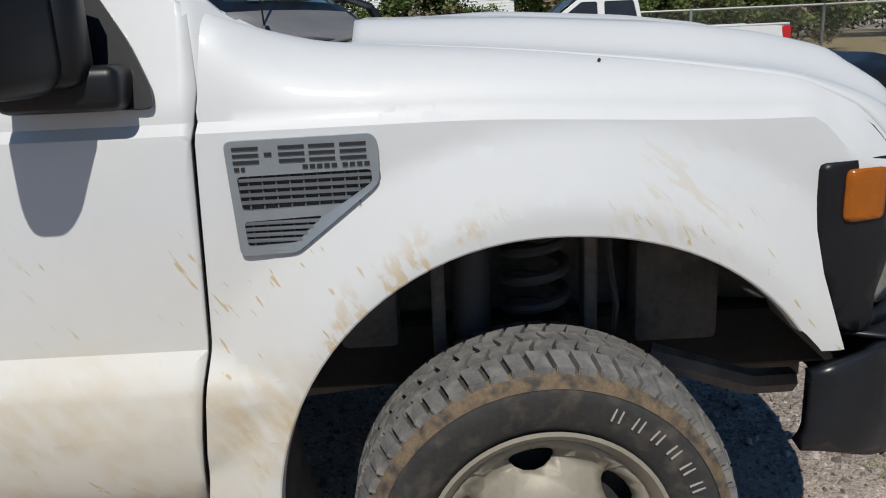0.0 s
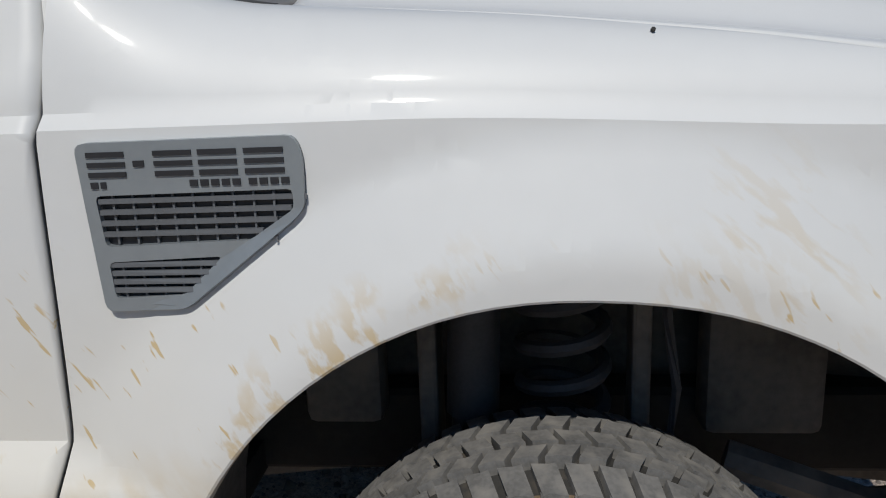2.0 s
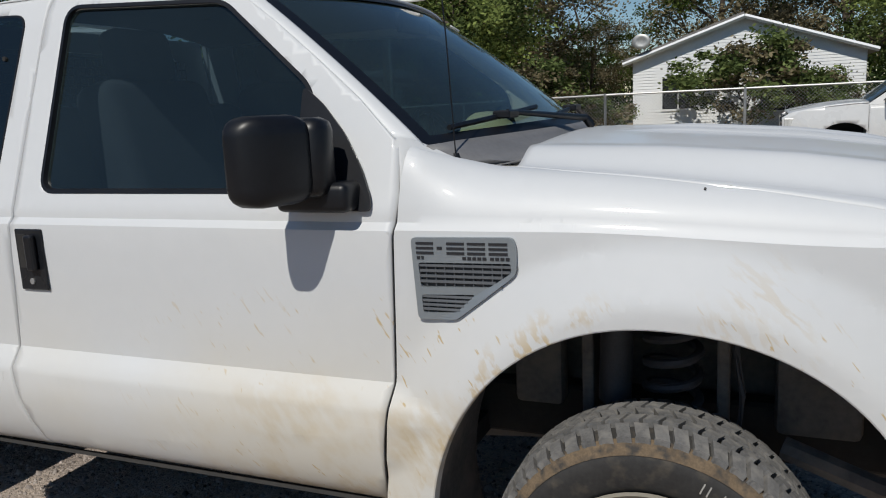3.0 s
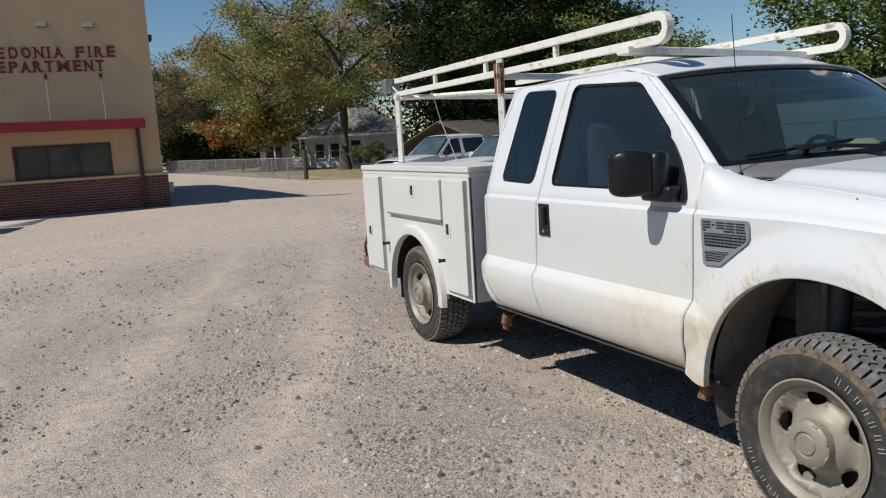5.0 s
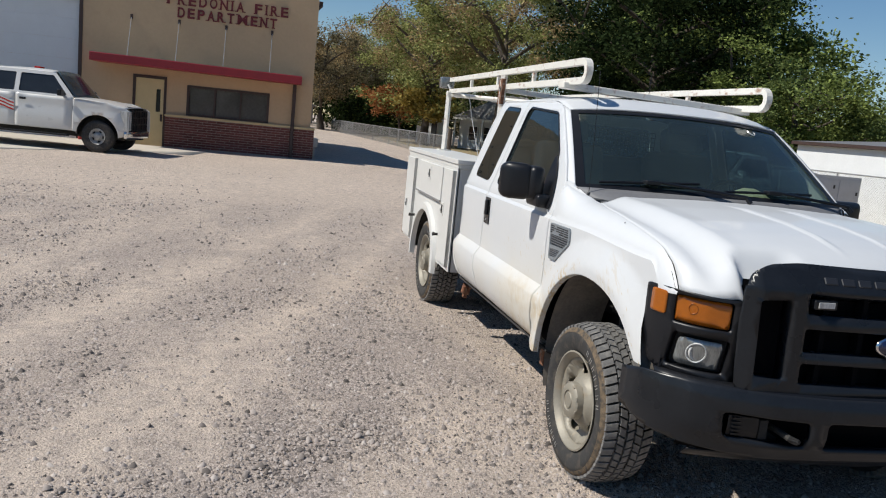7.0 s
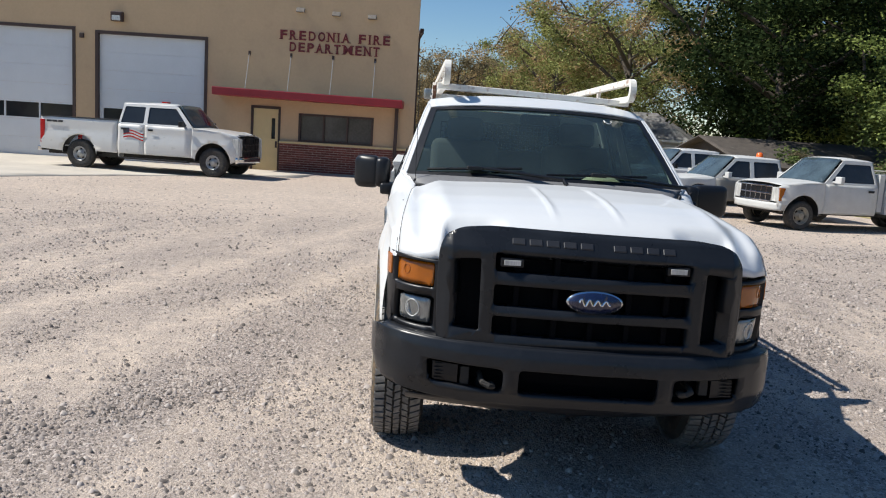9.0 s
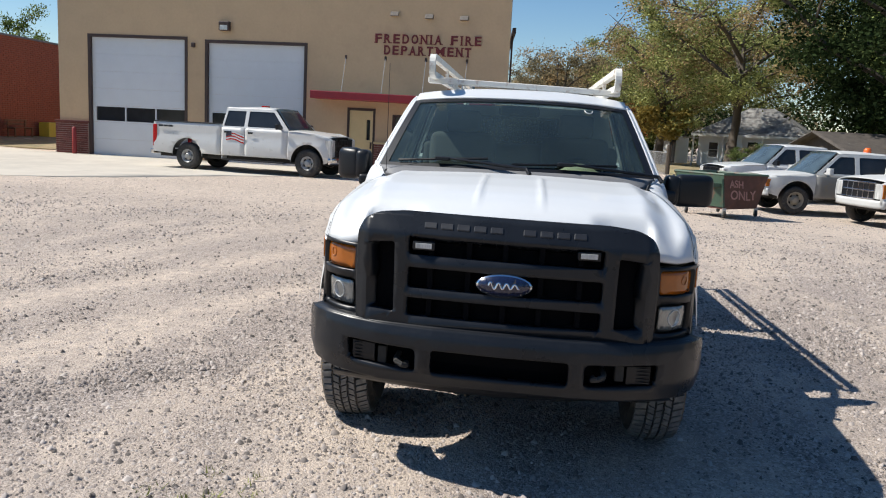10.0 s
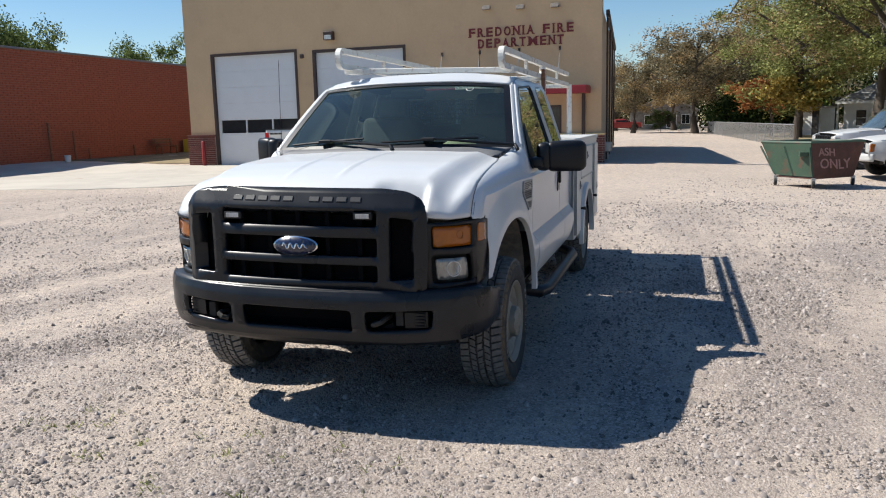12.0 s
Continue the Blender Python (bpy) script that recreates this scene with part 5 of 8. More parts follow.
part("cab_back", rear_w, PAINT, truck, solid=0.03)
bm = panel(rounded([(-0.60, 1.36), (0.60, 1.36), (0.54, 1.74), (-0.54, 1.74)], 0.04, 3), [], lambda y, z: Vector((-2.475 + 0.075 * smooth01(1.2, 1.84, z), y, z)), [], [])
part("rear_glass", bm, GLASS_DARK, truck, "dark rear window glass").visible_shadow = False
bm = bmesh.new()
for y in frange(-0.58, 0.58, 36):
    tube(bm, [(-2.385, y, 1.38), (-2.385, y, 1.72)], 0.0022, 4)
for z in frange(1.39, 1.72, 9):
    tube(bm, [(-2.385, -0.58, z), (-2.385, 0.58, z)], 0.0022, 4)
part("window_guard", bm, SPRING, truck, "expanded steel guard behind the rear window")
bm = bmesh.new()
box(bm, -2.36, -1.80, -0.80, 0.80, 0.85, 1.02, 0.04, 2)
box(bm, -2.36, -2.22, -0.80, 0.80, 1.0, 1.52, 0.05, 2)
part("rear_bench", bm, SEAT, truck, smooth=50)
bm = bmesh.new()
sheet(bm, lambda u, v: roof_pt(u * 0.96 + 0.02, v) + Vector((0, 0, -0.03)), 10, 16)
part("headliner", bm, SEAT, truck, smooth=True)

# --- chassis ---
bm = bmesh.new()
for s in (-1, 1):
    box(bm, -4.70, 0.80, min(s * 0.40, s * 0.48), max(s * 0.40, s * 0.48), 0.50, 0.66, 0.01, 1)
for x in (-4.4, -2.9, -1.4, 0.45):
    box(bm, x - 0.05, x + 0.05, -0.42, 0.42, 0.52, 0.64)
part("chassis_frame", bm, DARK, truck, "dark steel chassis rails")
bm = bmesh.new()
tube(bm, [(0.0, -0.78, 0.385), (0.0, 0.78, 0.385)], 0.05, 12)
tube(bm, [(-3.60, -0.78, 0.385), (-3.60, 0.78, 0.385)], 0.055, 12)
for x, y in ((0.0, 0.15), (-3.6, 0.0)):
    bmesh.ops.create_uvsphere(bm, u_segments=16, v_segments=10, radius=0.155, matrix=Matrix.Translation((x, y, 0.385)))
tube(bm, [(0.16, -0.62, 0.36), (0.16, 0.62, 0.40)], 0.022, 8)
tube(bm, [(0.0, 0.1, 0.40), (-1.2, 0.1, 0.48), (-3.5, 0.0, 0.42)], 0.04, 10)
part("axles", bm, DARK, truck, smooth=True)
bm = boxes((-0.75, 0.62, -0.28, 0.28, 0.50, 1.10), (-2.2, -0.8, -0.35, 0.35, 0.46, 0.60), bevel=0.05)
part("engine_block", bm, DARK, truck)
for s in (-1, 1):
    # coil spring with its damper and mount
    bm = bmesh.new()
    tube(bm, [(0.02 + 0.064 * math.cos(a), s * 0.62 + 0.064 * math.sin(a), 0.46 + 0.50 * a / (2 * math.pi * 8)) for a in frange(0, 2 * math.pi * 8, 160)], 0.0125, 8)
    part("coil_spring", bm, SPRING, truck, "dusty grey coil spring", smooth=True)
    bm = bmesh.new()
    tube(bm, [(-0.135, s * 0.66, 0.42), (-0.12, s * 0.64, 0.70), (-0.12, s * 0.64, 0.701), (-0.11, s * 0.63, 1.02)], [0.034, 0.034, 0.042, 0.042], 12)
    part("damper", bm, SPRING, truck, "grey shock absorber", smooth=40)
    for q in ((-0.205, -0.175, s * 0.58 - 0.06, s * 0.58 + 0.06, 0.60, 1.04), (0.125, 0.155, s * 0.60 - 0.03, s * 0.60 + 0.03, 0.58, 1.02), (-0.20, 0.16, s * 0.56 - 0.10, s * 0.56 + 0.08, 0.96, 1.01)):
        part("tower_plate", boxes(q, bevel=0.006), LINER, truck, "dusty spring tower plate")
    bm = tube(bmesh.new(), [(0.175, s * 0.66, 0.62), (0.185, s * 0.67, 0.75), (0.17, s * 0.66, 0.86), (0.18, s * 0.64, 1.0)], 0.008, 6)
    part("brake_hose", bm, SPRING, truck, smooth=True)
    # inner arch liner: a shell inside the fender
    bm = bmesh.new()

    def liner(u, v):
        a = radians(200 - 178 * u)
        x, z = 0.035 + 0.555 * math.cos(a), 0.46 + 0.57 * math.sin(a)
        return Vector((x, s * (0.90 - 0.30 * v), z + 0.02 * v))
    sheet(bm, liner, 30, 4)
    part("arch_liner", bm, LINER, truck, "dusty black inner arch", smooth=True)
    bm = bmesh.new()
    sheet(bm, lambda u, v: Vector((-0.66 + 1.36 * u, s * (0.46 - 0.10 * math.sin(u * 3.1)), 0.46 + 0.62 * v)), 12, 6)
    for x0, z0, w in ((-0.42, 0.62, 0.14), (0.26, 0.60, 0.20)):
        box(bm, x0, x0 + w, min(s * 0.46, s * 0.54), max(s * 0.46, s * 0.54), z0, z0 + 0.25, 0.02, 2)
    tube(bm, [(0.28, s * 0.60, 0.60), (0.48, s * 0.66, 0.55), (0.60, s * 0.60, 0.52)], 0.03, 8)
    part("inner_wing", bm, LINER, truck, smooth=40)
# rusted step brackets under the passenger sill
for x, z in ((-2.37, 0.385), (-0.60, 0.415)):
    bm = bmesh.new()
    box(bm, x - 0.028, x + 0.028, -0.89, -0.83, z - 0.045, z + 0.03, 0.016, 3)
    box(bm, x - 0.045, x + 0.012, -0.875, -0.845, z - 0.075, z - 0.02, 0.012, 3)
    tube(bm, [(x, -0.86, z - 0.01), (x - 0.01, -0.80, z + 0.03), (x, -0.50, 0.52)], 0.022, 8)
    for v in bm.verts:
        v.co += Vector(noise.noise_vector(v.co * 48)) * 0.015
    part("step_bracket", bm, RUST, truck, "rusted broken step bracket")
# step bar on the driver's side
bm = tube(bmesh.new(), [(-0.62, 0.84, 0.43), (-0.68, 0.97, 0.40), (-0.80, 1.0, 0.395), (-2.20, 1.0, 0.395), (-2.32, 0.97, 0.40), (-2.38, 0.84, 0.43)], 0.042, 12)
part("step_bar", bm, BLACK_PLASTIC, truck, "black tubular step bar", smooth=True)

# --- utility body ---
BX0, BX1 = -4.70, -2.625


def side_box(s):
    y0, y1 = s * 0.945, s * 0.50
    arch_r = ellipse(-3.60, 0.40, 0.51, 0.47, 180, 0, 28)
    out = [(BX0, 0.455)] + [(-4.13, 0.455), (-4.11, 0.44)] + arch_r + [(-3.06, 0.455), (BX1, 0.455), (BX1, 1.295), (BX0, 1.295)]
    bm = panel(out, [], lambda x, z: Vector((x, y0 - s * 0.0, z)), [], [])
    bmesh.ops.recalc_face_normals(bm, faces=bm.faces)
    shell = part("side_compartment", bm, BOX_WHITE, truck, "white steel tool compartment")
    md = shell.modifiers.new("thickness", "SOLIDIFY")
    md.thickness, md.offset = 0.02, (0.0)
    part("end_wall", boxes((BX0, BX0 + 0.02, min(y0, y1), max(y0, y1), 0.455, 1.295)), BOX_WHITE, shell)
    part("end_wall", boxes((BX1 - 0.02, BX1, min(y0, y1), max(y0, y1), 0.455, 1.295)), BOX_WHITE, shell)
    part("inner_wall", boxes((BX0 + 0.02, BX1 - 0.02, min(y1, y1 - s * 0.02), max(y1, y1 - s * 0.02), 0.75, 1.295)), BOX_WHITE, shell)
    bm = bmesh.new()
    box(bm, BX0 - 0.012, BX1 + 0.022, min(y0 + s * 0.022, y1 - s * 0.01), max(y0 + s * 0.022, y1 - s * 0.01), 1.325, 1.365, 0.006, 2)
    box(bm, BX0 - 0.004, BX1 + 0.012, min(y0 + s * 0.012, y1 - s * 0.004), max(y0 + s * 0.012, y1 - s * 0.004), 1.292, 1.327, 0.003, 1)
    part("lid", bm, BOX_WHITE, shell, "flat white lid with a stepped lip")
    # flared fender over the rear wheel
    bm = bmesh.new()
    rows_ = []
    for r, o in ((1.16, 0.011), (1.13, 0.045), (1.03, 0.052), (1.0, 0.048), (0.99, 0.0)):
        rows_.append([bm.verts.new((-3.60 + (x + 3.60) * r, y0 + s * o, 0.40 + (z - 0.40) * r)) for x, z in ellipse(-3.60, 0.40, 0.46, 0.44, 186, -6, 30)])
    for a, b in zip(rows_, rows_[1:]):
        for j in range(len(a) - 1):
            bm.faces.new((a[j], a[j + 1], b[j + 1], b[j]))
    bmesh.ops.recalc_face_normals(bm, faces=bm.faces)
    part("wheel_flare", bm, BOX_WHITE, shell, "rounded steel wheel flare", smooth=50)
    bm = bmesh.new()
    sheet(bm, lambda u, v: Vector((-3.60 + 0.50 * math.cos(math.pi * (1 - u)), y0 - s * 0.40 * v, 0.42 + 0.46 * math.sin(math.pi * u))), 20, 1)
    part("rear_arch_liner", bm, DARK, shell)
    # compartment doors stand proud of the shell
    for nm, x0, x1, z0, z1 in (("tall_door", -3.015, -2.665, 0.492, 1.272), ("top_door", -4.085, -3.055, 0.985, 1.272), ("tall_door", -4.66, -4.25, 0.480, 1.272)):
        bm = bmesh.new()
        box(bm, x0, x1, min(y0 + s * 0.012, y0 + s * 0.030), max(y0 + s * 0.012, y0 + s * 0.030), z0, z1, 0.004, 2)
        d = part(nm, bm, BOX_WHITE, shell, "plain white compartment door")
        bm = bmesh.new()
        if nm == "top_door":
            box(bm, x0, x1, min(y0 + s * 0.010, y0 + s * 0.037), max(y0 + s * 0.010, y0 + s * 0.037), z0 - 0.010, z0 + 0.004)
            hx, hz = (x0 + x1) / 2 + 0.02, z1 - 0.09
        else:
            box(bm, x1 - 0.002, x1 + 0.012, min(y0 + s * 0.010, y0 + s * 0.037), max(y0 + s * 0.010, y0 + s * 0.037), z0, z1)
            hx, hz = (x0 + 0.07, 0.93) if x0 > -4 else (x0 + 0.12, 0.80)
        part("hinge_edge", bm, STEEL, d, "worn bare hinge edge")
        bm = boxes((hx - 0.045, hx + 0.045, min(y0 + s * 0.030, y0 + s * 0.0335), max(y0 + s * 0.030, y0 + s * 0.0335), hz - 0.055, hz + 0.055), bevel=0.0015)
        lt = part("latch_plate", bm, BOX_WHITE, d)
        bm = boxes((hx - 0.018, hx + 0.022, min(y0 + s * 0.0335, y0 + s * 0.0365), max(y0 + s * 0.0335, y0 + s * 0.0365), hz - 0.036, hz + 0.036), bevel=0.001)
        part("latch_recess", bm, DARK, lt)
        bm = boxes((hx - 0.012, hx + 0.006, min(y0 + s * 0.036, y0 + s * 0.046), max(y0 + s * 0.036, y0 + s * 0.046), hz - 0.020, hz + 0.004), bevel=0.003)
        part("latch_handle", bm, STEEL, lt)
    for x, z in ((-3.04, 0.70), (-4.15, 0.72)):
        bm = bmesh.new()
        tube(bm, [(x, y0, z), (x, y0 + s * 0.05, z), (x - 0.01, y0 + s * 0.065, z)], [0.012, 0.012, 0.018], 8)
        part("door_bumper", bm, DARK, shell, "black rubber stop")
    return shell


side_box(-1), side_box(1)
bm = bmesh.new()
box(bm, BX0 + 0.02, BX1 - 0.02, -0.50, 0.50, 0.76, 0.80)
box(bm, BX1 - 0.03, BX1, -0.52, 0.52, 0.60, 1.29)
box(bm, BX0, BX0 + 0.03, -0.50, 0.50, 0.70, 1.20)
# block added to stop sunlight through the slot between cab and utility body
part("bulkhead", boxes((-2.612, -2.485, -0.60, 0.60, 0.60, 1.27)), DARK, truck, "added dark block that keeps sun out of the gap behind the cab")
part("load_bed", bm, BOX_WHITE, truck, "white load bed and tailgate between the compartments")
bm = bmesh.new()
box(bm, -4.93, -4.70, -0.93, 0.93, 0.43, 0.52, 0.01, 1)
for v in bm.verts:
    v.co += Vector(noise.noise_vector(v.co * 9)) * 0.006
part("rear_bumper", bm, RUST, truck, "rusted rear step bumper")
bm = bmesh.new()
tube(bm, [(-4.90, -0.90, 0.44), (-4.86, -0.93, 0.62), (-4.74, -0.94, 0.72)], 0.012, 6)
part("bent_rod", bm, RUST, truck)
for y in (-0.74, 0.74):
    part("mud_flap", boxes((-4.16, -4.14, y - 0.14, y + 0.14, 0.24, 0.46), bevel=0.004), DARK, truck)

# --- ladder rack ---
rack = thing("ladder_rack", "white chipped steel ladder rack over the cab and bed", "ladder rack")
for s, yy, dz in ((-1, -0.605, 0.03), (1, 0.635, -0.015)):
    zu, zl = 2.055 + dz, 1.94 + dz
    bm = bmesh.new()
    arcp = [(-1.155 + 0.0575 * math.cos(a), yy, (zu + zl) / 2 + 0.0575 * math.sin(a)) for a in frange(math.pi / 2, -math.pi / 2, 10)]
    tube(bm, [(-4.62, yy, zu)] + [(-1.25, yy, zu)] + arcp + [(-1.25, yy, zl), (-4.60, yy, zl)], 0.0205, square=True)
    part("rail", bm, RACK_WHITE, rack, "bent double rail, rust showing through white paint")
    for x in (-2.07, -2.95, -3.80):
        hb = boxes((x - 0.018, x + 0.018, yy - 0.012, yy + 0.012, zl, zu), bevel=0.002)
        part("strut", hb, RACK_WHITE, rack)
    for x, zt_ in ((-4.55, zl), (-2.70, zu - 0.03)):
        hb = bmesh.new()
        tube(hb, [(x, yy + s * 0.03, 1.362), (x, yy + s * 0.03, zt_)], 0.028, 4, square=False)
        part("post", hb, RACK_WHITE, rack, "square rack post with rust")
        hb = boxes((x - 0.06, x + 0.06, yy + s * 0.03 - 0.06, yy + s * 0.03 + 0.06, 1.362, 1.374))
        part("post_foot", hb, RACK_WHITE, rack)
    hb = boxes((-2.745, -2.66, yy + s * 0.025, yy + s * 0.055) + (1.80 + dz, 2.0 + dz), bevel=0.004) if s > 0 else boxes((-2.745, -2.66, yy - 0.055, yy - 0.025, 1.80 + dz, 2.0 + dz), bevel=0.004)
    part("rusted_plate", hb, RUST, rack, "rusted gusset plate")
for x, w in ((-1.38, 0.05), (-2.70, 0.03), (-4.55, 0.03)):
    bm = bmesh.new()
    a, b = Vector((x, -0.66, 1.945)), Vector((x, 0.68, 1.905))
    for v in box(bm, -w, w, 0, 1, -0.02, 0.02, 0.004, 1):
        v.co = a.lerp(b, v.co.y) + Vector((v.co.x, 0, v.co.z))
    part("crossbar", bm, RACK_WHITE, rack, "flat crossbar")
bm = tube(bmesh.new(), [(-4.55, -0.62, 1.93), (-2.70, 0.60, 1.89)], 0.02, 8)
part("diagonal_brace", bm, RACK_WHITE, rack)
bm = tube(bmesh.new(), [(-3.9, -0.60, 1.95), (-3.86, -0.55, 1.7), (-3.70, -0.50, 1.37)], 0.004, 6)
part("loose_cable", bm, STEEL, rack)
work = thing("work_light", "squarish clear work lamp on the end of the rack", "lamp")
bm = bmesh.new()
for v in box(bm, -0.055, 0.055, -0.075, 0.075, -0.058, 0.058, 0.022, 3):
    v.co = Vector((-4.70 + v.co.x * (1 - 1.2 * abs(v.co.y)), -0.635 + v.co.y, 2.055 + v.co.z))
part("lamp_housing", bm, HEAD_LENS, work, "clear ribbed lamp body", smooth=50)
bm = tube(bmesh.new(), [(-4.66, -0.63, 2.04), (-4.60, -0.61, 1.99)], 0.012, 8)
part("lamp_bracket", bm, STEEL, work)
bm = tube(bmesh.new(), [(-1.98, 0.26, 1.86), (-1.98, 0.26, 1.885), (-1.98, 0.265, 2.16)], [0.02, 0.003, 0.002], 8)
part("roof_whip_antenna", bm, BLACK_PLASTIC, truck, "thin whip antenna on the roof")

# --- wheels ---
fw = wheel("front_wheel", "steel wheel with an all-terrain tyre, mud on the sidewall", pose(0.0, -0.815, 0.366, 0, 0, 0))
fw.parent = truck
for x, s in ((0.0, 1), (-3.60, -1), (-3.60, 1)):
    w2 = copy_thing(fw, pose(x, s * 0.815, 0.366, 0, 40 * (x + s), 180 if s > 0 else 0))
    w2.parent = truck
for w2 in [o for o in truck.children if o.name.startswith("front_wheel")]:
    for key in ("category",):
        if key in w2:
            del w2[key]
    if w2.matrix_basis.translation.x < -1:
        w2.name = "rear_wheel"


# ---- the setting ----
FA, FB = -24.60, 0.057                    # the station's front: x = FA + FB * y


def front(y, out=0.0, z=0.0):
    return Vector((FA + FB * y + out, y - FB * out, z))


bm = bmesh.new()
for_x = [-450, -250, -150, -100, -75] + frange(-60, 30, 120) + [45, 70, 110, 200, 450]
for_y = [-450, -250, -150, -100, -70, -50] + frange(-36, 34, 95) + [45, 65, 100, 200, 450]


def ground_z(x, y):
    z = 0.035 * noise.noise(Vector((x * 0.35, y * 0.35, 3.1))) * smooth01(1.2, 3.5, max(abs(y) - 0.9, abs(x + 1.8) - 2.4))
    z += 0.010 * noise.noise(Vector((x * 1.9, y * 1.9, 8.0))) * smooth01(0.3, 1.5, max(abs(y) - 0.9, abs(x + 1.8) - 2.4))
    z -= 0.18 * smooth01(-7.0, -17.0, x) * smooth01(-1.0, 6.0, y)
    z -= (0.05 + 0.08 * smooth01(-24.3, -22.4, x)) * smooth01(-10.0, -19.0, x) * smooth01(2, -4, y)
    z += 0.20 * smooth01(-20.0, -26.5, y) * smooth01(-10.0, -24.0, x)
    return z if abs(x) < 100 and abs(y) < 100 else -0.05


grid = [[bm.verts.new((x, y, ground_z(x, y))) for y in for_y] for x in for_x]
for i in range(len(for_x) - 1):
    for j in range(len(for_y) - 1):
        bm.faces.new((grid[i][j], grid[i + 1][j], grid[i + 1][j + 1], grid[i][j + 1]))
ground = part("ground", bm, ground_material(), smooth=180)
tagged(ground, "grey crushed gravel lot with paler driven tracks", "ground", kind="structure")


def flat(name, outline, z, mat, label, category, thick=0.05):
    bm = panel(outline, [], lambda a, b: Vector((a, b, z)), frange(-90, 60, 75), frange(-60, 60, 60))
    for v in bm.verts:
        v.co.z = ground_z(v.co.x, v.co.y) + z
    ob = part(name, bm, mat, solid=thick, smooth=60)
    return tagged(ob, label, category, kind="structure")


apron_rnd = random.Random(3)
edge = [(-13.2 - 9.6 * smooth01(-14, -5, y) + apron_rnd.uniform(-0.3, 0.3), y) for y in frange(-32, -4.6, 30)]
flat("pavement", [(-27.2, -32), *edge, (-24.6, -4.0)], 0.012, CONCRETE, "pale sunlit concrete apron before the bays", "apron", 0.03)
flat("verge", [(-39, 8.0), (-60, 8.6), (-90, 9.2), (-90, 60), (-20, 60), (-17, 15.0), (-24, 13.2), (-31, 11.0)], 0.018, GRASS_DRY, "dry yellowed grass verge under the trees", "grass", 0.04)
flat("yard", [(-17.2, 15.2), (-13.0, 14.6), (2.0, 14.4), (9.0, 13.9), (24.0, 12.8), (60, 12.5), (60, 60), (-20, 60)], 0.018, GRASS_DRY, "dry grass yard behind the chain-link fence", "grass", 0.04)
flat("side_yard", [(-41, -28), (-27, -27), (-27.2, -20), (-45, -20)], 0.02, GRASS_DRY, "strip of dry weeds between the buildings", "grass", 0.04)

# --- fire station ---
SY0, SY1, FH, SIDE_H = -18.62, -0.78, 7.2, 5.45
BACK0, BACK1 = Vector((-42.5, -20.2, 0)), Vector((-41.2, -1.62, 0))


def slab(bm, a, b, thick, z0, z1):
    """An upright slab between two plan points; its thickness lies to the left of a -> b."""
    a, b = Vector((a[0], a[1], 0)), Vector((b[0], b[1], 0))
    d = (b - a).normalized()
    nrm = Vector((-d.y, d.x, 0)) * thick
    vs = [bm.verts.new((p.x, p.y, z)) for z in (z0, z1) for p in (a, b, b + nrm, a + nrm)]
    for q in ((0, 1, 2, 3), (4, 5, 6, 7), (0, 1, 5, 4), (1, 2, 6, 5), (2, 3, 7, 6), (3, 0, 4, 7)):
        bm.faces.new([vs[k] for k in q])
    bmesh.ops.recalc_face_normals(bm, faces=bm.faces)


def fmap(out):
    return lambda y, z: front(y, out, z)


BAYS = [(-17.25, -13.24, 4.58), (-12.34, -8.43, 4.50)]
DOOR, WINDOW = (-6.68, -5.66, 2.24), (-4.94, -2.26, 1.10, 2.05)
fo = [(SY0, -0.15), (BAYS[0][0], -0.15), (BAYS[0][0], BAYS[0][2]), (BAYS[0][1], BAYS[0][2]), (BAYS[0][1], -0.15), (BAYS[1][0], -0.15), (BAYS[1][0], BAYS[1][2]), (BAYS[1][1], BAYS[1][2]), (BAYS[1][1], -0.15),
      (DOOR[0], -0.15), (DOOR[0], DOOR[2]), (DOOR[1], DOOR[2]), (DOOR[1], -0.15), (SY1, -0.15), (SY1, FH), (SY0, FH)]
bm = panel(fo, [rect(*WINDOW)], fmap(0.0), [], [])
wall_e = part("wall_east", bm, TAN_STUCCO, solid=0.30, offset=-1)
tagged(wall_e, "tall tan stucco front of a fire station", "wall", kind="structure")
for nm, a, b, h in (("wall_north", (FA + FB * SY1 - 0.31, SY1), BACK1, SIDE_H), ("wall_south", BACK0, (FA + FB * SY0 - 0.31, SY0), SIDE_H), ("wall_west", BACK1, BACK0, SIDE_H)):
    bm = bmesh.new()
    slab(bm, a, b, 0.28, -0.15, h)
    tagged(part(nm, bm, TAN_STUCCO), "tan stucco side wall of the station", "wall", kind="structure")
bm = bmesh.new()
corners = [front(SY0 + 0.1, -0.32), front(SY1 - 0.1, -0.32), BACK1 + Vector((0, -0.1, 0)), BACK0 + Vector((0, 0.1, 0))]
bm.faces.new([bm.verts.new((c.x, c.y, SIDE_H - 0.25)) for c in corners])
tagged(part("roof", bm, SHINGLE, solid=0.2), "flat dark station roof", "roof", kind="structure")
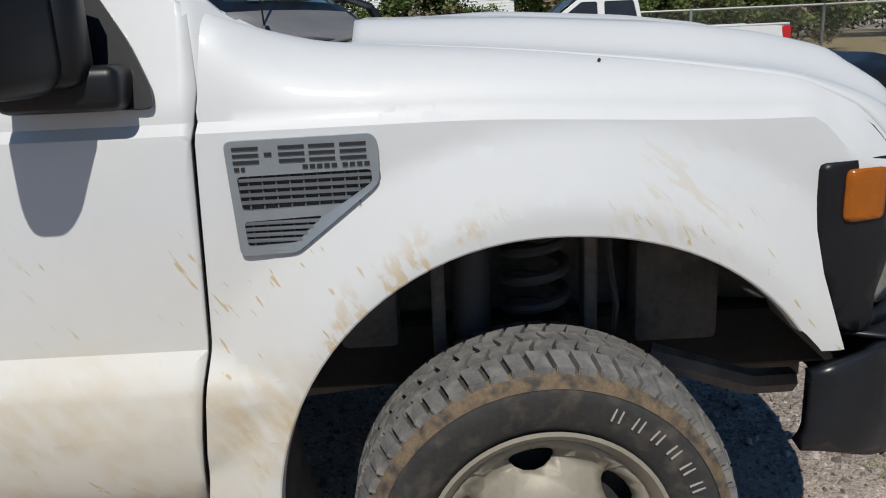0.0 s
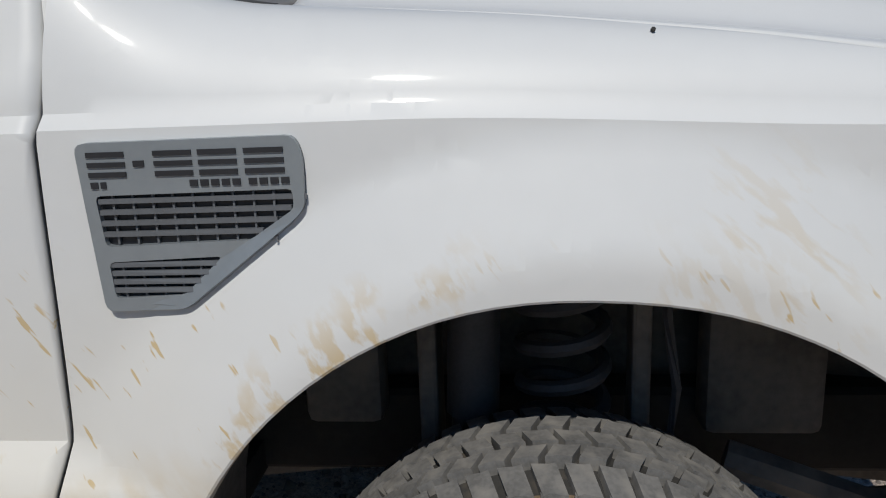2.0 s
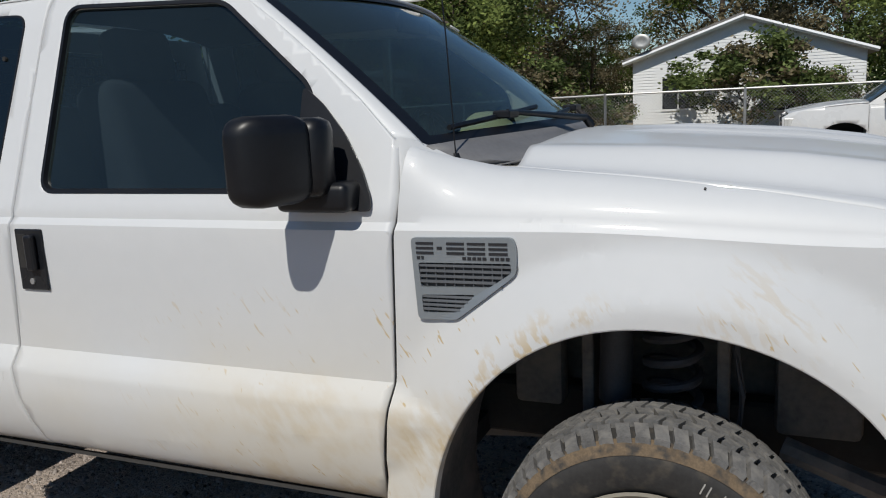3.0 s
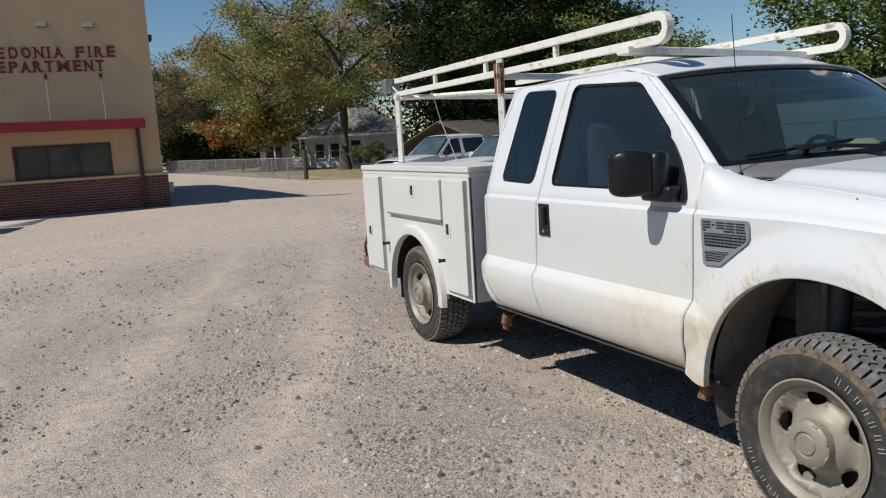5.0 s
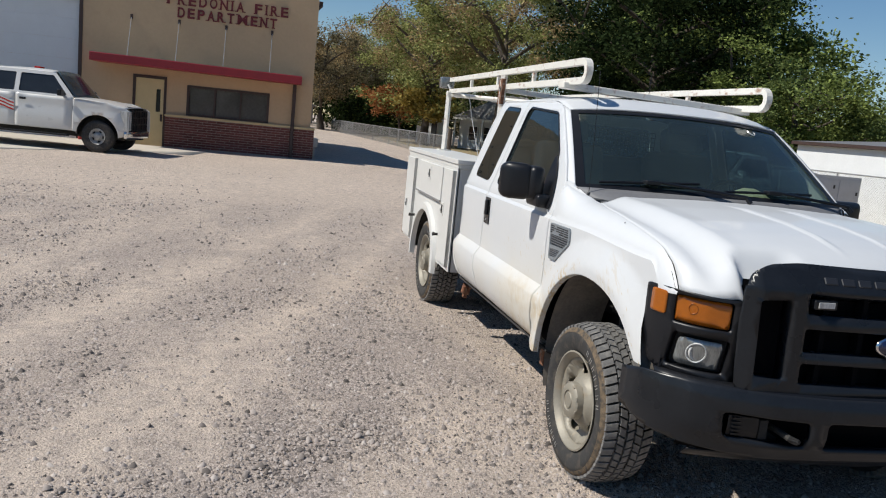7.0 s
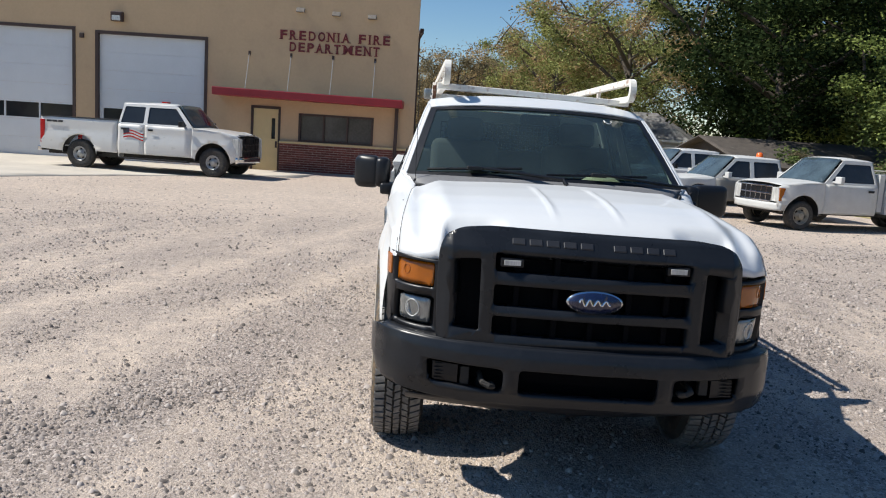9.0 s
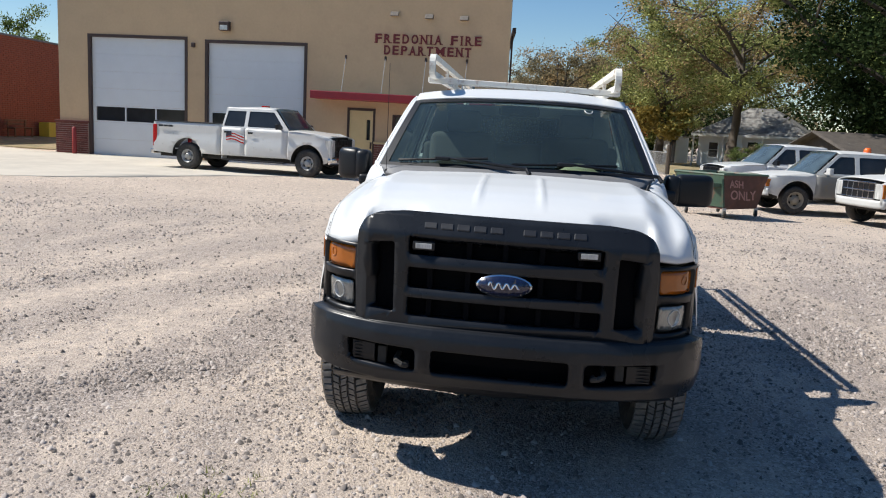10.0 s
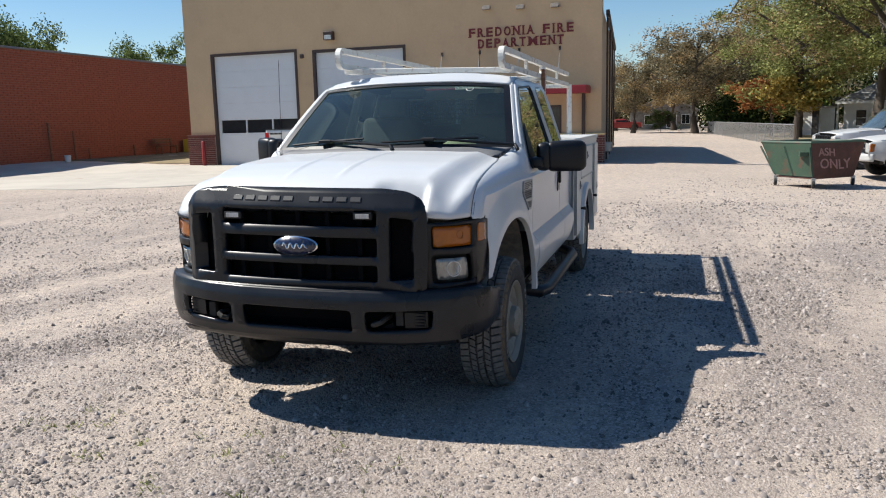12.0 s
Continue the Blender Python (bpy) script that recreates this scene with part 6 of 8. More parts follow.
# eave gutter, downspouts and red base stone on the north side
nd = (BACK1 - front(SY1)).normalized()
trim = thing("gutter", "dark brown gutter with downspouts along the station's eave", "gutter", kind="structure")
bm = bmesh.new()
a0 = front(SY1, -0.9) + Vector((0, 0.012, 0))
b0 = BACK1 + Vector((0, 0.012, 0))
for v in box(bm, 0, 1, 0, 0.13, -0.15, 0.03):
    v.co = a0.lerp(b0, v.co.x) + Vector((0, v.co.y, SIDE_H + v.co.z))
part("gutter_run", bm, BROWN_TRIM, trim)
for t in (0.06, 0.33, 0.66, 0.98):
    p = a0.lerp(b0, t)
    hb = boxes((p.x - 0.04, p.x + 0.04, p.y, p.y + 0.07, 0.0, SIDE_H - 0.1), bevel=0.01)
    part("downspout", hb, BROWN_TRIM, trim)

meter = thing("gas_meter", "small grey gas meter on a pipe by the station corner", "meter")
part("meter_body", boxes((-25.35, -25.05, -0.72, -0.45, 0.35, 0.70), bevel=0.03), STEEL, meter)
part("riser", tube(bmesh.new(), [(-25.2, -0.58, -0.1), (-25.2, -0.58, 0.35)], 0.03, 8), STEEL, meter)
part("regulator", tube(bmesh.new(), [(-25.5, -0.58, 0.55), (-25.35, -0.58, 0.55)], [0.10, 0.06], 12), STEEL, meter)

# overhead doors
for k, (a, b, h) in enumerate(BAYS):
    bay = thing("overhead_door", "closed white sectional overhead door with a row of windows", "garage door", group="bay doors")
    n = 7
    for i in range(n):
        z0, z1 = -0.06 + (h + 0.06) * i / n, -0.06 + (h + 0.06) * (i + 1) / n - 0.004
        hl = []
        if i == 2:
            hl = [rect(a + 0.12 + (b - a - 0.14) * j / 3 + 0.03, a + 0.12 + (b - a - 0.14) * (j + 1) / 3 - 0.02, z0 + 0.06, z1 - 0.05) for j in range(3)]
        bm = panel([(a + 0.02, z0), (b - 0.02, z0), (b - 0.02, z1), (a + 0.02, z1)], hl, fmap(-0.16), [], [])
        bmesh.ops.recalc_face_normals(bm, faces=bm.faces)
        sec = part("door_section", bm, DOOR_WHITE, bay, solid=0.05)
        for q in hl:
            bm = panel(q, [], fmap(-0.175), [], [])
            part("door_window", bm, WINDOW_DARK, sec, "dark door window", solid=0.01)
    bm = bmesh.new()
    for y0, y1, z0, z1 in ((a - 0.09, a + 0.02, -0.1, h + 0.09), (b - 0.02, b + 0.09, -0.1, h + 0.09), (a + 0.02, b - 0.02, h - 0.02, h + 0.09)):
        for v in box(bm, -0.20, 0.03, y0, y1, z0, z1):
            v.co = front(v.co.y, v.co.x, v.co.z)
    tagged(part("trim", bm, BROWN_TRIM), "dark brown steel bay frame", "trim", kind="structure")
    tagged(bay, kind="")
# person door
door1 = thing("door_1", "cream steel entry door with a narrow window, closed", "door", kind="structure")
bm = panel([(DOOR[0] + 0.06, -0.06), (DOOR[1] - 0.05, -0.06), (DOOR[1] - 0.05, DOOR[2] - 0.06), (DOOR[0] + 0.06, DOOR[2] - 0.06)], [rect(DOOR[1] - 0.30, DOOR[1] - 0.16, 1.10, 1.85)], fmap(-0.05), [], [])
bmesh.ops.recalc_face_normals(bm, faces=bm.faces)
part("door_leaf", bm, CREAM, door1, solid=0.05)
part("door_glass", panel(rect(DOOR[1] - 0.30, DOOR[1] - 0.16, 1.10, 1.85), [], fmap(-0.07), [], []), WINDOW_DARK, door1, solid=0.01)
bm = bmesh.new()
for y0, y1, z0, z1 in ((DOOR[0] - 0.03, DOOR[0] + 0.06, -0.1, DOOR[2] + 0.04), (DOOR[1] - 0.05, DOOR[1] + 0.03, -0.1, DOOR[2] + 0.04), (DOOR[0] + 0.06, DOOR[1] - 0.05, DOOR[2] - 0.06, DOOR[2] + 0.04)):
    for v in box(bm, -0.15, 0.03, y0, y1, z0, z1):
        v.co = front(v.co.y, v.co.x, v.co.z)
part("door_frame", bm, BROWN_TRIM, door1)
bm = bmesh.new()
for v in box(bm, -0.05, 0.03, DOOR[1] - 0.15, DOOR[1] - 0.08, 0.78, 1.02, 0.01, 1):
    v.co = front(v.co.y, v.co.x, v.co.z)
part("door_handle", bm, BROWN_TRIM, door1)
# window
win1 = thing("window_1", "wide three-pane dark office window", "window", kind="structure")
bm = bmesh.new()
w0, w1, wz0, wz1 = WINDOW
for y0, y1, z0, z1 in ((w0 - 0.03, w0 + 0.05, wz0 - 0.03, wz1 + 0.04), (w1 - 0.05, w1 + 0.03, wz0 - 0.03, wz1 + 0.04), (w0 + 0.05, w1 - 0.05, wz1 - 0.04, wz1 + 0.04), (w0 + 0.05, w1 - 0.05, wz0 - 0.03, wz0 + 0.04),
                       (w0 + 0.86, w0 + 0.92, wz0 + 0.04, wz1 - 0.04), (w0 + 1.72, w0 + 1.78, wz0 + 0.04, wz1 - 0.04)):
    for v in box(bm, -0.14, 0.025, y0, y1, z0, z1):
        v.co = front(v.co.y, v.co.x, v.co.z)
part("window_frame", bm, BROWN_TRIM, win1)
for a, b in ((w0 + 0.05, w0 + 0.86), (w0 + 0.92, w0 + 1.72), (w0 + 1.78, w1 - 0.05)):
    part("pane", panel(rect(a, b, wz0 + 0.04, wz1 - 0.04), [], fmap(-0.10), [], []), WINDOW_GREY, win1, solid=0.01)
# wainscot of brick, with a projecting cap
wains = thing("brick_wainscot", "dark brown brick wainscot with a pale cap", "brickwork", kind="structure")
SPANS = [(SY0 - 0.14, BAYS[0][0] - 0.095, 1.20), (DOOR[1] + 0.035, SY1 + 0.14, 0.98)]
for a, b, h in SPANS:
    bm = bmesh.new()
    for v in box(bm, 0.0, 0.075, a, b, -0.12, h):
        v.co = front(v.co.y, v.co.x, v.co.z)
    part("mortar", bm, MORTAR, wains)
    bm = bmesh.new()
    for v in box(bm, 0.0, 0.13, a - 0.02, b + 0.02, h, h + 0.07, 0.008, 1):
        v.co = front(v.co.y, v.co.x, v.co.z)
    part("cap", bm, CREAM if h < 1 else BRICK_DARK, wains)
# awning with rods
awn = thing("awning", "red flat canopy hung on four thin rods", "awning", kind="")
bm = bmesh.new()
for v in box(bm, 0.004, 0.95, -7.88, -1.17, 2.55, 2.82, 0.012, 1):
    v.co = front(v.co.y, v.co.x, v.co.z - 0.0115 * (v.co.y + 7.88))
part("canopy", bm, RED_TRIM, awn, "faded red canopy fascia")
# unseen grey sheet, added so the red canopy casts no glow on the wall
bm = bmesh.new()
for v in box(bm, 0.004, 0.93, -7.86, -1.19, 2.824, 2.832):
    v.co = front(v.co.y, v.co.x, v.co.z - 0.0115 * (v.co.y + 7.88))
part("canopy_top", bm, SHINGLE, awn, "unseen grey canopy top added to stop red bounce light")
for y in (-6.83, -5.32, -3.80, -2.28):
    hb = tube(bmesh.new(), [front(y, 0.03, 4.12), front(y + 0.02, 0.62, 2.76)], 0.012, 6)
    part("rod", hb, STEEL, awn)
    hb = bmesh.new()
    for v in box(hb, 0.0, 0.05, y - 0.04, y + 0.04, 4.05, 4.20, 0.01, 1):
        v.co = front(v.co.y, v.co.x, v.co.z)
    part("rod_anchor", hb, BROWN_TRIM, awn)
hb = bmesh.new()
for v in box(hb, 0.08, 0.18, -1.46, -1.34, -0.1, 2.52, 0.01, 1):
    v.co = front(v.co.y, v.co.x, v.co.z)
tagged(part("downspout", hb, BROWN_TRIM), "dark brown downspout under the canopy", "downspout", kind="structure")
# letters
sign = thing("wall_sign", "dark red raised letters on the tan wall", "sign")
for line, y0, y1, z0, size in (("FREDONIA FIRE", -5.78, -1.74, 4.68, 0.36), ("DEPARTMENT", -5.43, -2.10, 4.27, 0.36)):
    n = len(line)
    adv = {"I": 0.55, " ": 0.75, "M": 1.4}
    total = sum(adv.get(c, 1.0) for c in line)
    y = y0
    for c in line:
        w = (y1 - y0) * adv.get(c, 1.0) / total
        if c != " ":
            me = text_mesh(c, size, 0.018, 0.009)
            xs = [v.co.x for v in me.vertices]
            ys = [v.co.y for v in me.vertices]
            sx = (w * 0.72) / (max(xs) - min(xs)) if c != "I" else (w * 0.30) / (max(xs) - min(xs))
            for v in me.vertices:
                v.co = front(y + w * (0.14 if c != "I" else 0.35) + (v.co.x - min(xs)) * sx, 0.03 + v.co.z, z0 + (v.co.y - min(ys)) * 0.33 / (max(ys) - min(ys)))
            bm = bmesh.new()
            bm.from_mesh(me)
            # slab serifs at foot and head
            for zz in (z0, z0 + 0.302):
                if c in "FRNIATPM" and not (c in "A" and zz > z0) and not (c == "T" and zz > z0):
                    spots_ = {"N": (0.14, 0.86), "M": (0.14, 0.86), "A": (0.14, 0.86), "R": (0.2, 0.86), "I": (0.5,), "F": (0.22,), "P": (0.22,), "T": (0.5,)}[c]
                    if zz > z0:
                        spots_ = [q for q in spots_ if c in "NMI"]
                    for q in spots_:
                        for v in box(bm, 0.012, 0.048, y + w * q - 0.055, y + w * q + 0.055, zz, zz + 0.028):
                            v.co = front(v.co.y, v.co.x, v.co.z)
            bpy.data.meshes.remove(me)
            part("letter", bm, LETTER_RED, sign)
        y += w
# small wall fixtures
for y, z in ((-5.03, 5.72), (-3.74, 5.66), (-2.46, 5.63)):
    v1 = thing("wall_vent", "small brown wall vent hood above the sign", "vent", group="vents over the sign")
    bm = bmesh.new()
    for v in box(bm, 0.0, 0.16, y - 0.15, y + 0.15, z - 0.07, z + 0.09, 0.02, 2):
        v.co = front(v.co.y, v.co.x * (1 - 0.6 * (v.co.z - z + 0.07) / 0.16), v.co.z)
    part("hood", bm, LINER, v1)
lampw = thing("wall_light", "bronze wall-pack light above the bays", "lamp")
bm = bmesh.new()
for v in box(bm, 0.0, 0.22, -11.80, -11.38, 4.93, 5.27, 0.03, 2):
    v.co = front(v.co.y, v.co.x, v.co.z)
part("housing", bm, BROWN_TRIM, lampw)
bm = bmesh.new()
for v in box(bm, 0.20, 0.235, -11.74, -11.44, 4.95, 5.12, 0.01, 1):
    v.co = front(v.co.y, v.co.x, v.co.z)
part("lens", bm, LAMP_CLEAR, lampw)
bell = thing("alarm_bell", "small brown alarm horn between the bays", "alarm")
bm = bmesh.new()
for v in box(bm, 0.0, 0.10, -12.98, -12.82, 4.28, 4.46, 0.03, 2):
    v.co = front(v.co.y, v.co.x, v.co.z)
part("horn", bm, BROWN_TRIM, bell)
# red bollards at the bays
for y in (-17.72, -13.0, -8.2):
    bl = thing("bollard", "red painted steel bollard beside a bay", "bollard", group="bay bollards")
    bm = bmesh.new()
    p = front(y, 0.42)
    tube(bm, [(p.x, p.y, -0.1), (p.x, p.y, 0.98), (p.x, p.y, 1.02)], [0.085, 0.085, 0.05], 14)
    part("post", bm, POST_RED, bl, smooth=50)

# --- long red brick building to the south ---
RBY, RBH = -27.2, 5.35
bm = bmesh.new()
box(bm, -75, -6, RBY - 8, RBY, -0.2, RBH)
rb = part("brick_building_wall", bm, MORTAR_RED)
rb.name = "wall_brick_building"
tagged(rb, "long windowless red brick wall", "wall", kind="structure")
bm = bmesh.new()
box(bm, -75.1, -5.9, RBY - 8.1, RBY + 0.06, RBH, RBH + 0.10, 0.01, 1)
tagged(part("trim", bm, COWL_GREY), "thin metal coping on the brick wall", "coping", kind="structure")
for x, h in ((-28.0, 1.6), (-29.0, 0.7), (-32.5, 0.75), (-26.4, 2.0)):
    bm = bmesh.new()
    tube(bm, [(x, RBY + 0.25, -0.1), (x + 0.05, RBY + 0.24, h)], 0.05, 8)
    tagged(part("pipe_post", bm, RUST), "rusty pipe post by the brick wall", "post")
bm = bmesh.new()
tube(bm, [(-25.6, RBY + 1.9, 0.15), (-25.6, RBY + 1.9, 0.48)], [0.13, 0.15], 14)
tagged(part("bucket", bm, WHITE), "white plastic bucket lying on the ground", "bucket")
bench = thing("bench", "weathered brown wooden bench by the brick wall", "bench")
for dx in (0.0, 0.16, 0.32):
    part("seat_slat", boxes((-35.6, -33.8, RBY + 0.5 + dx, RBY + 0.62 + dx, 0.62, 0.66)), RUST, bench)
for dz in (0.78, 0.94):
    part("back_slat", boxes((-35.6, -33.8, RBY + 0.42, RBY + 0.46, dz, dz + 0.11)), RUST, bench)
for x in (-35.4, -34.0):
    part("leg", boxes((x - 0.035, x + 0.035, RBY + 0.46, RBY + 0.52, 0.1, 1.0), (x - 0.035, x + 0.035, RBY + 0.86, RBY + 0.92, 0.1, 0.62), (x - 0.03, x + 0.03, RBY + 0.52, RBY + 0.86, 0.56, 0.62)), RUST, bench)
ych = thing("yellow_cabinet", "low yellow metal cabinet at the station corner", "cabinet")
part("body", boxes((-38.0, -36.9, RBY + 0.3, RBY + 0.9, 0.12, 0.95), bevel=0.02), YELLOW, ych)
rsign = thing("red_awning", "small red awning over a door in the brick wall", "awning")
part("canopy", boxes((-43.5, -40.8, RBY, RBY + 1.0, 2.35, 2.75), bevel=0.02), RED_TRIM, rsign)

# --- houses ---
def gable_house(name, label, m, w, d, eave, apex, siding=True, roof_mat=None, over=0.35, windows=(), wall_mat=None):
    """Gable ends face -y and +y in its own frame; width along x."""
    h = thing(name, label, "house", m)
    bm = bmesh.new()
    pts = [(-w / 2, -0.2), (w / 2, -0.2), (w / 2, eave), (0, apex), (-w / 2, eave)]
    lo = [bm.verts.new((x, 0, z)) for x, z in pts]
    hi = [bm.verts.new((x, d, z)) for x, z in pts]
    bm.faces.new(lo), bm.faces.new(hi[::-1])
    for i in range(5):
        bm.faces.new((lo[i], hi[i], hi[(i + 1) % 5], lo[(i + 1) % 5]))
    bmesh.ops.recalc_face_normals(bm, faces=bm.faces)
    wl = part("wall", bm, wall_mat or SIDING, h)
    if siding:
        bm = bmesh.new()
        z = 0.0
        while z < apex - 0.15:
            half = w / 2 if z < eave else (w / 2) * (apex - z - 0.1) / (apex - eave)
            vs = [bm.verts.new(c) for c in ((-half, -0.004, z + 0.115), (half, -0.004, z + 0.115), (half, -0.022, z), (-half, -0.022, z), (-half, -0.002, z), (half, -0.002, z))]
            bm.faces.new(vs[0:4]), bm.faces.new((vs[3], vs[2], vs[5], vs[4]))
            for xs in (-1, 1):
                if z < eave:
                    vs = [bm.verts.new((xs * (w / 2 + o), y, zz)) for o, y, zz in ((0.004, 0, z + 0.115), (0.004, d, z + 0.115), (0.022, d, z), (0.022, 0, z))]
                    bm.faces.new(vs)
            z += 0.115
        bmesh.ops.recalc_face_normals(bm, faces=bm.faces)
        part("siding", bm, SIDING, wl, "white lap siding boards")
    for s in (-1, 1):
        bm = bmesh.new()
        k = (apex - eave) / (w / 2)
        vs = [bm.verts.new(c) for c in ((0, -over, apex + 0.03), (0, d + over, apex + 0.03), (s * (w / 2 + over), d + over, eave - k * over + 0.03), (s * (w / 2 + over), -over, eave - k * over + 0.03))]
        bm.faces.new(vs)
        bmesh.ops.recalc_face_normals(bm, faces=bm.faces)
        part("roof", bm, roof_mat or SHINGLE, h, solid=0.12, offset=1)
        bm = bmesh.new()
        tube(bm, [(0, -over - 0.01, apex - 0.02), (s * (w / 2 + over), -over - 0.01, eave - k * over - 0.02)], 0.085, 4)
        part("bargeboard", bm, wall_mat or SIDING, h)
    for x0, x1, z0, z1 in windows:
        wd = part("window", boxes((x0, x1, -0.05, -0.01, z0, z1)), WINDOW_DARK, h)
        bm = bmesh.new()
        for q in ((x0 - 0.08, x0, -0.06, -0.01, z0 - 0.08, z1 + 0.08), (x1, x1 + 0.08, -0.06, -0.01, z0 - 0.08, z1 + 0.08), (x0, x1, -0.06, -0.01, z1, z1 + 0.08), (x0, x1, -0.06, -0.01, z0 - 0.08, z0), ((x0 + x1) / 2 - 0.02, (x0 + x1) / 2 + 0.02, -0.06, -0.01, z0, z1)):
            box(bm, *q)
        part("frame", bm, SIDING, wd)
    return h


hN = gable_house("white_house", "white sided house with a shallow gable behind the fence", pose(-0.45, 30.0, 0), 8.3, 12, 2.85, 4.25, windows=((-3.0, -1.8, 0.9, 2.1), (0.6, 2.4, 0.7, 2.1)))
bm = bmesh.new()
lathe(bm, [(0.0, 0.06), (0.2, 0.04), (0.36, 0.0)], 20)
for v in bm.verts:
    v.co = Vector((-4.2 + v.co.x, 29.4 + v.co.y, 3.55 + v.co.z * 0.8))
dish_ = thing("satellite_dish", "grey satellite dish on the house roof", "dish")
part("reflector", bm, STEEL, dish_, smooth=True, solid=0.01)
part("mast", tube(bmesh.new(), [(-4.2, 29.5, 3.55), (-4.0, 29.7, 2.9)], 0.02, 6), STEEL, dish_)


def hip_house(name, label, m, length, depth, eave, apex, hip, over, windows, posts, wing):
    """A low house under a hipped roof; its long front faces -y in its own frame, from x = 0 to its length."""
    h = thing(name, label, "house", m)
    wl = part("wall", boxes((0, length, 0, depth, -0.2, eave)), SIDING, h)
    ridge = [(hip, depth / 2, apex), (length - hip, depth / 2, apex)]
    cs = [(-over, -over, eave), (length + over, -over, eave), (length + over, depth + over, eave), (-over, depth + over, eave)]
    for quad in ((cs[0], cs[1], ridge[1], ridge[0]), (cs[1], cs[2], ridge[1]), (cs[2], cs[3], ridge[0], ridge[1]), (cs[3], cs[0], ridge[0])):
        bm = bmesh.new()
        bm.faces.new([bm.verts.new(c) for c in quad])
        bmesh.ops.subdivide_edges(bm, edges=bm.edges, cuts=5, use_grid_fill=True)
        for v in bm.verts:
            v.co.z += 0.05 * noise.noise(v.co * 0.6) * smooth01(0, 0.6, v.co.z - eave)
        part("roof", bm, OLD_ROOF, h, solid=0.10, offset=0)
    part("eave_board", boxes((-over, length + over, -over - 0.03, -over, eave - 0.16, eave + 0.03)), SIDING, h)
    for x0, x1, z0, z1 in windows:
        wd = part("window", boxes((x0, x1, -0.05, -0.01, z0, z1)), WINDOW_DARK, wl)
        bm = bmesh.new()
        for q in ((x0 - 0.09, x0, z0 - 0.09, z1 + 0.09), (x1, x1 + 0.09, z0 - 0.09, z1 + 0.09), (x0, x1, z1, z1 + 0.09), (x0, x1, z0 - 0.09, z0), (x0, x1, (z0 + z1) / 2 - 0.02, (z0 + z1) / 2 + 0.02)):
            box(bm, q[0], q[1], -0.07, -0.01, q[2], q[3])
        part("window_frame", bm, SIDING, wl)
    for x in posts:
        part("porch_post", boxes((x - 0.06, x + 0.06, -over + 0.02, -over + 0.14, -0.1, eave - 0.02), bevel=0.01), SIDING, h)
    x0, x1, y0, y1, top = wing
    side_wing = part("side_wing", boxes((x0, x1, y0, y1, -0.2, top)), SIDING, h, "low white side room")
    part("wing_roof", boxes((x0 - 0.25, -over + 0.1, y0 - 0.25, y1, top, top + 0.10)), OLD_ROOF, h)
    part("wing_door", boxes((x1 - 0.62, x1 - 0.08, y0 - 0.04, y0 - 0.005, -0.1, top - 0.2)), WINDOW_DARK, h)
    return h


hW = hip_house("old_house", "old white house with a sagging grey hipped roof under trees", pose(-62.2, 14.1, -0.1, 0, 0, 62), 8.0, 6.6, 2.5, 4.75, 3.0, 0.5,
               ((0.9, 1.6, 0.7, 1.85), (2.2, 2.9, 0.7, 1.85), (3.9, 4.7, 0.1, 2.0), (5.6, 6.3, 0.7, 1.85)), (-0.3, 2.1, 3.5, 5.1), (-4.6, -2.6, 2.6, 6.0, 2.15))
hF = gable_house("far_house", "small white house at the end of the lane", pose(-110, 0.2, 0, 0, 0, 95), 9, 8, 2.6, 4.6, siding=False, wall_mat=OLD_ROOF, windows=((-2.6, -1.4, 0.7, 1.9), (0.4, 1.6, 0.2, 2.0), (2.4, 3.4, 0.7, 1.9)))
# low weathered shed and white shed
shed = gable_house("collapsed_shed", "low weathered shed with a dark sagging roof", pose(-33.2, 13.4, -0.1, 0, 0, 8), 8.0, 15, 1.35, 2.5, siding=False, roof_mat=SHED_ROOF, over=0.4, wall_mat=SHED_ROOF)
wshed = thing("white_shed", "plain white metal shed with a low roof", "shed")
part("wall", boxes((-22.7, -10.4, 17.4, 23.0, -0.3, 2.24)), SIDING, wshed)
bm = bmesh.new()
box(bm, -22.85, -10.2, 17.2, 23.4, 2.24, 2.36, 0.01, 1)
part("fascia", bm, BROWN_TRIM, wshed, "dark roof edge")
bm = bmesh.new()
vs = [bm.verts.new(c) for c in ((-22.85, 17.2, 2.364), (-10.2, 17.2, 2.364), (-10.2, 23.4, 2.364), (-22.85, 23.4, 2.364), (-21.4, 20.3, 2.66), (-10.4, 20.3, 2.66))]
for q in ((0, 1, 5, 4), (1, 2, 5), (2, 3, 4, 5), (3, 0, 4), (3, 2, 1, 0)):
    bm.faces.new([vs[k] for k in q])
part("roof", bm, COWL_GREY, wshed, "pale grey roofing")

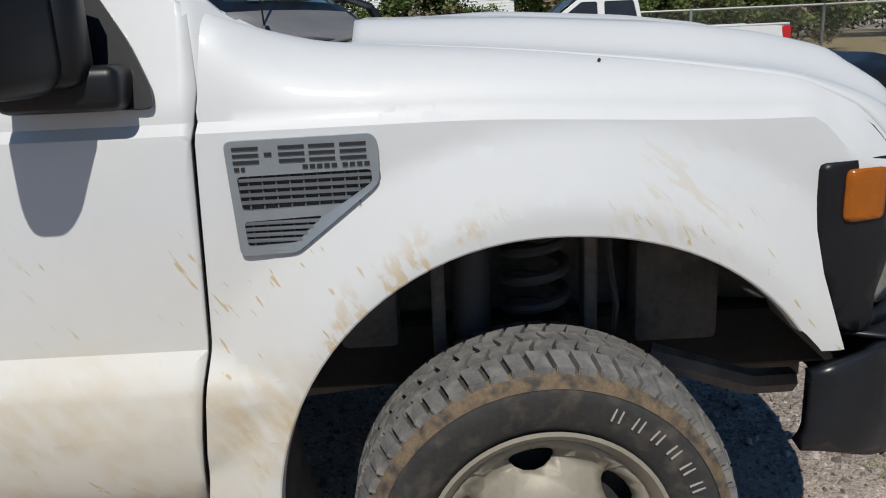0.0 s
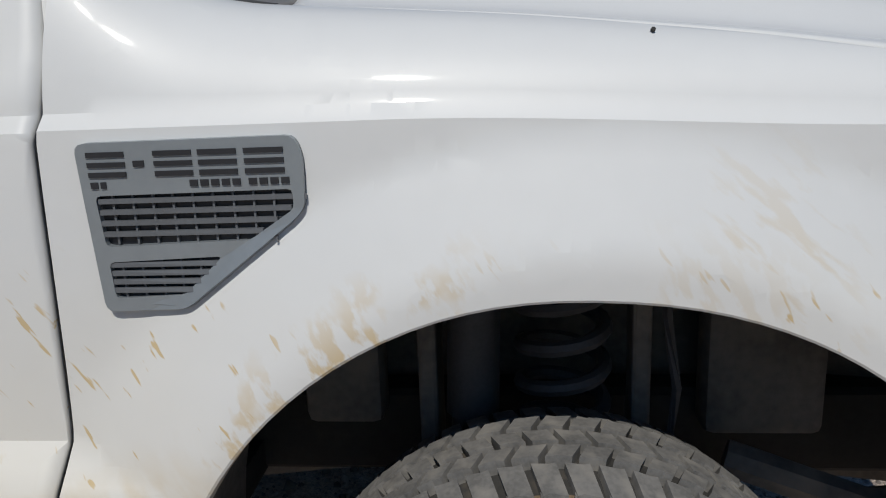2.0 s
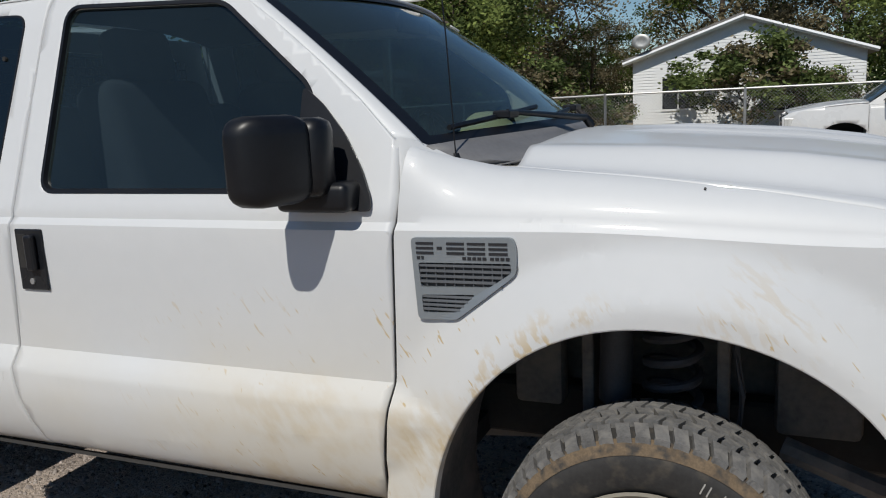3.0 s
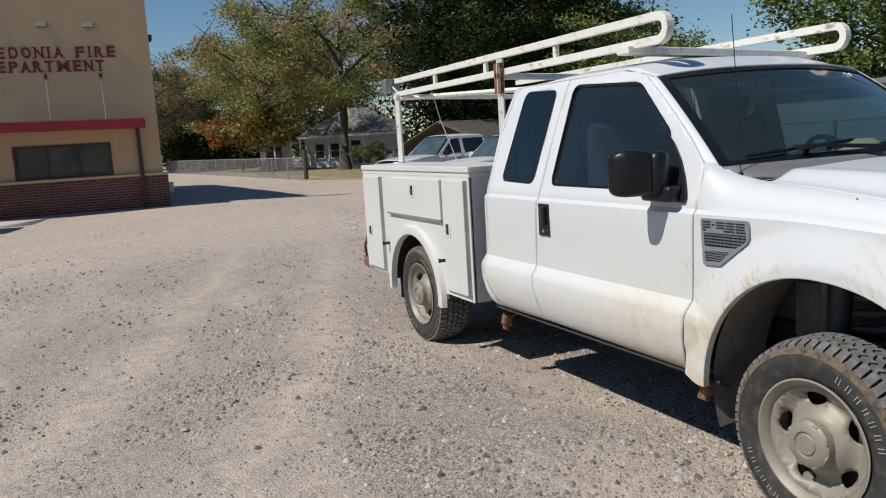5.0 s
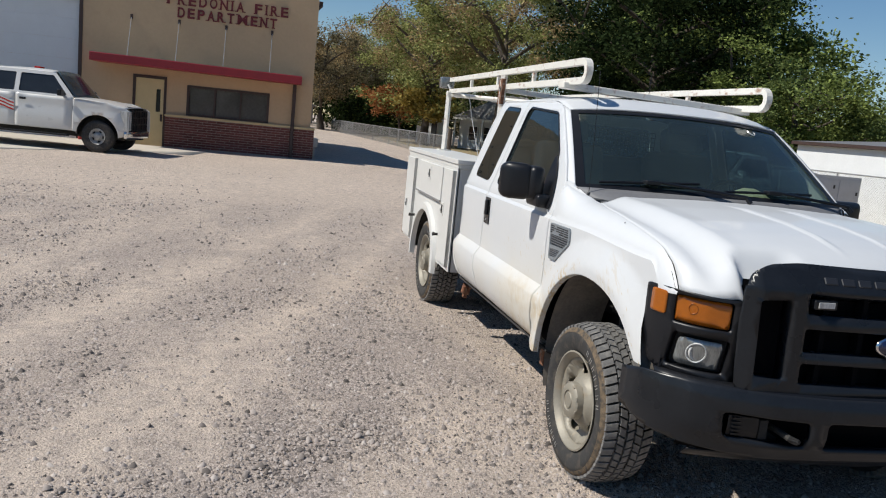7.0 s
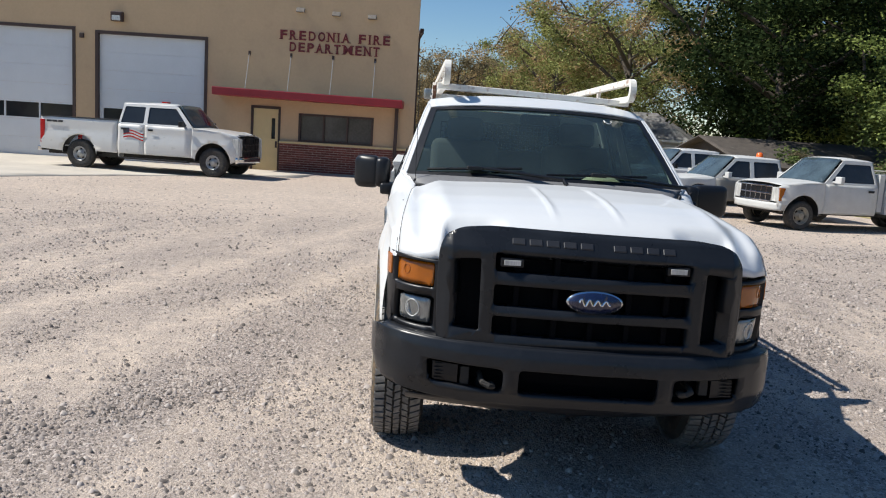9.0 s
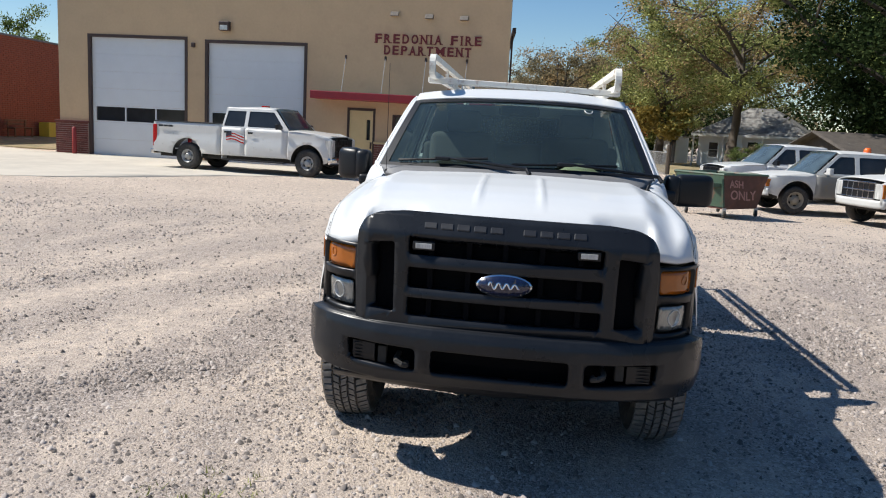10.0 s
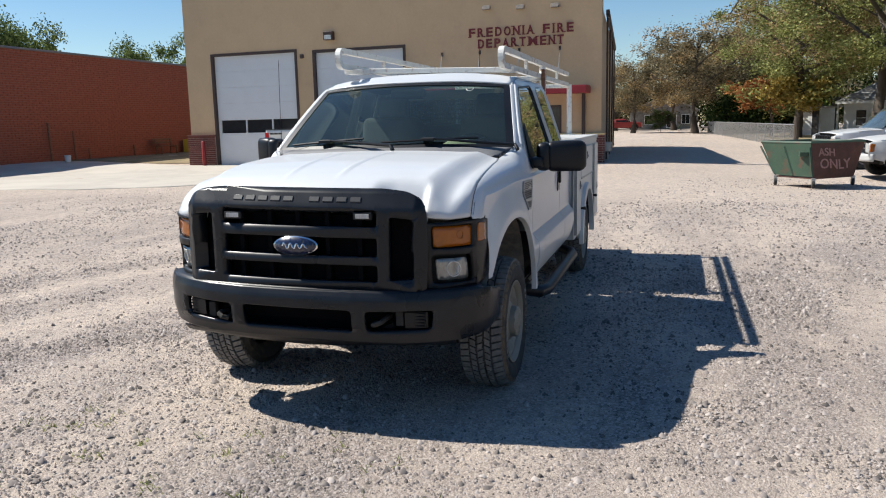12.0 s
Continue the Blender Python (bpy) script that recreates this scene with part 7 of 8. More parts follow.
# --- chain-link fences ---
def chain_fence(name, label, pts, h, step, mesh=0.06, wire=0.0022):
    """Posts, top rail and a woven diagonal mesh."""
    f = thing(name, label, "fence")
    for a, b in zip(pts, pts[1:]):
        a, b = Vector(a), Vector(b)
        L = (b - a).length
        n = max(1, round(L / step))
        for i in range(n + 1):
            p = a.lerp(b, i / n)
            part("post", tube(bmesh.new(), [(p.x, p.y, p.z - 0.1), (p.x, p.y, p.z + h + 0.03)], 0.03, 8), STEEL, f)
        part("top_rail", tube(bmesh.new(), [(a.x, a.y, a.z + h), (b.x, b.y, b.z + h)], 0.022, 8), STEEL, f)
        verts, faces = [], []
        d = (b - a).normalized()
        sd = Vector((-d.y, d.x, 0)) * wire
        upv = Vector((0, 0, wire))

        def strand(s0, z0, s1, z1):
            p, q = a + d * s0 + Vector((0, 0, z0)), a + d * s1 + Vector((0, 0, z1))
            k = len(verts)
            t = d * wire * 0.7
            verts.extend([p - t, p + t, q + t, q - t, p - sd, p + sd, q + sd, q - sd])
            faces.extend([(k, k + 1, k + 2, k + 3), (k + 4, k + 5, k + 6, k + 7)])
        s = -h
        while s < L:
            for sg in (1, -1):
                s0, s1 = (s, s + h) if sg > 0 else (s + h, s)
                z0, z1 = 0.03, h
                lo, hi = min(s0, s1), max(s0, s1)
                if lo < 0 or hi > L:
                    c0, c1 = max(0, lo), min(L, hi)
                    if c1 <= c0:
                        continue
                    f0, f1 = (c0 - lo) / (hi - lo), (c1 - lo) / (hi - lo)
                    if sg > 0:
                        s0, s1, z0, z1 = c0, c1, 0.03 + (h - 0.03) * f0, 0.03 + (h - 0.03) * f1
                    else:
                        s0, s1, z0, z1 = c1, c0, 0.03 + (h - 0.03) * (1 - f1), 0.03 + (h - 0.03) * (1 - f0)
                strand(s0, z0, s1, z1)
            s += mesh
        me = bpy.data.meshes.new("mesh")
        me.from_pydata(verts, [], faces)
        me.materials.append(STEEL)
        ob = new("wire_mesh", me)
        ob.parent = f
        tagged(ob, kind="stuff")
    return f


chain_fence("chain_link_fence", "galvanised chain-link fence along the yard", [(-24.0, 16.1, -0.17), (-13.0, 15.6, -0.12), (-2.9, 14.5, 0), (8.3, 14.5, 0), (13.5, 11.0, 0)], 1.52, 3.0, 0.07, 0.003)
chain_fence("lane_fence", "chain-link fence along the lane and verge", [(-38.6, 7.6, -0.17), (-60, 6.4, -0.17), (-82, 5.0, -0.17)], 1.2, 3.0, 0.12, 0.005)
part_post = thing("corner_post", "thick weathered wooden corner post of the fence", "post")
part("timber", tube(bmesh.new(), [(-38.5, 7.62, -0.1), (-38.5, 7.62, 1.45)], 0.12, 10), BARK, part_post)
pole = thing("utility_pole", "tall wooden utility pole behind the truck", "pole")
part("shaft", tube(bmesh.new(), [(-9.2, 17.0, -0.3), (-9.2, 17.0, 11.0)], [0.15, 0.11], 14), BARK, pole, smooth=True)
part("conduit", tube(bmesh.new(), [(-9.05, 16.86, 0), (-9.06, 16.88, 7.0)], 0.045, 8), STEEL, pole)


# ---- parked vehicles ----
def parked_truck(name, label, m, wb=3.6, fo=0.95, ro=1.15, half=0.97, belt=1.08, hood_z=1.10, nose_z=1.0, cowl=-0.42, roof_z=1.86, cab_end=-2.35, doors=1, body=None, lower=None, bed="box", wheel_r=0.385, grille="dark", bumper_mat=None,
                 tail=True, rake=0.62, decal=False, steps=False, lean=0.30, low=0.45, split=None, bed_up=0.03):
    """A parked pickup: origin on the ground under the front axle, nose to +x."""
    body = body or WHITE
    lower = lower or body
    t = thing(name, label, "truck", m)
    rear = -(wb + ro)
    ar = wheel_r + 0.10
    ybed = -(half)

    def bulge(x, z):
        return half + 0.035 * math.sin(math.pi * min(1, max(0, (z - 0.42) / 0.75))) - 0.10 * smooth01(fo - 0.45, fo, x) - 0.02 * smooth01(rear + 0.3, rear, x)

    fx_, rx_ = ellipse(0, wheel_r, ar, ar + 0.02, 180, 0, 22), ellipse(-wb, wheel_r, ar, ar + 0.02, 180, 0, 22)
    zcut = frange(0.5, max(1.15, belt), 9)
    specs = [("front_wing", [(cowl, low), (-ar, low - 0.02)] + fx_ + [(ar + 0.02, 0.47), (fo - 0.04, 0.55), (fo, 0.62), (fo, nose_z - 0.06), (fo - 0.10, nose_z), (fo * 0.3, hood_z - 0.03), (cowl, hood_z)], body)]
    seams = [cowl, *(split or [cowl - (cowl - cab_end) * (i + 1) / doors for i in range(doors - 1)]), cab_end]
    for i in range(doors):
        a, b = seams[i] - 0.006, seams[i + 1] + 0.006
        specs.append(("door", [(a, low), (a, belt), (b, belt), (b, low)], lower))
    if bed != "utility":
        specs.append(("bed_side", [(cab_end - 0.02, low), (cab_end - 0.02, belt + bed_up), (rear, belt + bed_up), (rear - 0.02, 0.56), (-wb - ar, 0.52)] + rx_ + [(-wb + ar + 0.01, low + 0.01)], body))
    for nm, out, mt in specs:
        for s in (-1, 1):
            bm = panel(out, [], lambda x, z: Vector((x, s * bulge(x, z), z)), frange(rear, fo, 22), zcut)
            bmesh.ops.recalc_face_normals(bm, faces=bm.faces)
            p = part(nm, bm, mt, t, smooth=40, solid=0.02, offset=0)
            if nm == "door":
                xh = out[2][0] + 0.12
                yy = s * (half + 0.036)
                part("door_handle", boxes((xh, xh + 0.17, min(yy, yy + s * 0.02), max(yy, yy + s * 0.02), belt - 0.17, belt - 0.11), bevel=0.006), BLACK_PLASTIC, p)
    # inner body so that nothing is seen through
    part("underbody", boxes((rear + 0.05, fo - 0.10, -0.70, 0.70, 0.40, 0.62), (cowl + 0.02, fo - 0.12, -0.62, 0.62, 0.55, hood_z - 0.10)), DARK, t)
    bm = bmesh.new()
    sheet(bm, lambda u, v: Vector((cowl + (fo - 0.10 - cowl) * u + 0.05 * u * (1 - (2 * v - 1) ** 2), (2 * v - 1) * (half + 0.02 - 0.09 * smooth01(0.5, 1, u)), hood_z + (nose_z - hood_z) * u ** 2 + 0.045 * (1 - abs(2 * v - 1) ** 2.5))), 16, 20)
    part("hood", bm, body, t, smooth=60, solid=0.015)
    # greenhouse
    ws0, ws1 = cowl + 0.02, cowl - rake
    zt_ = roof_z - 0.07
    top_half = half - 0.02 - lean * (zt_ - belt)
    gy = lambda z: half - 0.02 - lean * (z - belt)
    back = cab_end + 0.02
    side = [(ws0, belt), (ws1, zt_), (back + 0.10, zt_), (back, belt)]
    n = doors
    wins = []
    for i in range(n):
        a0 = seams[i] - (0.10 if i == 0 else 0.05)
        b0 = seams[i + 1] + 0.07
        zt2 = zt_ - 0.07
        k = (zt2 - belt) / (zt_ - belt)
        fa = min(a0, ws0 + (ws1 - ws0) * k - 0.12) if i == 0 else a0
        fb = min(a0, ws0 - 0.20) if i == 0 else a0
        b1 = b0 if i < n - 1 else max(b0, back + 0.10 * k + 0.05)
        wins.append(rounded([(fb, belt + 0.05), (fa, zt2), (b1, zt2), (b0, belt + 0.05)], 0.04, 3))
    for s in (-1, 1):
        f = (lambda s: lambda x, z: Vector((x, s * gy(z), z)))(s)
        bm = panel(side, wins, f, [], [])
        bmesh.ops.recalc_face_normals(bm, faces=bm.faces)
        g = part("cab_side", bm, body, t, solid=0.03, offset=0)
        for w in wins:
            part("side_window", panel(w, [], lambda x, z: f(x, z) * 1.0 + Vector((0, -s * 0.004, 0)), [], []), WINDOW_DARK, g, "dark side window", solid=0.006)
    bm = bmesh.new()
    sheet(bm, lambda u, v: Vector((ws1 - 0.02 + (back + 0.06 - ws1) * u, (2 * v - 1) * (gy(zt_) + 0.005), zt_ + 0.085 * (1 - abs(2 * v - 1) ** 4) * (0.55 + 0.45 * math.sin(math.pi * min(1, 0.1 + u))))), 12, 20)
    part("roof", bm, body, t, smooth=60, solid=0.015)
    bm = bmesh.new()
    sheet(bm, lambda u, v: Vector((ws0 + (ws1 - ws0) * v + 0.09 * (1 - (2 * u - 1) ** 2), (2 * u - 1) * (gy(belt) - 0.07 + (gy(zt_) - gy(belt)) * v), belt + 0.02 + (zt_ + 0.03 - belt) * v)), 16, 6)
    part("windscreen", bm, SCREEN_TEAL, t, "windscreen with the sky's reflection put into its teal colour", smooth=60, solid=0.01)
    bm = panel([(-gy(belt), 0.45), (gy(belt), 0.45), (gy(belt), belt), (gy(zt_), zt_), (-gy(zt_), zt_), (-gy(belt), belt)], [rect(-0.55, 0.55, belt + 0.08, zt_ - 0.1, 0.05)], lambda y, z: Vector((back + 0.10 * max(0, (z - belt) / (zt_ - belt)), y, z)), [], [])
    part("cab_back", bm, body, t, solid=0.03)
    bm = panel(rect(-0.55, 0.55, belt + 0.08, zt_ - 0.1, 0.05), [], lambda y, z: Vector((back + 0.10 * max(0, (z - belt) / (zt_ - belt)), y, z)), [], [])
    part("rear_window", bm, WINDOW_DARK, t, solid=0.01)
    # load bed
    if bed == "box":
        part("bed_floor", boxes((rear + 0.03, cab_end - 0.04, -half + 0.12, half - 0.12, 0.66, 0.70), (cab_end - 0.08, cab_end - 0.03, -half + 0.04, half - 0.04, 0.66, belt + 0.02)), body, t)
        part("tailgate", boxes((rear - 0.02, rear + 0.05, -half + 0.03, half - 0.03, 0.60, belt + bed_up), bevel=0.01), body, t)
        for s in (-1, 1):
            part("bed_rail", boxes((rear, cab_end - 0.03, min(s * (half - 0.11), s * (half + 0.02)), max(s * (half - 0.11), s * (half + 0.02)), belt + bed_up - 0.01, belt + bed_up + 0.025), bevel=0.012), BLACK_PLASTIC if decal else body, t)
            if tail:
                part("tail_lamp", boxes((rear - 0.03, rear + 0.13, min(s * (half - 0.12), s * (half + 0.025)), max(s * (half - 0.12), s * (half + 0.025)), 0.72, belt), bevel=0.02), RED_LENS, t, "red tail lamp")
    elif bed == "utility":
        for s in (-1, 1):
            arch_ = ellipse(-wb, wheel_r, ar, ar + 0.02, 180, 0, 20)
            out = [(rear, 0.62), (-wb - ar, 0.50)] + arch_ + [(-wb + ar + 0.01, 0.50), (cab_end - 0.26, 0.50), (cab_end - 0.26, 1.47), (rear, 1.47)]
            bm = panel(out, [], lambda x, z: Vector((x, s * (half + 0.02), z)), [], [])
            bmesh.ops.recalc_face_normals(bm, faces=bm.faces)
            b = part("utility_body", bm, UTILITY_GREY, t, "chalky grey utility body", solid=0.03, offset=0)
            part("compartment", boxes((rear, cab_end - 0.26, min(s * 0.55, s * (half + 0.03)), max(s * 0.55, s * (half + 0.03)), 1.44, 1.49), (rear, rear + 0.03, min(s * 0.5, s * half), max(s * 0.5, s * half), 0.62, 1.47), (cab_end - 0.29, cab_end - 0.26, min(s * 0.5, s * half), max(s * 0.5, s * half), 0.5, 1.47)), UTILITY_GREY, b)
            for x0, x1, z0, z1 in ((cab_end - 0.84, cab_end - 0.34, 0.56, 1.38), (-wb - 0.48, -wb + 0.50, 0.98, 1.38), (rear + 0.06, -wb - ar - 0.12, 0.66, 1.38)):
                if x1 - x0 > 0.15:
                    yy = s * (half + 0.035)
                    part("compartment_door", boxes((x0, x1, min(yy, yy + s * 0.018), max(yy, yy + s * 0.018), z0, z1), bevel=0.005), UTILITY_GREY, b)
                    part("latch", boxes((x0 + 0.05, x0 + 0.12, min(yy + s * 0.018, yy + s * 0.026), max(yy + s * 0.018, yy + s * 0.026), (z0 + z1) / 2 - 0.05, (z0 + z1) / 2 + 0.05)), DARK, b)
        part("bed_floor", boxes((rear, cab_end - 0.28, -0.55, 0.55, 0.74, 0.80), (rear - 0.20, rear, -0.9, 0.9, 0.46, 0.58)), DARK, t)
        for s in (-1, 1):
            part("cab_guard", boxes((cab_end - 0.24, cab_end - 0.08, s * 0.80 - 0.12, s * 0.80 + 0.12, 0.55, 1.50), bevel=0.01), WHITE_DULL, t, "white post behind the cab")
    # front
    nm = bumper_mat or WHITE_DULL
    bm = bmesh.new()
    sheet(bm, lambda u, v: Vector((fo + 0.08 - 0.16 * abs(2 * u - 1) ** 4, (2 * u - 1) * (half + 0.01), 0.47 + 0.19 * v)), 18, 3)
    part("front_bumper", bm, nm, t, smooth=60, solid=0.05)
    part("rear_bumper", boxes((rear - 0.16, rear - 0.02, -half + 0.03, half - 0.03, 0.48, 0.63), bevel=0.02), nm, t)
    gz0, gz1 = 0.68, nose_z - 0.05
    gr = part("grille", boxes((fo - 0.09, fo - 0.02, -half + 0.33, half - 0.33, gz0, gz1), bevel=0.01), BLACK_PLASTIC, t)
    rows_ = 2 if grille == "chrome" else 3
    for i in range(rows_ + 1):
        z = gz0 + (gz1 - gz0) * i / rows_
        part("grille_bar", boxes((fo - 0.03, fo + 0.005, -half + 0.33, half - 0.33, z - 0.018, z + 0.018), bevel=0.006), CHROME if grille == "chrome" else GREY_PLASTIC, gr)
    for i in range(7):
        y = (-half + 0.33) + (2 * half - 0.66) * i / 6
        part("grille_upright", boxes((fo - 0.03, fo - 0.004, y - 0.012, y + 0.012, gz0, gz1)), CHROME if grille == "chrome" else GREY_PLASTIC, gr)
    for s in (-1, 1):
        h0 = s * (half - 0.31)
        h1 = s * (half - 0.075)
        hl = part("headlamp", boxes((fo - 0.13, fo - 0.005, min(h0, h1), max(h0, h1), gz0 + 0.01, gz1 - 0.01), bevel=0.02), LAMP_CLEAR, t)
        part("corner_lamp", boxes((fo - 0.24, fo - 0.03, min(s * (half - 0.08), s * (half - 0.03)), max(s * (half - 0.08), s * (half - 0.03)), gz0 + 0.03, gz1 - 0.02), bevel=0.015), AMBER if grille == "chrome" else LAMP_CLEAR, hl)
        part("side_mirror", boxes((cowl - 0.33, cowl - 0.22, min(s * (half + 0.06), s * (half + 0.28)), max(s * (half + 0.06), s * (half + 0.28)), belt + 0.02, belt + 0.20), (cowl - 0.30, cowl - 0.22, min(s * (half - 0.05), s * (half + 0.10)), max(s * (half - 0.05), s * (half + 0.10)), belt + 0.03, belt + 0.08), bevel=0.02), BLACK_PLASTIC if grille == "dark" else body, t)
        for x in (0.0, -wb):
            bm = bmesh.new()
            sheet(bm, lambda u, v: Vector((x + (ar + 0.03) * math.cos(math.pi * u), s * (half - 0.02 - 0.30 * v), wheel_r + (ar + 0.03) * math.sin(math.pi * u))), 16, 1)
            part("arch_liner", bm, DARK, t)
            wh = new("wheel")
            wh.parent = t
            wheel_parts(wh, wheel_r, 0.25, False, 0.215, RIM if grille != "dark" else STEEL, False)
            wh.matrix_basis = pose(x, s * (half - 0.135), wheel_r - 0.01, 0, 37 * (x + s), 180 if s > 0 else 0)
        if steps:
            part("running_board", boxes((cab_end + 0.1, cowl - 0.1, min(s * (half - 0.08), s * (half + 0.10)), max(s * (half - 0.08), s * (half + 0.10)), 0.40, 0.45), bevel=0.015), BLACK_PLASTIC, t)
    return t


T1 = pose(-21.35, -6.75, -0.13, 0, 0, 80)
pk = parked_truck("silver_pickup", "silver-white extended-cab pickup parked before the bays", T1, wb=4.42, fo=0.84, ro=1.30, half=1.0, belt=1.47, hood_z=1.46, nose_z=1.30, cowl=-0.68, roof_z=2.17, cab_end=-3.12, doors=2, body=SILVER_WHITE, wheel_r=0.47, grille="dark", bumper_mat=CHROME, rake=0.55, decal=True, steps=True, low=0.56, split=[-2.24], bed_up=0.10)
part("roof_beacon", boxes((-2.15, -1.95, -0.12, 0.12, 2.17, 2.25), bevel=0.02), RED_LENS, pk, "small red roof beacon")
# flag decal on the rear door, flat colours
for i in range(6):
    bm = bmesh.new()
    sheet(bm, lambda u, v: Vector((-2.92 + 0.66 * u, -1.044, 1.05 + 0.045 * (i + v) + 0.05 * math.sin(u * 4.5) - 0.03 * u)), 10, 1)
    part("decal_stripe", bm, RED_LENS if i % 2 == 0 else WHITE, pk, "red stripe of a flag decal" if i % 2 == 0 else "white stripe of a flag decal", solid=0.004)
bm = bmesh.new()
sheet(bm, lambda u, v: Vector((-2.92 + 0.20 * u, -1.049, 1.18 + 0.15 * v + 0.05 * math.sin(u * 1.5) - 0.01 * u)), 4, 1)
part("decal_field", bm, OVAL_BLUE, pk, solid=0.003)
for i in range(3):
    part("bed_mark", boxes((-5.50 + 0.19 * i, -5.34 + 0.19 * i, -1.046, -1.030, 1.40, 1.46)), BADGE_DARK, pk, "dark plain bar on the bed side")
T2 = pose(-18.4, 7.2, -0.15, 0, 0, -84)
pb = parked_truck("grey_crew_truck", "white and grey older crew truck with an orange beacon", T2, wb=3.75, fo=0.85, ro=0.9, half=0.98, belt=1.07, hood_z=1.08, nose_z=0.98, cowl=-0.47, roof_z=1.72, cab_end=-2.55, doors=2, split=[-1.60], body=WHITE_DULL, lower=SILVER, grille="chrome", rake=0.62)
bc = tube(bmesh.new(), [(-2.2, 0.15, 1.72), (-2.2, 0.15, 1.83), (-2.2, 0.15, 1.86)], [0.10, 0.09, 0.05], 14)
part("beacon", bc, ORANGE, pb, "orange roof beacon", smooth=50)
T3 = pose(-15.85, 8.84, -0.18, 0, 0, -78.7)
parked_truck("old_utility_truck", "older white truck with a chalky grey utility body", T3, wb=4.16, fo=0.70, ro=1.50, half=0.96, belt=1.20, hood_z=1.21, nose_z=1.11, cowl=-0.58, roof_z=1.86, cab_end=-2.16, doors=1, body=WHITE_DULL, bed="utility", grille="chrome", rake=0.60)
T4 = pose(-23.1, 7.2, -0.18, 0, 0, -80)
parked_truck("white_crew_pickup", "white crew pickup parked behind the others", T4, wb=3.6, fo=0.92, ro=1.1, half=0.98, belt=1.18, hood_z=1.20, nose_z=1.08, cowl=-0.50, roof_z=1.87, cab_end=-2.7, doors=2, body=WHITE, grille="dark", rake=0.66)
T6 = pose(1.45, 12.6, 0.0, 0, 0, 180)
parked_truck("white_fence_pickup", "clean white extended-cab pickup parked along the fence", T6, wb=3.65, fo=0.92, ro=1.15, half=0.98, belt=1.16, hood_z=1.20, nose_z=1.06, cowl=-0.34, roof_z=1.84, cab_end=-2.27, doors=2, split=[-1.55], body=WHITE, grille="dark", rake=0.84)
T7 = pose(22.0, 33.0, 0.0, 0, 0, 175)
parked_truck("dark_pickup", "dark pickup parked far beyond the road", T7, wb=3.5, body=BLACK_PLASTIC, doors=2, cab_end=-2.6)
T8 = pose(-96.0, -3.2, 0.0, 0, 0, 100)
parked_truck("red_car", "small red vehicle far down the lane", T8, wb=3.0, body=POST_RED, doors=1, roof_z=1.5)

# ---- dumpster ----
dump = thing("dumpster", "green and rusted steel dumpster on casters with sprayed words", "dumpster", pose(-15.2, 4.85, -0.125, 0, 0, 0))
A, B, C = Vector((-0.78, -1.03)), Vector((0.46, -0.12)), Vector((-0.28, 1.10))   # plan corners at the top: far left, near, far right
Dp = A + C - B
TOPZ = 1.02


def dump_face(name, p, q, pb_, qb_, z0, z1, mat, label=""):
    bm = bmesh.new()
    vs = [bm.verts.new(c) for c in ((pb_.x, pb_.y, z0), (qb_.x, qb_.y, z0), (q.x, q.y, z1), (p.x, p.y, z1))]
    bm.faces.new(vs)
    return part(name, bm, mat, dump, label, solid=0.03, offset=0)


a_b, b_b, c_b, d_b = Vector((-0.42, -0.73)), Vector((0.52, -0.05)), Vector((-0.36, 0.92)), Vector((-1.18, 0.22))
dump_face("front_panel", A, B, a_b, b_b, 0.26, TOPZ, DUMP_GREEN, "green sloping panel")
sidep = dump_face("side_panel", B, C, b_b, c_b, 0.22, TOPZ, DUMP_RUST, "rust-brown panel with pale sprayed words")
dump_face("back_panel", C, Dp, c_b, d_b, 0.22, TOPZ, DUMP_GREEN)
dump_face("far_panel", Dp, A, d_b, a_b, 0.26, TOPZ, DUMP_GREEN)
bm = bmesh.new()
bm.faces.new([bm.verts.new((c.x, c.y, 0.24)) for c in (a_b, b_b, c_b, d_b)])
part("bottom", bm, DUMP_RUST, dump, solid=0.03)
bm = tube(bmesh.new(), [(c.x, c.y, TOPZ) for c in (A, B, C, Dp, A)], 0.035, 4)
part("rim", bm, DUMP_GREEN, dump)
for p, q in ((A, a_b), (B, b_b), (A.lerp(B, 0.5), a_b.lerp(b_b, 0.5))):
    part("rib", tube(bmesh.new(), [(p.x, p.y - 0.02, TOPZ - 0.1), (q.x, q.y - 0.02, 0.28)], 0.03, 4), DUMP_GREEN, dump)
part("fork_pocket", boxes((B.x - 0.22, B.x - 0.02, B.y - 0.22, B.y - 0.04, 0.72, 0.82), bevel=0.01), DUMP_GREEN, dump)
for c in (a_b, b_b, c_b, d_b):
    cs = part("caster_fork", boxes((c.x - 0.03, c.x + 0.03, c.y - 0.04, c.y + 0.04, 0.08, 0.24)), STEEL, dump)
    bm = bmesh.new()
    lathe(bm, [(0.0, -0.03), (0.08, -0.03), (0.09, 0.0), (0.08, 0.03), (0.0, 0.03)], 18)
    for v in bm.verts:
        v.co += Vector((c.x, c.y, 0.095))
    part("caster_wheel", bm, RUBBER, cs, smooth=50)
sd = (C - B).normalized()
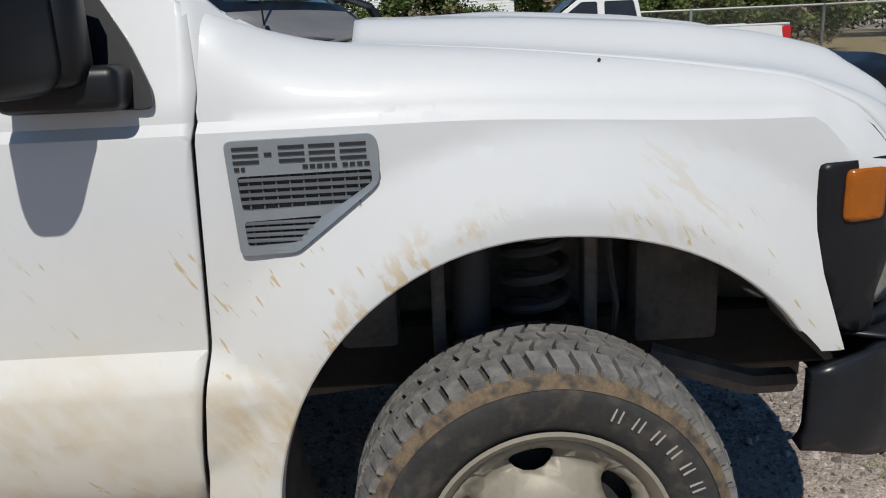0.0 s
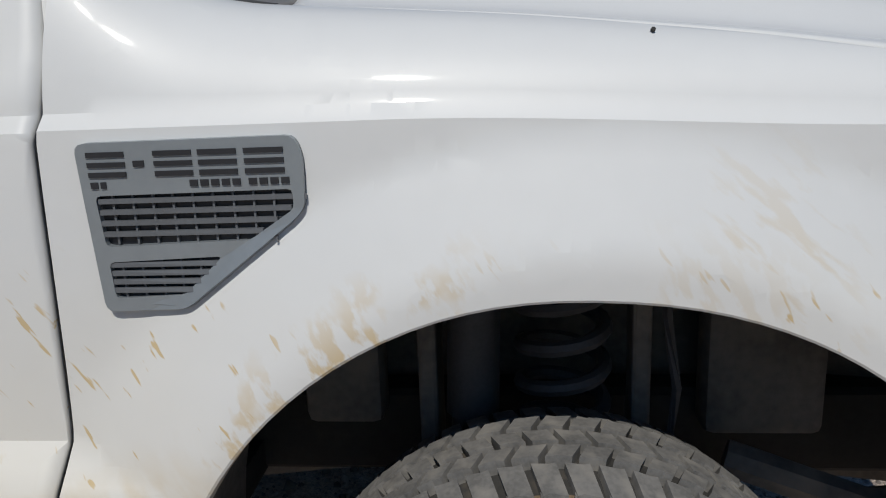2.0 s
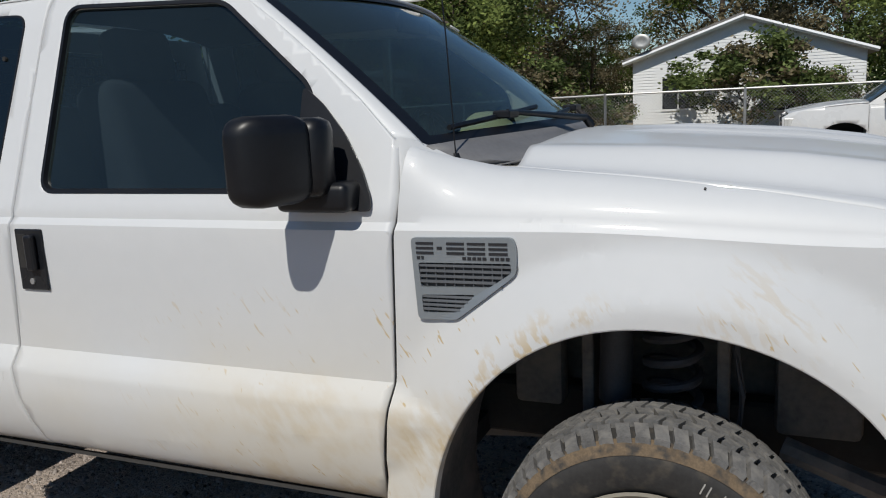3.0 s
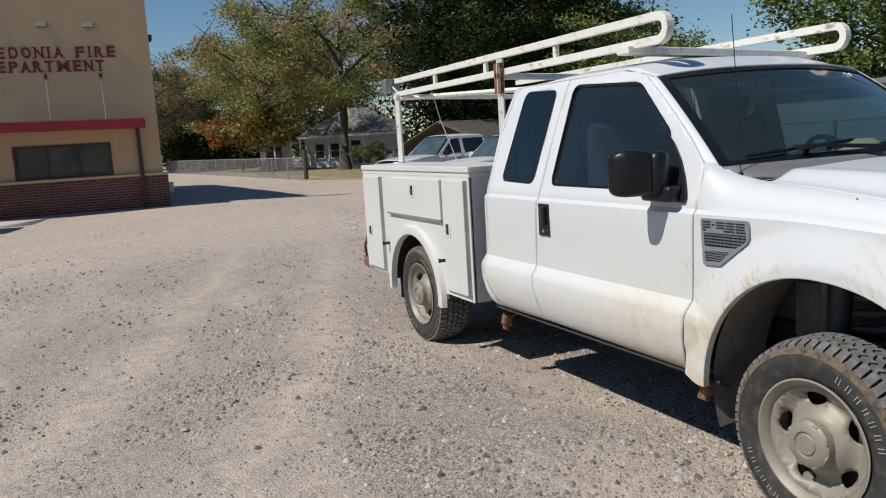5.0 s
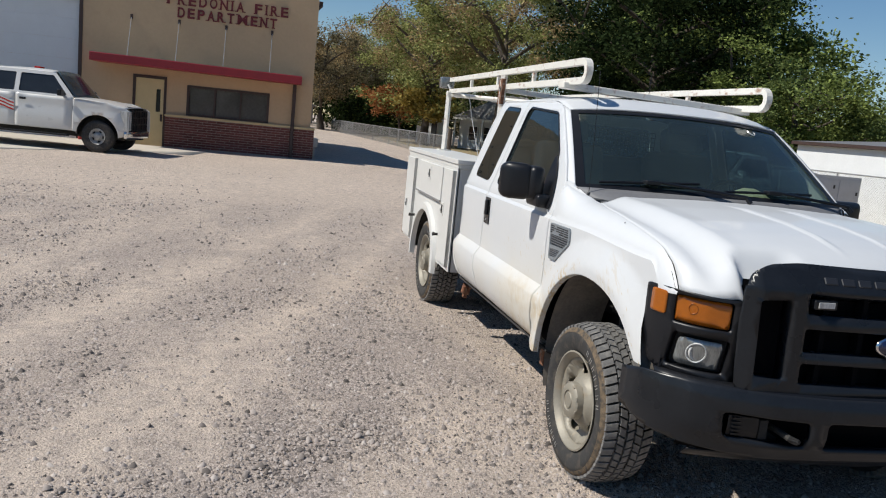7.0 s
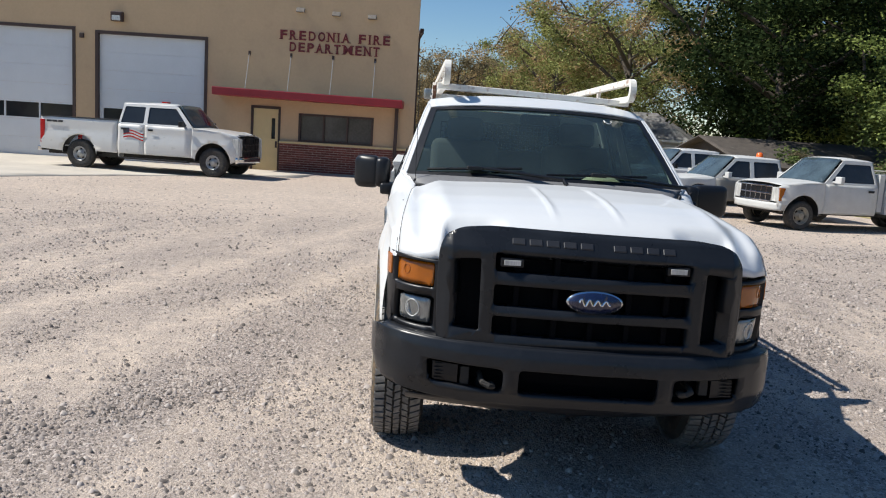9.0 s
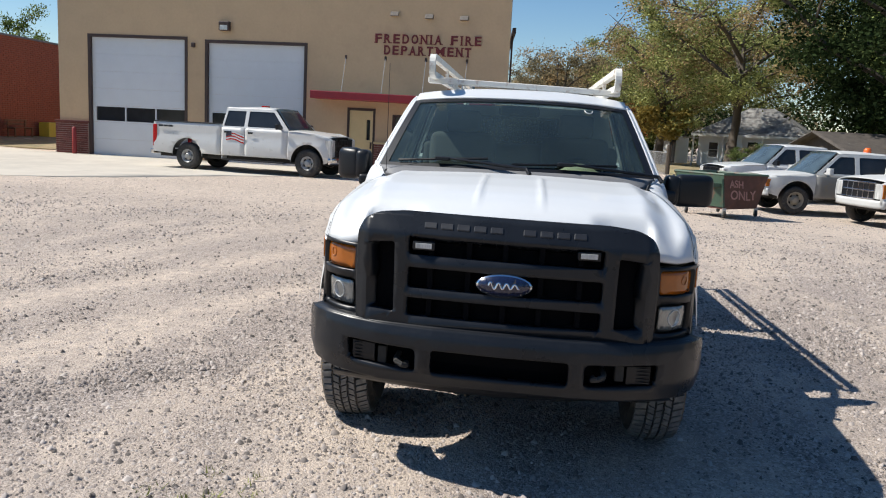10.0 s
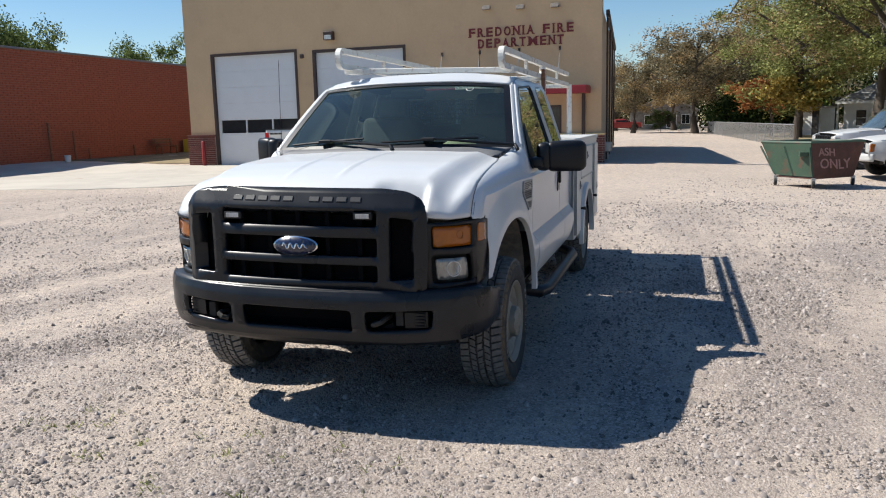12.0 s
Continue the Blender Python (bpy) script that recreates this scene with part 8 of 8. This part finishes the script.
for word, u0, z, size in (("ASH", 0.18, 0.72, 0.24), ("ONLY", 0.20, 0.44, 0.30)):
    me = text_mesh(word, size, 0.004, 0.004)
    for v in me.vertices:
        px_, pz = v.co.x + u0, z + v.co.y + 0.015 * math.sin(9 * v.co.x)
        k = (pz - 0.22) / (TOPZ - 0.22)
        base = (b_b + sd * px_).lerp(B + sd * px_, k)
        v.co = Vector((base.x + 0.026 + sd.y * 0.0, base.y - 0.006, pz)) + Vector((sd.y, -sd.x, 0)) * v.co.z
    bm = bmesh.new()
    bm.from_mesh(me)
    bpy.data.meshes.remove(me)
    part("sprayed_word", bm, SPRAY, sidep, "pale sprayed word")

# ---- trees ----
def make_tree(name, label, m, seed, height=10.0, spread=8.0, base=2.2, mats=None, n_clump=70, per=140, leaf=0.19, trunk_r=0.28, clump=1.0, bare=0.0, group=""):
    """A tapered trunk, limbs that fork, and a crown of leaf clumps with gaps."""
    rnd = random.Random(seed)
    rs = np.random.RandomState(seed)
    t = thing(name, label, "tree", m, group)
    bm = bmesh.new()
    lean_ = Vector((rnd.uniform(-0.6, 0.6), rnd.uniform(-0.6, 0.6), 0))
    spine = [Vector((0, 0, -0.3)) + lean_ * (k / 6) ** 2 + Vector((rnd.uniform(-0.15, 0.15), rnd.uniform(-0.15, 0.15), (height * 0.80 + 0.3) * k / 6)) for k in range(7)]
    tube(bm, spine, [trunk_r * 1.35] + [trunk_r * (1 - 0.80 * k / 6) for k in range(1, 7)], 9)
    centres = []
    n_limb = 9
    for i in range(n_limb):
        z = base + (height * 0.72 - base) * (i + rnd.random()) / n_limb
        k = min(5.99, max(0, (z + 0.3) / (height * 0.80 + 0.3) * 6))
        p0 = spine[int(k)].lerp(spine[int(k) + 1], k - int(k))
        a = i * 2.4 + rnd.uniform(-0.4, 0.4)
        rel = (z - base) / max(0.1, height - base)
        L = spread * 0.5 * (0.72 + 0.5 * math.sin(math.pi * min(1, rel + 0.25))) * rnd.uniform(0.75, 1.05)
        d = Vector((math.cos(a), math.sin(a), 0))
        p1 = p0 + d * L * 0.5 + Vector((0, 0, L * rnd.uniform(0.18, 0.40)))
        p2 = p0 + d * L * 0.95 + Vector((0, 0, L * rnd.uniform(0.25, 0.75)))
        r = trunk_r * (0.48 - 0.25 * rel)
        tube(bm, [p0, p0.lerp(p1, 0.5) + Vector((0, 0, 0.1)), p1, p2], [r, r * 0.8, r * 0.6, r * 0.15], 6)
        for j in range(3):
            q0 = p0.lerp(p1, 0.6) if j == 0 else p1.lerp(p2, 0.3 * j)
            q1 = q0 + Vector((rnd.uniform(-1, 1), rnd.uniform(-1, 1), rnd.uniform(0.1, 0.9))) * L * 0.42
            tube(bm, [q0, q0.lerp(q1, 0.5) + Vector((0, 0, 0.08)), q1], [r * 0.45, r * 0.3, r * 0.08], 5)
            centres.append(q1)
        centres.extend([p1, p2, p1.lerp(p2, 0.5)])
    while len(centres) < n_clump:
        u = rs.normal(size=3)
        u /= np.linalg.norm(u)
        rr = rs.uniform(0.55, 1.0) ** 0.6
        zc = base + (height - base) * 0.52
        centres.append(Vector((u[0] * rr * spread * 0.5, u[1] * rr * spread * 0.5, zc + u[2] * rr * (height - base) * 0.5)))
    verts, mi = [], []
    for c in centres[:n_clump]:
        if rnd.random() < bare:
            continue
        k = int(per * rnd.uniform(0.5, 1.4))
        rad = clump * rnd.uniform(0.55, 1.15)
        pos = rs.normal(size=(k, 3)) * rad * np.array([0.55, 0.55, 0.36]) + np.array(c)
        pos = pos[pos[:, 2] > base * 0.55]
        k = len(pos)
        d1 = rs.normal(size=(k, 3)) * np.array([1, 1, 0.6])
        d1 /= np.linalg.norm(d1, axis=1)[:, None]
        d2 = np.cross(d1, rs.normal(size=(k, 3)))
        d2 /= np.linalg.norm(d2, axis=1)[:, None]
        s = leaf * rs.uniform(0.6, 1.3, size=(k, 1))
        quad = np.stack([pos - d1 * s, pos - d2 * s * 0.55, pos + d1 * s, pos + d2 * s * 0.55], 1)
        verts.append(quad.reshape(-1, 3))
        mi.append(np.full(k, 0 if rnd.random() < 0.72 else min(1, len(mats) - 1)))
    v = np.concatenate(verts)
    # keep the crown within the tree's height
    squeeze = min(1.0, (height - base) / (float(np.quantile(v[:, 2], 0.995)) - base))
    v[:, 2] = np.where(v[:, 2] > base, base + (v[:, 2] - base) * squeeze, v[:, 2])
    for q in bm.verts:
        if q.co.z > base:
            q.co.z = base + (q.co.z - base) * squeeze
    part("trunk", bm, BARK, t, "dark rough trunk with forking limbs", smooth=60)
    idx = np.concatenate(mi)
    nq = len(v) // 4
    me = bpy.data.meshes.new("crown")
    me.vertices.add(len(v)), me.loops.add(nq * 4), me.polygons.add(nq)
    me.vertices.foreach_set("co", v.ravel())
    me.loops.foreach_set("vertex_index", np.arange(nq * 4))
    me.polygons.foreach_set("loop_start", np.arange(0, nq * 4, 4))
    for mt in mats:
        me.materials.append(mt)
    me.polygons.foreach_set("material_index", idx.astype(np.int32))
    me.update()
    ob = new("crown", me)
    ob.parent = t
    tagged(ob, kind="stuff")
    return t


def shrub(name, label, m, seed, w=3.0, h=2.2, mats=None, leaf=0.11, n=40, per=150):
    return make_tree(name, label, m, seed, h, w, 0.25, mats, n, per, leaf, 0.06, 0.55)


G = "trees round the lot"
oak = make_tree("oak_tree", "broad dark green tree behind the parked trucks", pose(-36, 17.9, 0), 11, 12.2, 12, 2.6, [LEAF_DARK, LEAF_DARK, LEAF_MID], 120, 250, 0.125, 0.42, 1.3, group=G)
olive = make_tree("turning_tree", "tall tree with olive leaves turning yellow over the lane", pose(-51.8, 14.2, 0), 12, 13.0, 13, 4.2, [LEAF_OLIVE, LEAF_GOLD], 115, 280, 0.105, 0.40, 1.25, 0.06, group=G)
brown = make_tree("brown_tree", "sparse tree with brown-green autumn leaves", pose(-80, 3.6, 0), 13, 11.6, 10, 2.2, [LEAF_BROWN, LEAF_GOLD], 90, 250, 0.115, 0.34, 1.2, 0.12, group=G)
green = make_tree("green_tree", "bright green broadleaf tree behind the yard", pose(-18.5, 27, 0), 14, 9.0, 9, 1.8, [LEAF_BRIGHT, LEAF_GREEN], 95, 230, 0.125, 0.30, 1.15, group=G)
grey = make_tree("grey_green_tree", "dusty grey-green tree with thin foliage", pose(-13, 38, 0), 15, 12, 10, 1.6, [LEAF_BROWN, LEAF_MID], 100, 260, 0.105, 0.32, 1.15, 0.1, group=G)
small = make_tree("rust_tree", "small tree with rust-red autumn leaves", pose(-64, 9.2, 0), 16, 4.6, 5.4, 1.2, [LEAF_RUST, LEAF_OLIVE], 55, 120, 0.16, 0.14, 0.85, group=G)
yellow = make_tree("yellow_tree", "small tree with yellow autumn leaves", pose(-60, 10.6, 0), 17, 5.0, 4.2, 1.5, [LEAF_YELLOW, LEAF_OLIVE], 45, 110, 0.15, 0.13, 0.8, group=G)
spots_t = [
    (green, -29, 22, 0.74, 40), (green, -42, 26, 1.32, 120), (oak, -50, 26, 1.0, 200), (green, -33, 30, 0.56, 300), (oak, -52, 30, 1.15, 10), (green, -38, 36, 0.60, 75), (oak, -62, 28, 1.1, 140),
    (olive, -70, 19.0, 1.0, 60), (olive, -75, 14.5, 0.95, 150), (olive, -88, 18, 1.1, 30), (olive, -60, 10.6, 0.93, 320),
    (brown, -90, 7.0, 1.0, 90), (brown, -84, -2.6, 0.75, 200), (brown, -98, 1.5, 1.0, 10), (brown, -104, -6, 0.8, 130), (brown, -110, 9, 1.1, 310),
    (green, -24, 29, 0.50, 70), (green, -30, 34, 0.52, 190), (green, -12.5, 30, 0.84, 260), (green, -17, 40, 1.1, 15),
    (grey, -8.5, 41, 0.52, 100), (grey, -20, 36, 0.90, 220), (grey, 12, 40, 1.0, 20), (grey, 20, 44, 1.1, 140), (grey, 4.5, 46, 0.9, 250), (grey, -2.2, 50, 1.0, 330),
    (green, 7.5, 35, 0.85, 180), (green, 16, 36, 0.9, 45), (oak, 28, 40, 0.9, 10), (oak, -24, 46, 0.9, 80), (oak, 38, 46, 1.0, 220), (oak, -68, 34, 1.1, 280),
    (olive, -98, 12, 1.0, 120), 
    # unseen trees behind the camera, added only to be reflected
    (green, 58, 30, 1.0, 70), (oak, 66, 8, 0.9, 110), (green, 64, -14, 1.0, 20), (oak, 52, -36, 0.9, 200), (green, 20, -62, 1.0, 90), (oak, -10, -66, 0.9, 40),
]
for src, x, y, s, rot in spots_t:
    q = copy_thing(src, Matrix.Identity(4))
    q.matrix_basis = pose(x, y, 0, 0, 0, rot) @ Matrix.Diagonal((s, s, s, 1))
for x, y, s, rot in ((-43.0, -47.5, 1.22, 160), (-57.0, -44.0, 1.10, 260), (-44.2, -46.6, 1.16, 40), (-41.5, -48.6, 1.12, 290)):
    q = copy_thing(green, Matrix.Identity(4))
    q.matrix_basis = pose(x, y, 0, 0, 0, rot) @ Matrix.Diagonal((s * 0.62, s * 0.62, s, 1))
bush = shrub("yard_bush", "leafy green bush before the white house", pose(-0.3, 27.6, 0), 21, 4.4, 3.4, [LEAF_GREEN, LEAF_BROWN], 0.10, 60, 170)
tagged(bush, group="yard bushes")
for x, y, s, rot in ((2.0, 27.4, 0.62, 90), (-6.9, 22.5, 0.80, 30), (-10.0, 22.0, 0.85, 200), (6.4, 25.5, 0.95, 140), (10.5, 24.0, 0.8, 60), (-4.6, 23.5, 0.42, 260), (-46, 14.0, 0.5, 110), (-31, 16.5, 0.6, 170), (14.0, 27.5, 0.9, 20), (-27.0, 20.0, 0.7, 300), (-85, 0.2, 0.7, 20)):
    q = copy_thing(bush, Matrix.Identity(4))
    q.matrix_basis = pose(x, y, 0, 0, 0, rot) @ Matrix.Diagonal((s, s, s, 1))

# ---- distant woods that close the view ----
def woods(name, label, a0, a1, r0, r1, hmin, hmax, n_clump, per, leaf, mats, seed):
    """A far belt of foliage clumps with an uneven top."""
    rs2 = np.random.RandomState(seed)
    out, mi = [], []
    for i in range(n_clump):
        a = radians(rs2.uniform(a0, a1))
        r = rs2.uniform(r0, r1)
        top = hmin + (hmax - hmin) * (0.5 + 0.5 * noise.noise(Vector((a * 9, r * 0.03, 2.0)))) 
        c = np.array([r * math.cos(a), r * math.sin(a), rs2.uniform(0.3, top)])
        pos = rs2.normal(size=(per, 3)) * np.array([1.5, 1.5, 0.9]) + c
        pos = pos[pos[:, 2] > 0.1]
        k = len(pos)
        d1 = rs2.normal(size=(k, 3))
        d1 /= np.linalg.norm(d1, axis=1)[:, None]
        d2 = np.cross(d1, rs2.normal(size=(k, 3)))
        d2 /= np.linalg.norm(d2, axis=1)[:, None]
        s = leaf * rs2.uniform(0.6, 1.3, size=(k, 1))
        out.append(np.stack([pos - d1 * s, pos - d2 * s * 0.55, pos + d1 * s, pos + d2 * s * 0.55], 1).reshape(-1, 3))
        mi.append(np.full(k, rs2.randint(len(mats))))
    v = np.concatenate(out)
    nq = len(v) // 4
    me = bpy.data.meshes.new(name)
    me.vertices.add(len(v)), me.loops.add(nq * 4), me.polygons.add(nq)
    me.vertices.foreach_set("co", v.ravel())
    me.loops.foreach_set("vertex_index", np.arange(nq * 4))
    me.polygons.foreach_set("loop_start", np.arange(0, nq * 4, 4))
    for mt in mats:
        me.materials.append(mt)
    me.polygons.foreach_set("material_index", np.concatenate(mi).astype(np.int32))
    me.update()
    return tagged(new(name, me), label, "woods", kind="stuff")


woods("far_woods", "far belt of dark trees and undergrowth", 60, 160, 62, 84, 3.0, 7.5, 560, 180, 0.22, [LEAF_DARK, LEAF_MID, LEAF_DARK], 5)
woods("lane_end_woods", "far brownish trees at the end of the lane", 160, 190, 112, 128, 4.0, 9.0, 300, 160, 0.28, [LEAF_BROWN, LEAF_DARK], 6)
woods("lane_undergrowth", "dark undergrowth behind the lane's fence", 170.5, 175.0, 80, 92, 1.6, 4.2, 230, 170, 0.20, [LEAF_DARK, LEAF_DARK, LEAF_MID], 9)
# out of view: a belt added behind the camera for reflections
woods("far_hedge", "unseen far hedge and trees added behind the camera for reflections", -80, 60, 85, 110, 3.0, 8.0, 420, 60, 0.5, [LEAF_GREEN, LEAF_DARK], 7)

# ---- loose stones on the lot ----
rs = np.random.RandomState(77)


def stones(name, n, x0, x1, y0, y1, smin, smax, power):
    """Angular crushed stones, each a squashed eight-sided chip."""
    x = rs.uniform(x0, x1, n)
    y = rs.uniform(y0, y1, n)
    keep = np.array([noise.noise(Vector((a * 0.55, b * 0.8, 1.7))) > rs.uniform(-0.75, 0.35) for a, b in zip(x, y)])
    w = y - (-0.0081 * x * x - 0.442 * x - 4.81)
    track = np.exp(-(w / 0.30) ** 2) + np.exp(-((w - 1.44) / 0.34) ** 2) + 0.5 * np.exp(-((w + 1.5) / 0.3) ** 2)
    track += 1.1 * np.clip((-x - 4.0) / 8.0, 0, 1)
    track += 0.45 / (1 + np.exp((w - 1.6) * 3))
    keep &= rs.uniform(0, 1, len(x)) > 0.62 * track
    x, y = x[keep], y[keep]
    n = len(x)
    s = smin + (smax - smin) * rs.uniform(0, 1, n) ** power
    z = np.array([ground_z(a, b) for a, b in zip(x, y)])
    base = np.array([(1, 0, -0.3), (0, 1, -0.3), (-1, 0, -0.3), (0, -1, -0.3), (0.36, 0.12, 0.58), (-0.34, -0.14, 0.50)], float)
    v = base[None] * rs.uniform(0.60, 1.15, (n, 6, 1)) + rs.normal(0, 0.12, (n, 6, 3))
    a = rs.uniform(0, 6.283, n)
    ca, sa = np.cos(a), np.sin(a)
    rx = v[:, :, 0] * ca[:, None] - v[:, :, 1] * sa[:, None]
    ry = v[:, :, 0] * sa[:, None] + v[:, :, 1] * ca[:, None]
    v[:, :, 0], v[:, :, 1] = rx, ry
    v = v * s[:, None, None] + np.stack([x, y, z + s * 0.26], 1)[:, None, :]
    f = np.array([(0, 1, 4), (1, 5, 4), (1, 2, 5), (2, 3, 5), (3, 0, 4), (3, 4, 5)])
    faces = (f[None] + 6 * np.arange(n)[:, None, None]).reshape(-1, 3)
    me = bpy.data.meshes.new(name)
    me.vertices.add(n * 6), me.loops.add(len(faces) * 3), me.polygons.add(len(faces))
    me.vertices.foreach_set("co", v.reshape(-1))
    me.loops.foreach_set("vertex_index", faces.ravel())
    me.polygons.foreach_set("loop_start", np.arange(0, len(faces) * 3, 3))
    me.materials.append(STONE_MAT)
    me.update()
    ob = new(name, me)
    return tagged(ob, "loose angular grey and tan crushed stones", "gravel", kind="stuff")


STONE_MAT = material("loose_stone", (0.33, 0.288, 0.255), 0.92, 0, 0.1, 20)
_n, _l = STONE_MAT.node_tree.nodes, STONE_MAT.node_tree.links
_g, _r = _n.new("ShaderNodeNewGeometry"), _n.new("ShaderNodeValToRGB")
for _ in range(2):
    _r.color_ramp.elements.new(0.5)
for _e, (_p, _c) in zip(_r.color_ramp.elements, ((0.0, (0.075, 0.065, 0.058)), (0.30, (0.22, 0.189, 0.170)), (0.75, (0.37, 0.320, 0.289)), (1.0, (0.50, 0.440, 0.400)))):
    _e.position, _e.color = _p, (*_c, 1)
_l.new(_g.outputs["Random Per Island"], _r.inputs[0]), _l.new(_r.outputs[0], _n["Principled BSDF"].inputs["Base Color"])
stones("gravel_chips", 190000, -3.8, 4.4, -5.4, 5.0, 0.0035, 0.012, 1.4)
stones("gravel_stones", 130000, -10.5, 6.0, -9.0, 9.5, 0.008, 0.027, 2.5)
stones("far_gravel", 30000, -18, -8.0, -12, 12, 0.012, 0.032, 2.0)

# ---- thin weeds in the gravel ----
def weeds(n_tuft, x0, x1, y0, y1):
    """Low sparse tufts of narrow blades."""
    out = []
    for i in range(n_tuft):
        cx, cy = rs.uniform(x0, x1), rs.uniform(y0, y1)
        k = rs.randint(8, 22)
        p = np.stack([cx + rs.normal(0, 0.03, k), cy + rs.normal(0, 0.03, k), np.full(k, ground_z(cx, cy))], 1)
        tip = p + np.stack([rs.normal(0, 0.022, k), rs.normal(0, 0.022, k), rs.uniform(0.012, 0.045, k)], 1)
        w = rs.normal(0, 1, (k, 3)) * np.array([0.0022, 0.0022, 0.0])
        out.append(np.stack([p - w, p + w, tip], 1).reshape(-1, 3))
    v = np.concatenate(out)
    me = bpy.data.meshes.new("weeds")
    me.from_pydata([tuple(q) for q in v], [], [(i, i + 1, i + 2) for i in range(0, len(v), 3)])
    me.materials.append(LEAF_OLIVE)
    return tagged(new("weeds", me), "thin low weeds growing through the gravel", "weeds", kind="stuff")


weeds(90, 1.0, 3.4, -1.6, 0.9)

# ---- bricks of the wainscot and the long wall ----
def brick_mesh(name, l, h, d, mat):
    bm = bmesh.new()
    box(bm, -d / 2, d / 2, -l / 2, l / 2, -h / 2, h / 2, 0.004, 1)
    me = bpy.data.meshes.new(name)
    bm.to_mesh(me)
    bm.free()
    me.materials.append(mat)
    return me


for mt in (BRICK_DARK, BRICK_RED):
    n_, l_ = mt.node_tree.nodes, mt.node_tree.links
    p_ = n_["Principled BSDF"]
    src_ = p_.inputs["Base Color"].links[0].from_socket
    oi, hv, mr = n_.new("ShaderNodeObjectInfo"), n_.new("ShaderNodeHueSaturation"), n_.new("ShaderNodeMapRange")
    mr.inputs[3].default_value, mr.inputs[4].default_value = 0.70, 1.30
    l_.new(oi.outputs["Random"], mr.inputs[0]), l_.new(mr.outputs[0], hv.inputs["Value"]), l_.new(src_, hv.inputs["Color"]), l_.new(hv.outputs[0], p_.inputs["Base Color"])
bme = brick_mesh("brick", 0.295, 0.068, 0.05, BRICK_DARK)
rot_f = Matrix.Rotation(-math.atan(FB), 4, "Z")
count = 0
rest = bmesh.new()
for a, b, h in SPANS:
    row, z = 0, -0.03
    while z < h - 0.02:
        y = a - (0.157 if row % 2 else 0.0)
        while y < b - 0.02:
            y0, y1 = max(y, a), min(y + 0.295, b)
            p = front((y0 + y1) / 2, 0.064, z + 0.04)
            if y1 - y0 > 0.29 and count < 300:
                o = new("brick", bme)
                o.parent = wains
                o.matrix_basis = Matrix.Translation(p) @ rot_f
                count += 1
            elif y1 - y0 > 0.02:
                half = (y1 - y0) / 2
                for v in box(rest, -0.025, 0.025, -half, half, -0.034, 0.034):
                    v.co = Matrix.Translation(p) @ rot_f @ v.co
            y += 0.307
        row += 1
        z += 0.083
tagged(part("brickwork_rest", rest, BRICK_DARK, wains), kind="stuff")
verts, faces = [], []
row, z = 0, 0.0
while z < RBH - 0.1:
    x = -58.0 + (0.2 if row % 2 else 0)
    while x < -20.0:
        k = len(verts)
        y0 = RBY + 0.018
        verts.extend([(x, RBY, z), (x + 0.39, RBY, z), (x + 0.39, RBY, z + 0.085), (x, RBY, z + 0.085), (x + 0.004, y0, z + 0.004), (x + 0.386, y0, z + 0.004), (x + 0.386, y0, z + 0.081), (x + 0.004, y0, z + 0.081)])
        faces.extend([(k + 4, k + 5, k + 6, k + 7), (k, k + 1, k + 5, k + 4), (k + 1, k + 2, k + 6, k + 5), (k + 2, k + 3, k + 7, k + 6), (k + 3, k, k + 4, k + 7)])
        x += 0.405
    row += 1
    z += 0.107
me = bpy.data.meshes.new("brick_courses")
me.from_pydata(verts, [], faces)
me.materials.append(BRICK_RED)
bc_ = new("brick_courses", me)
bc_.parent = rb
tagged(bc_, "courses of dark red brick", kind="stuff")
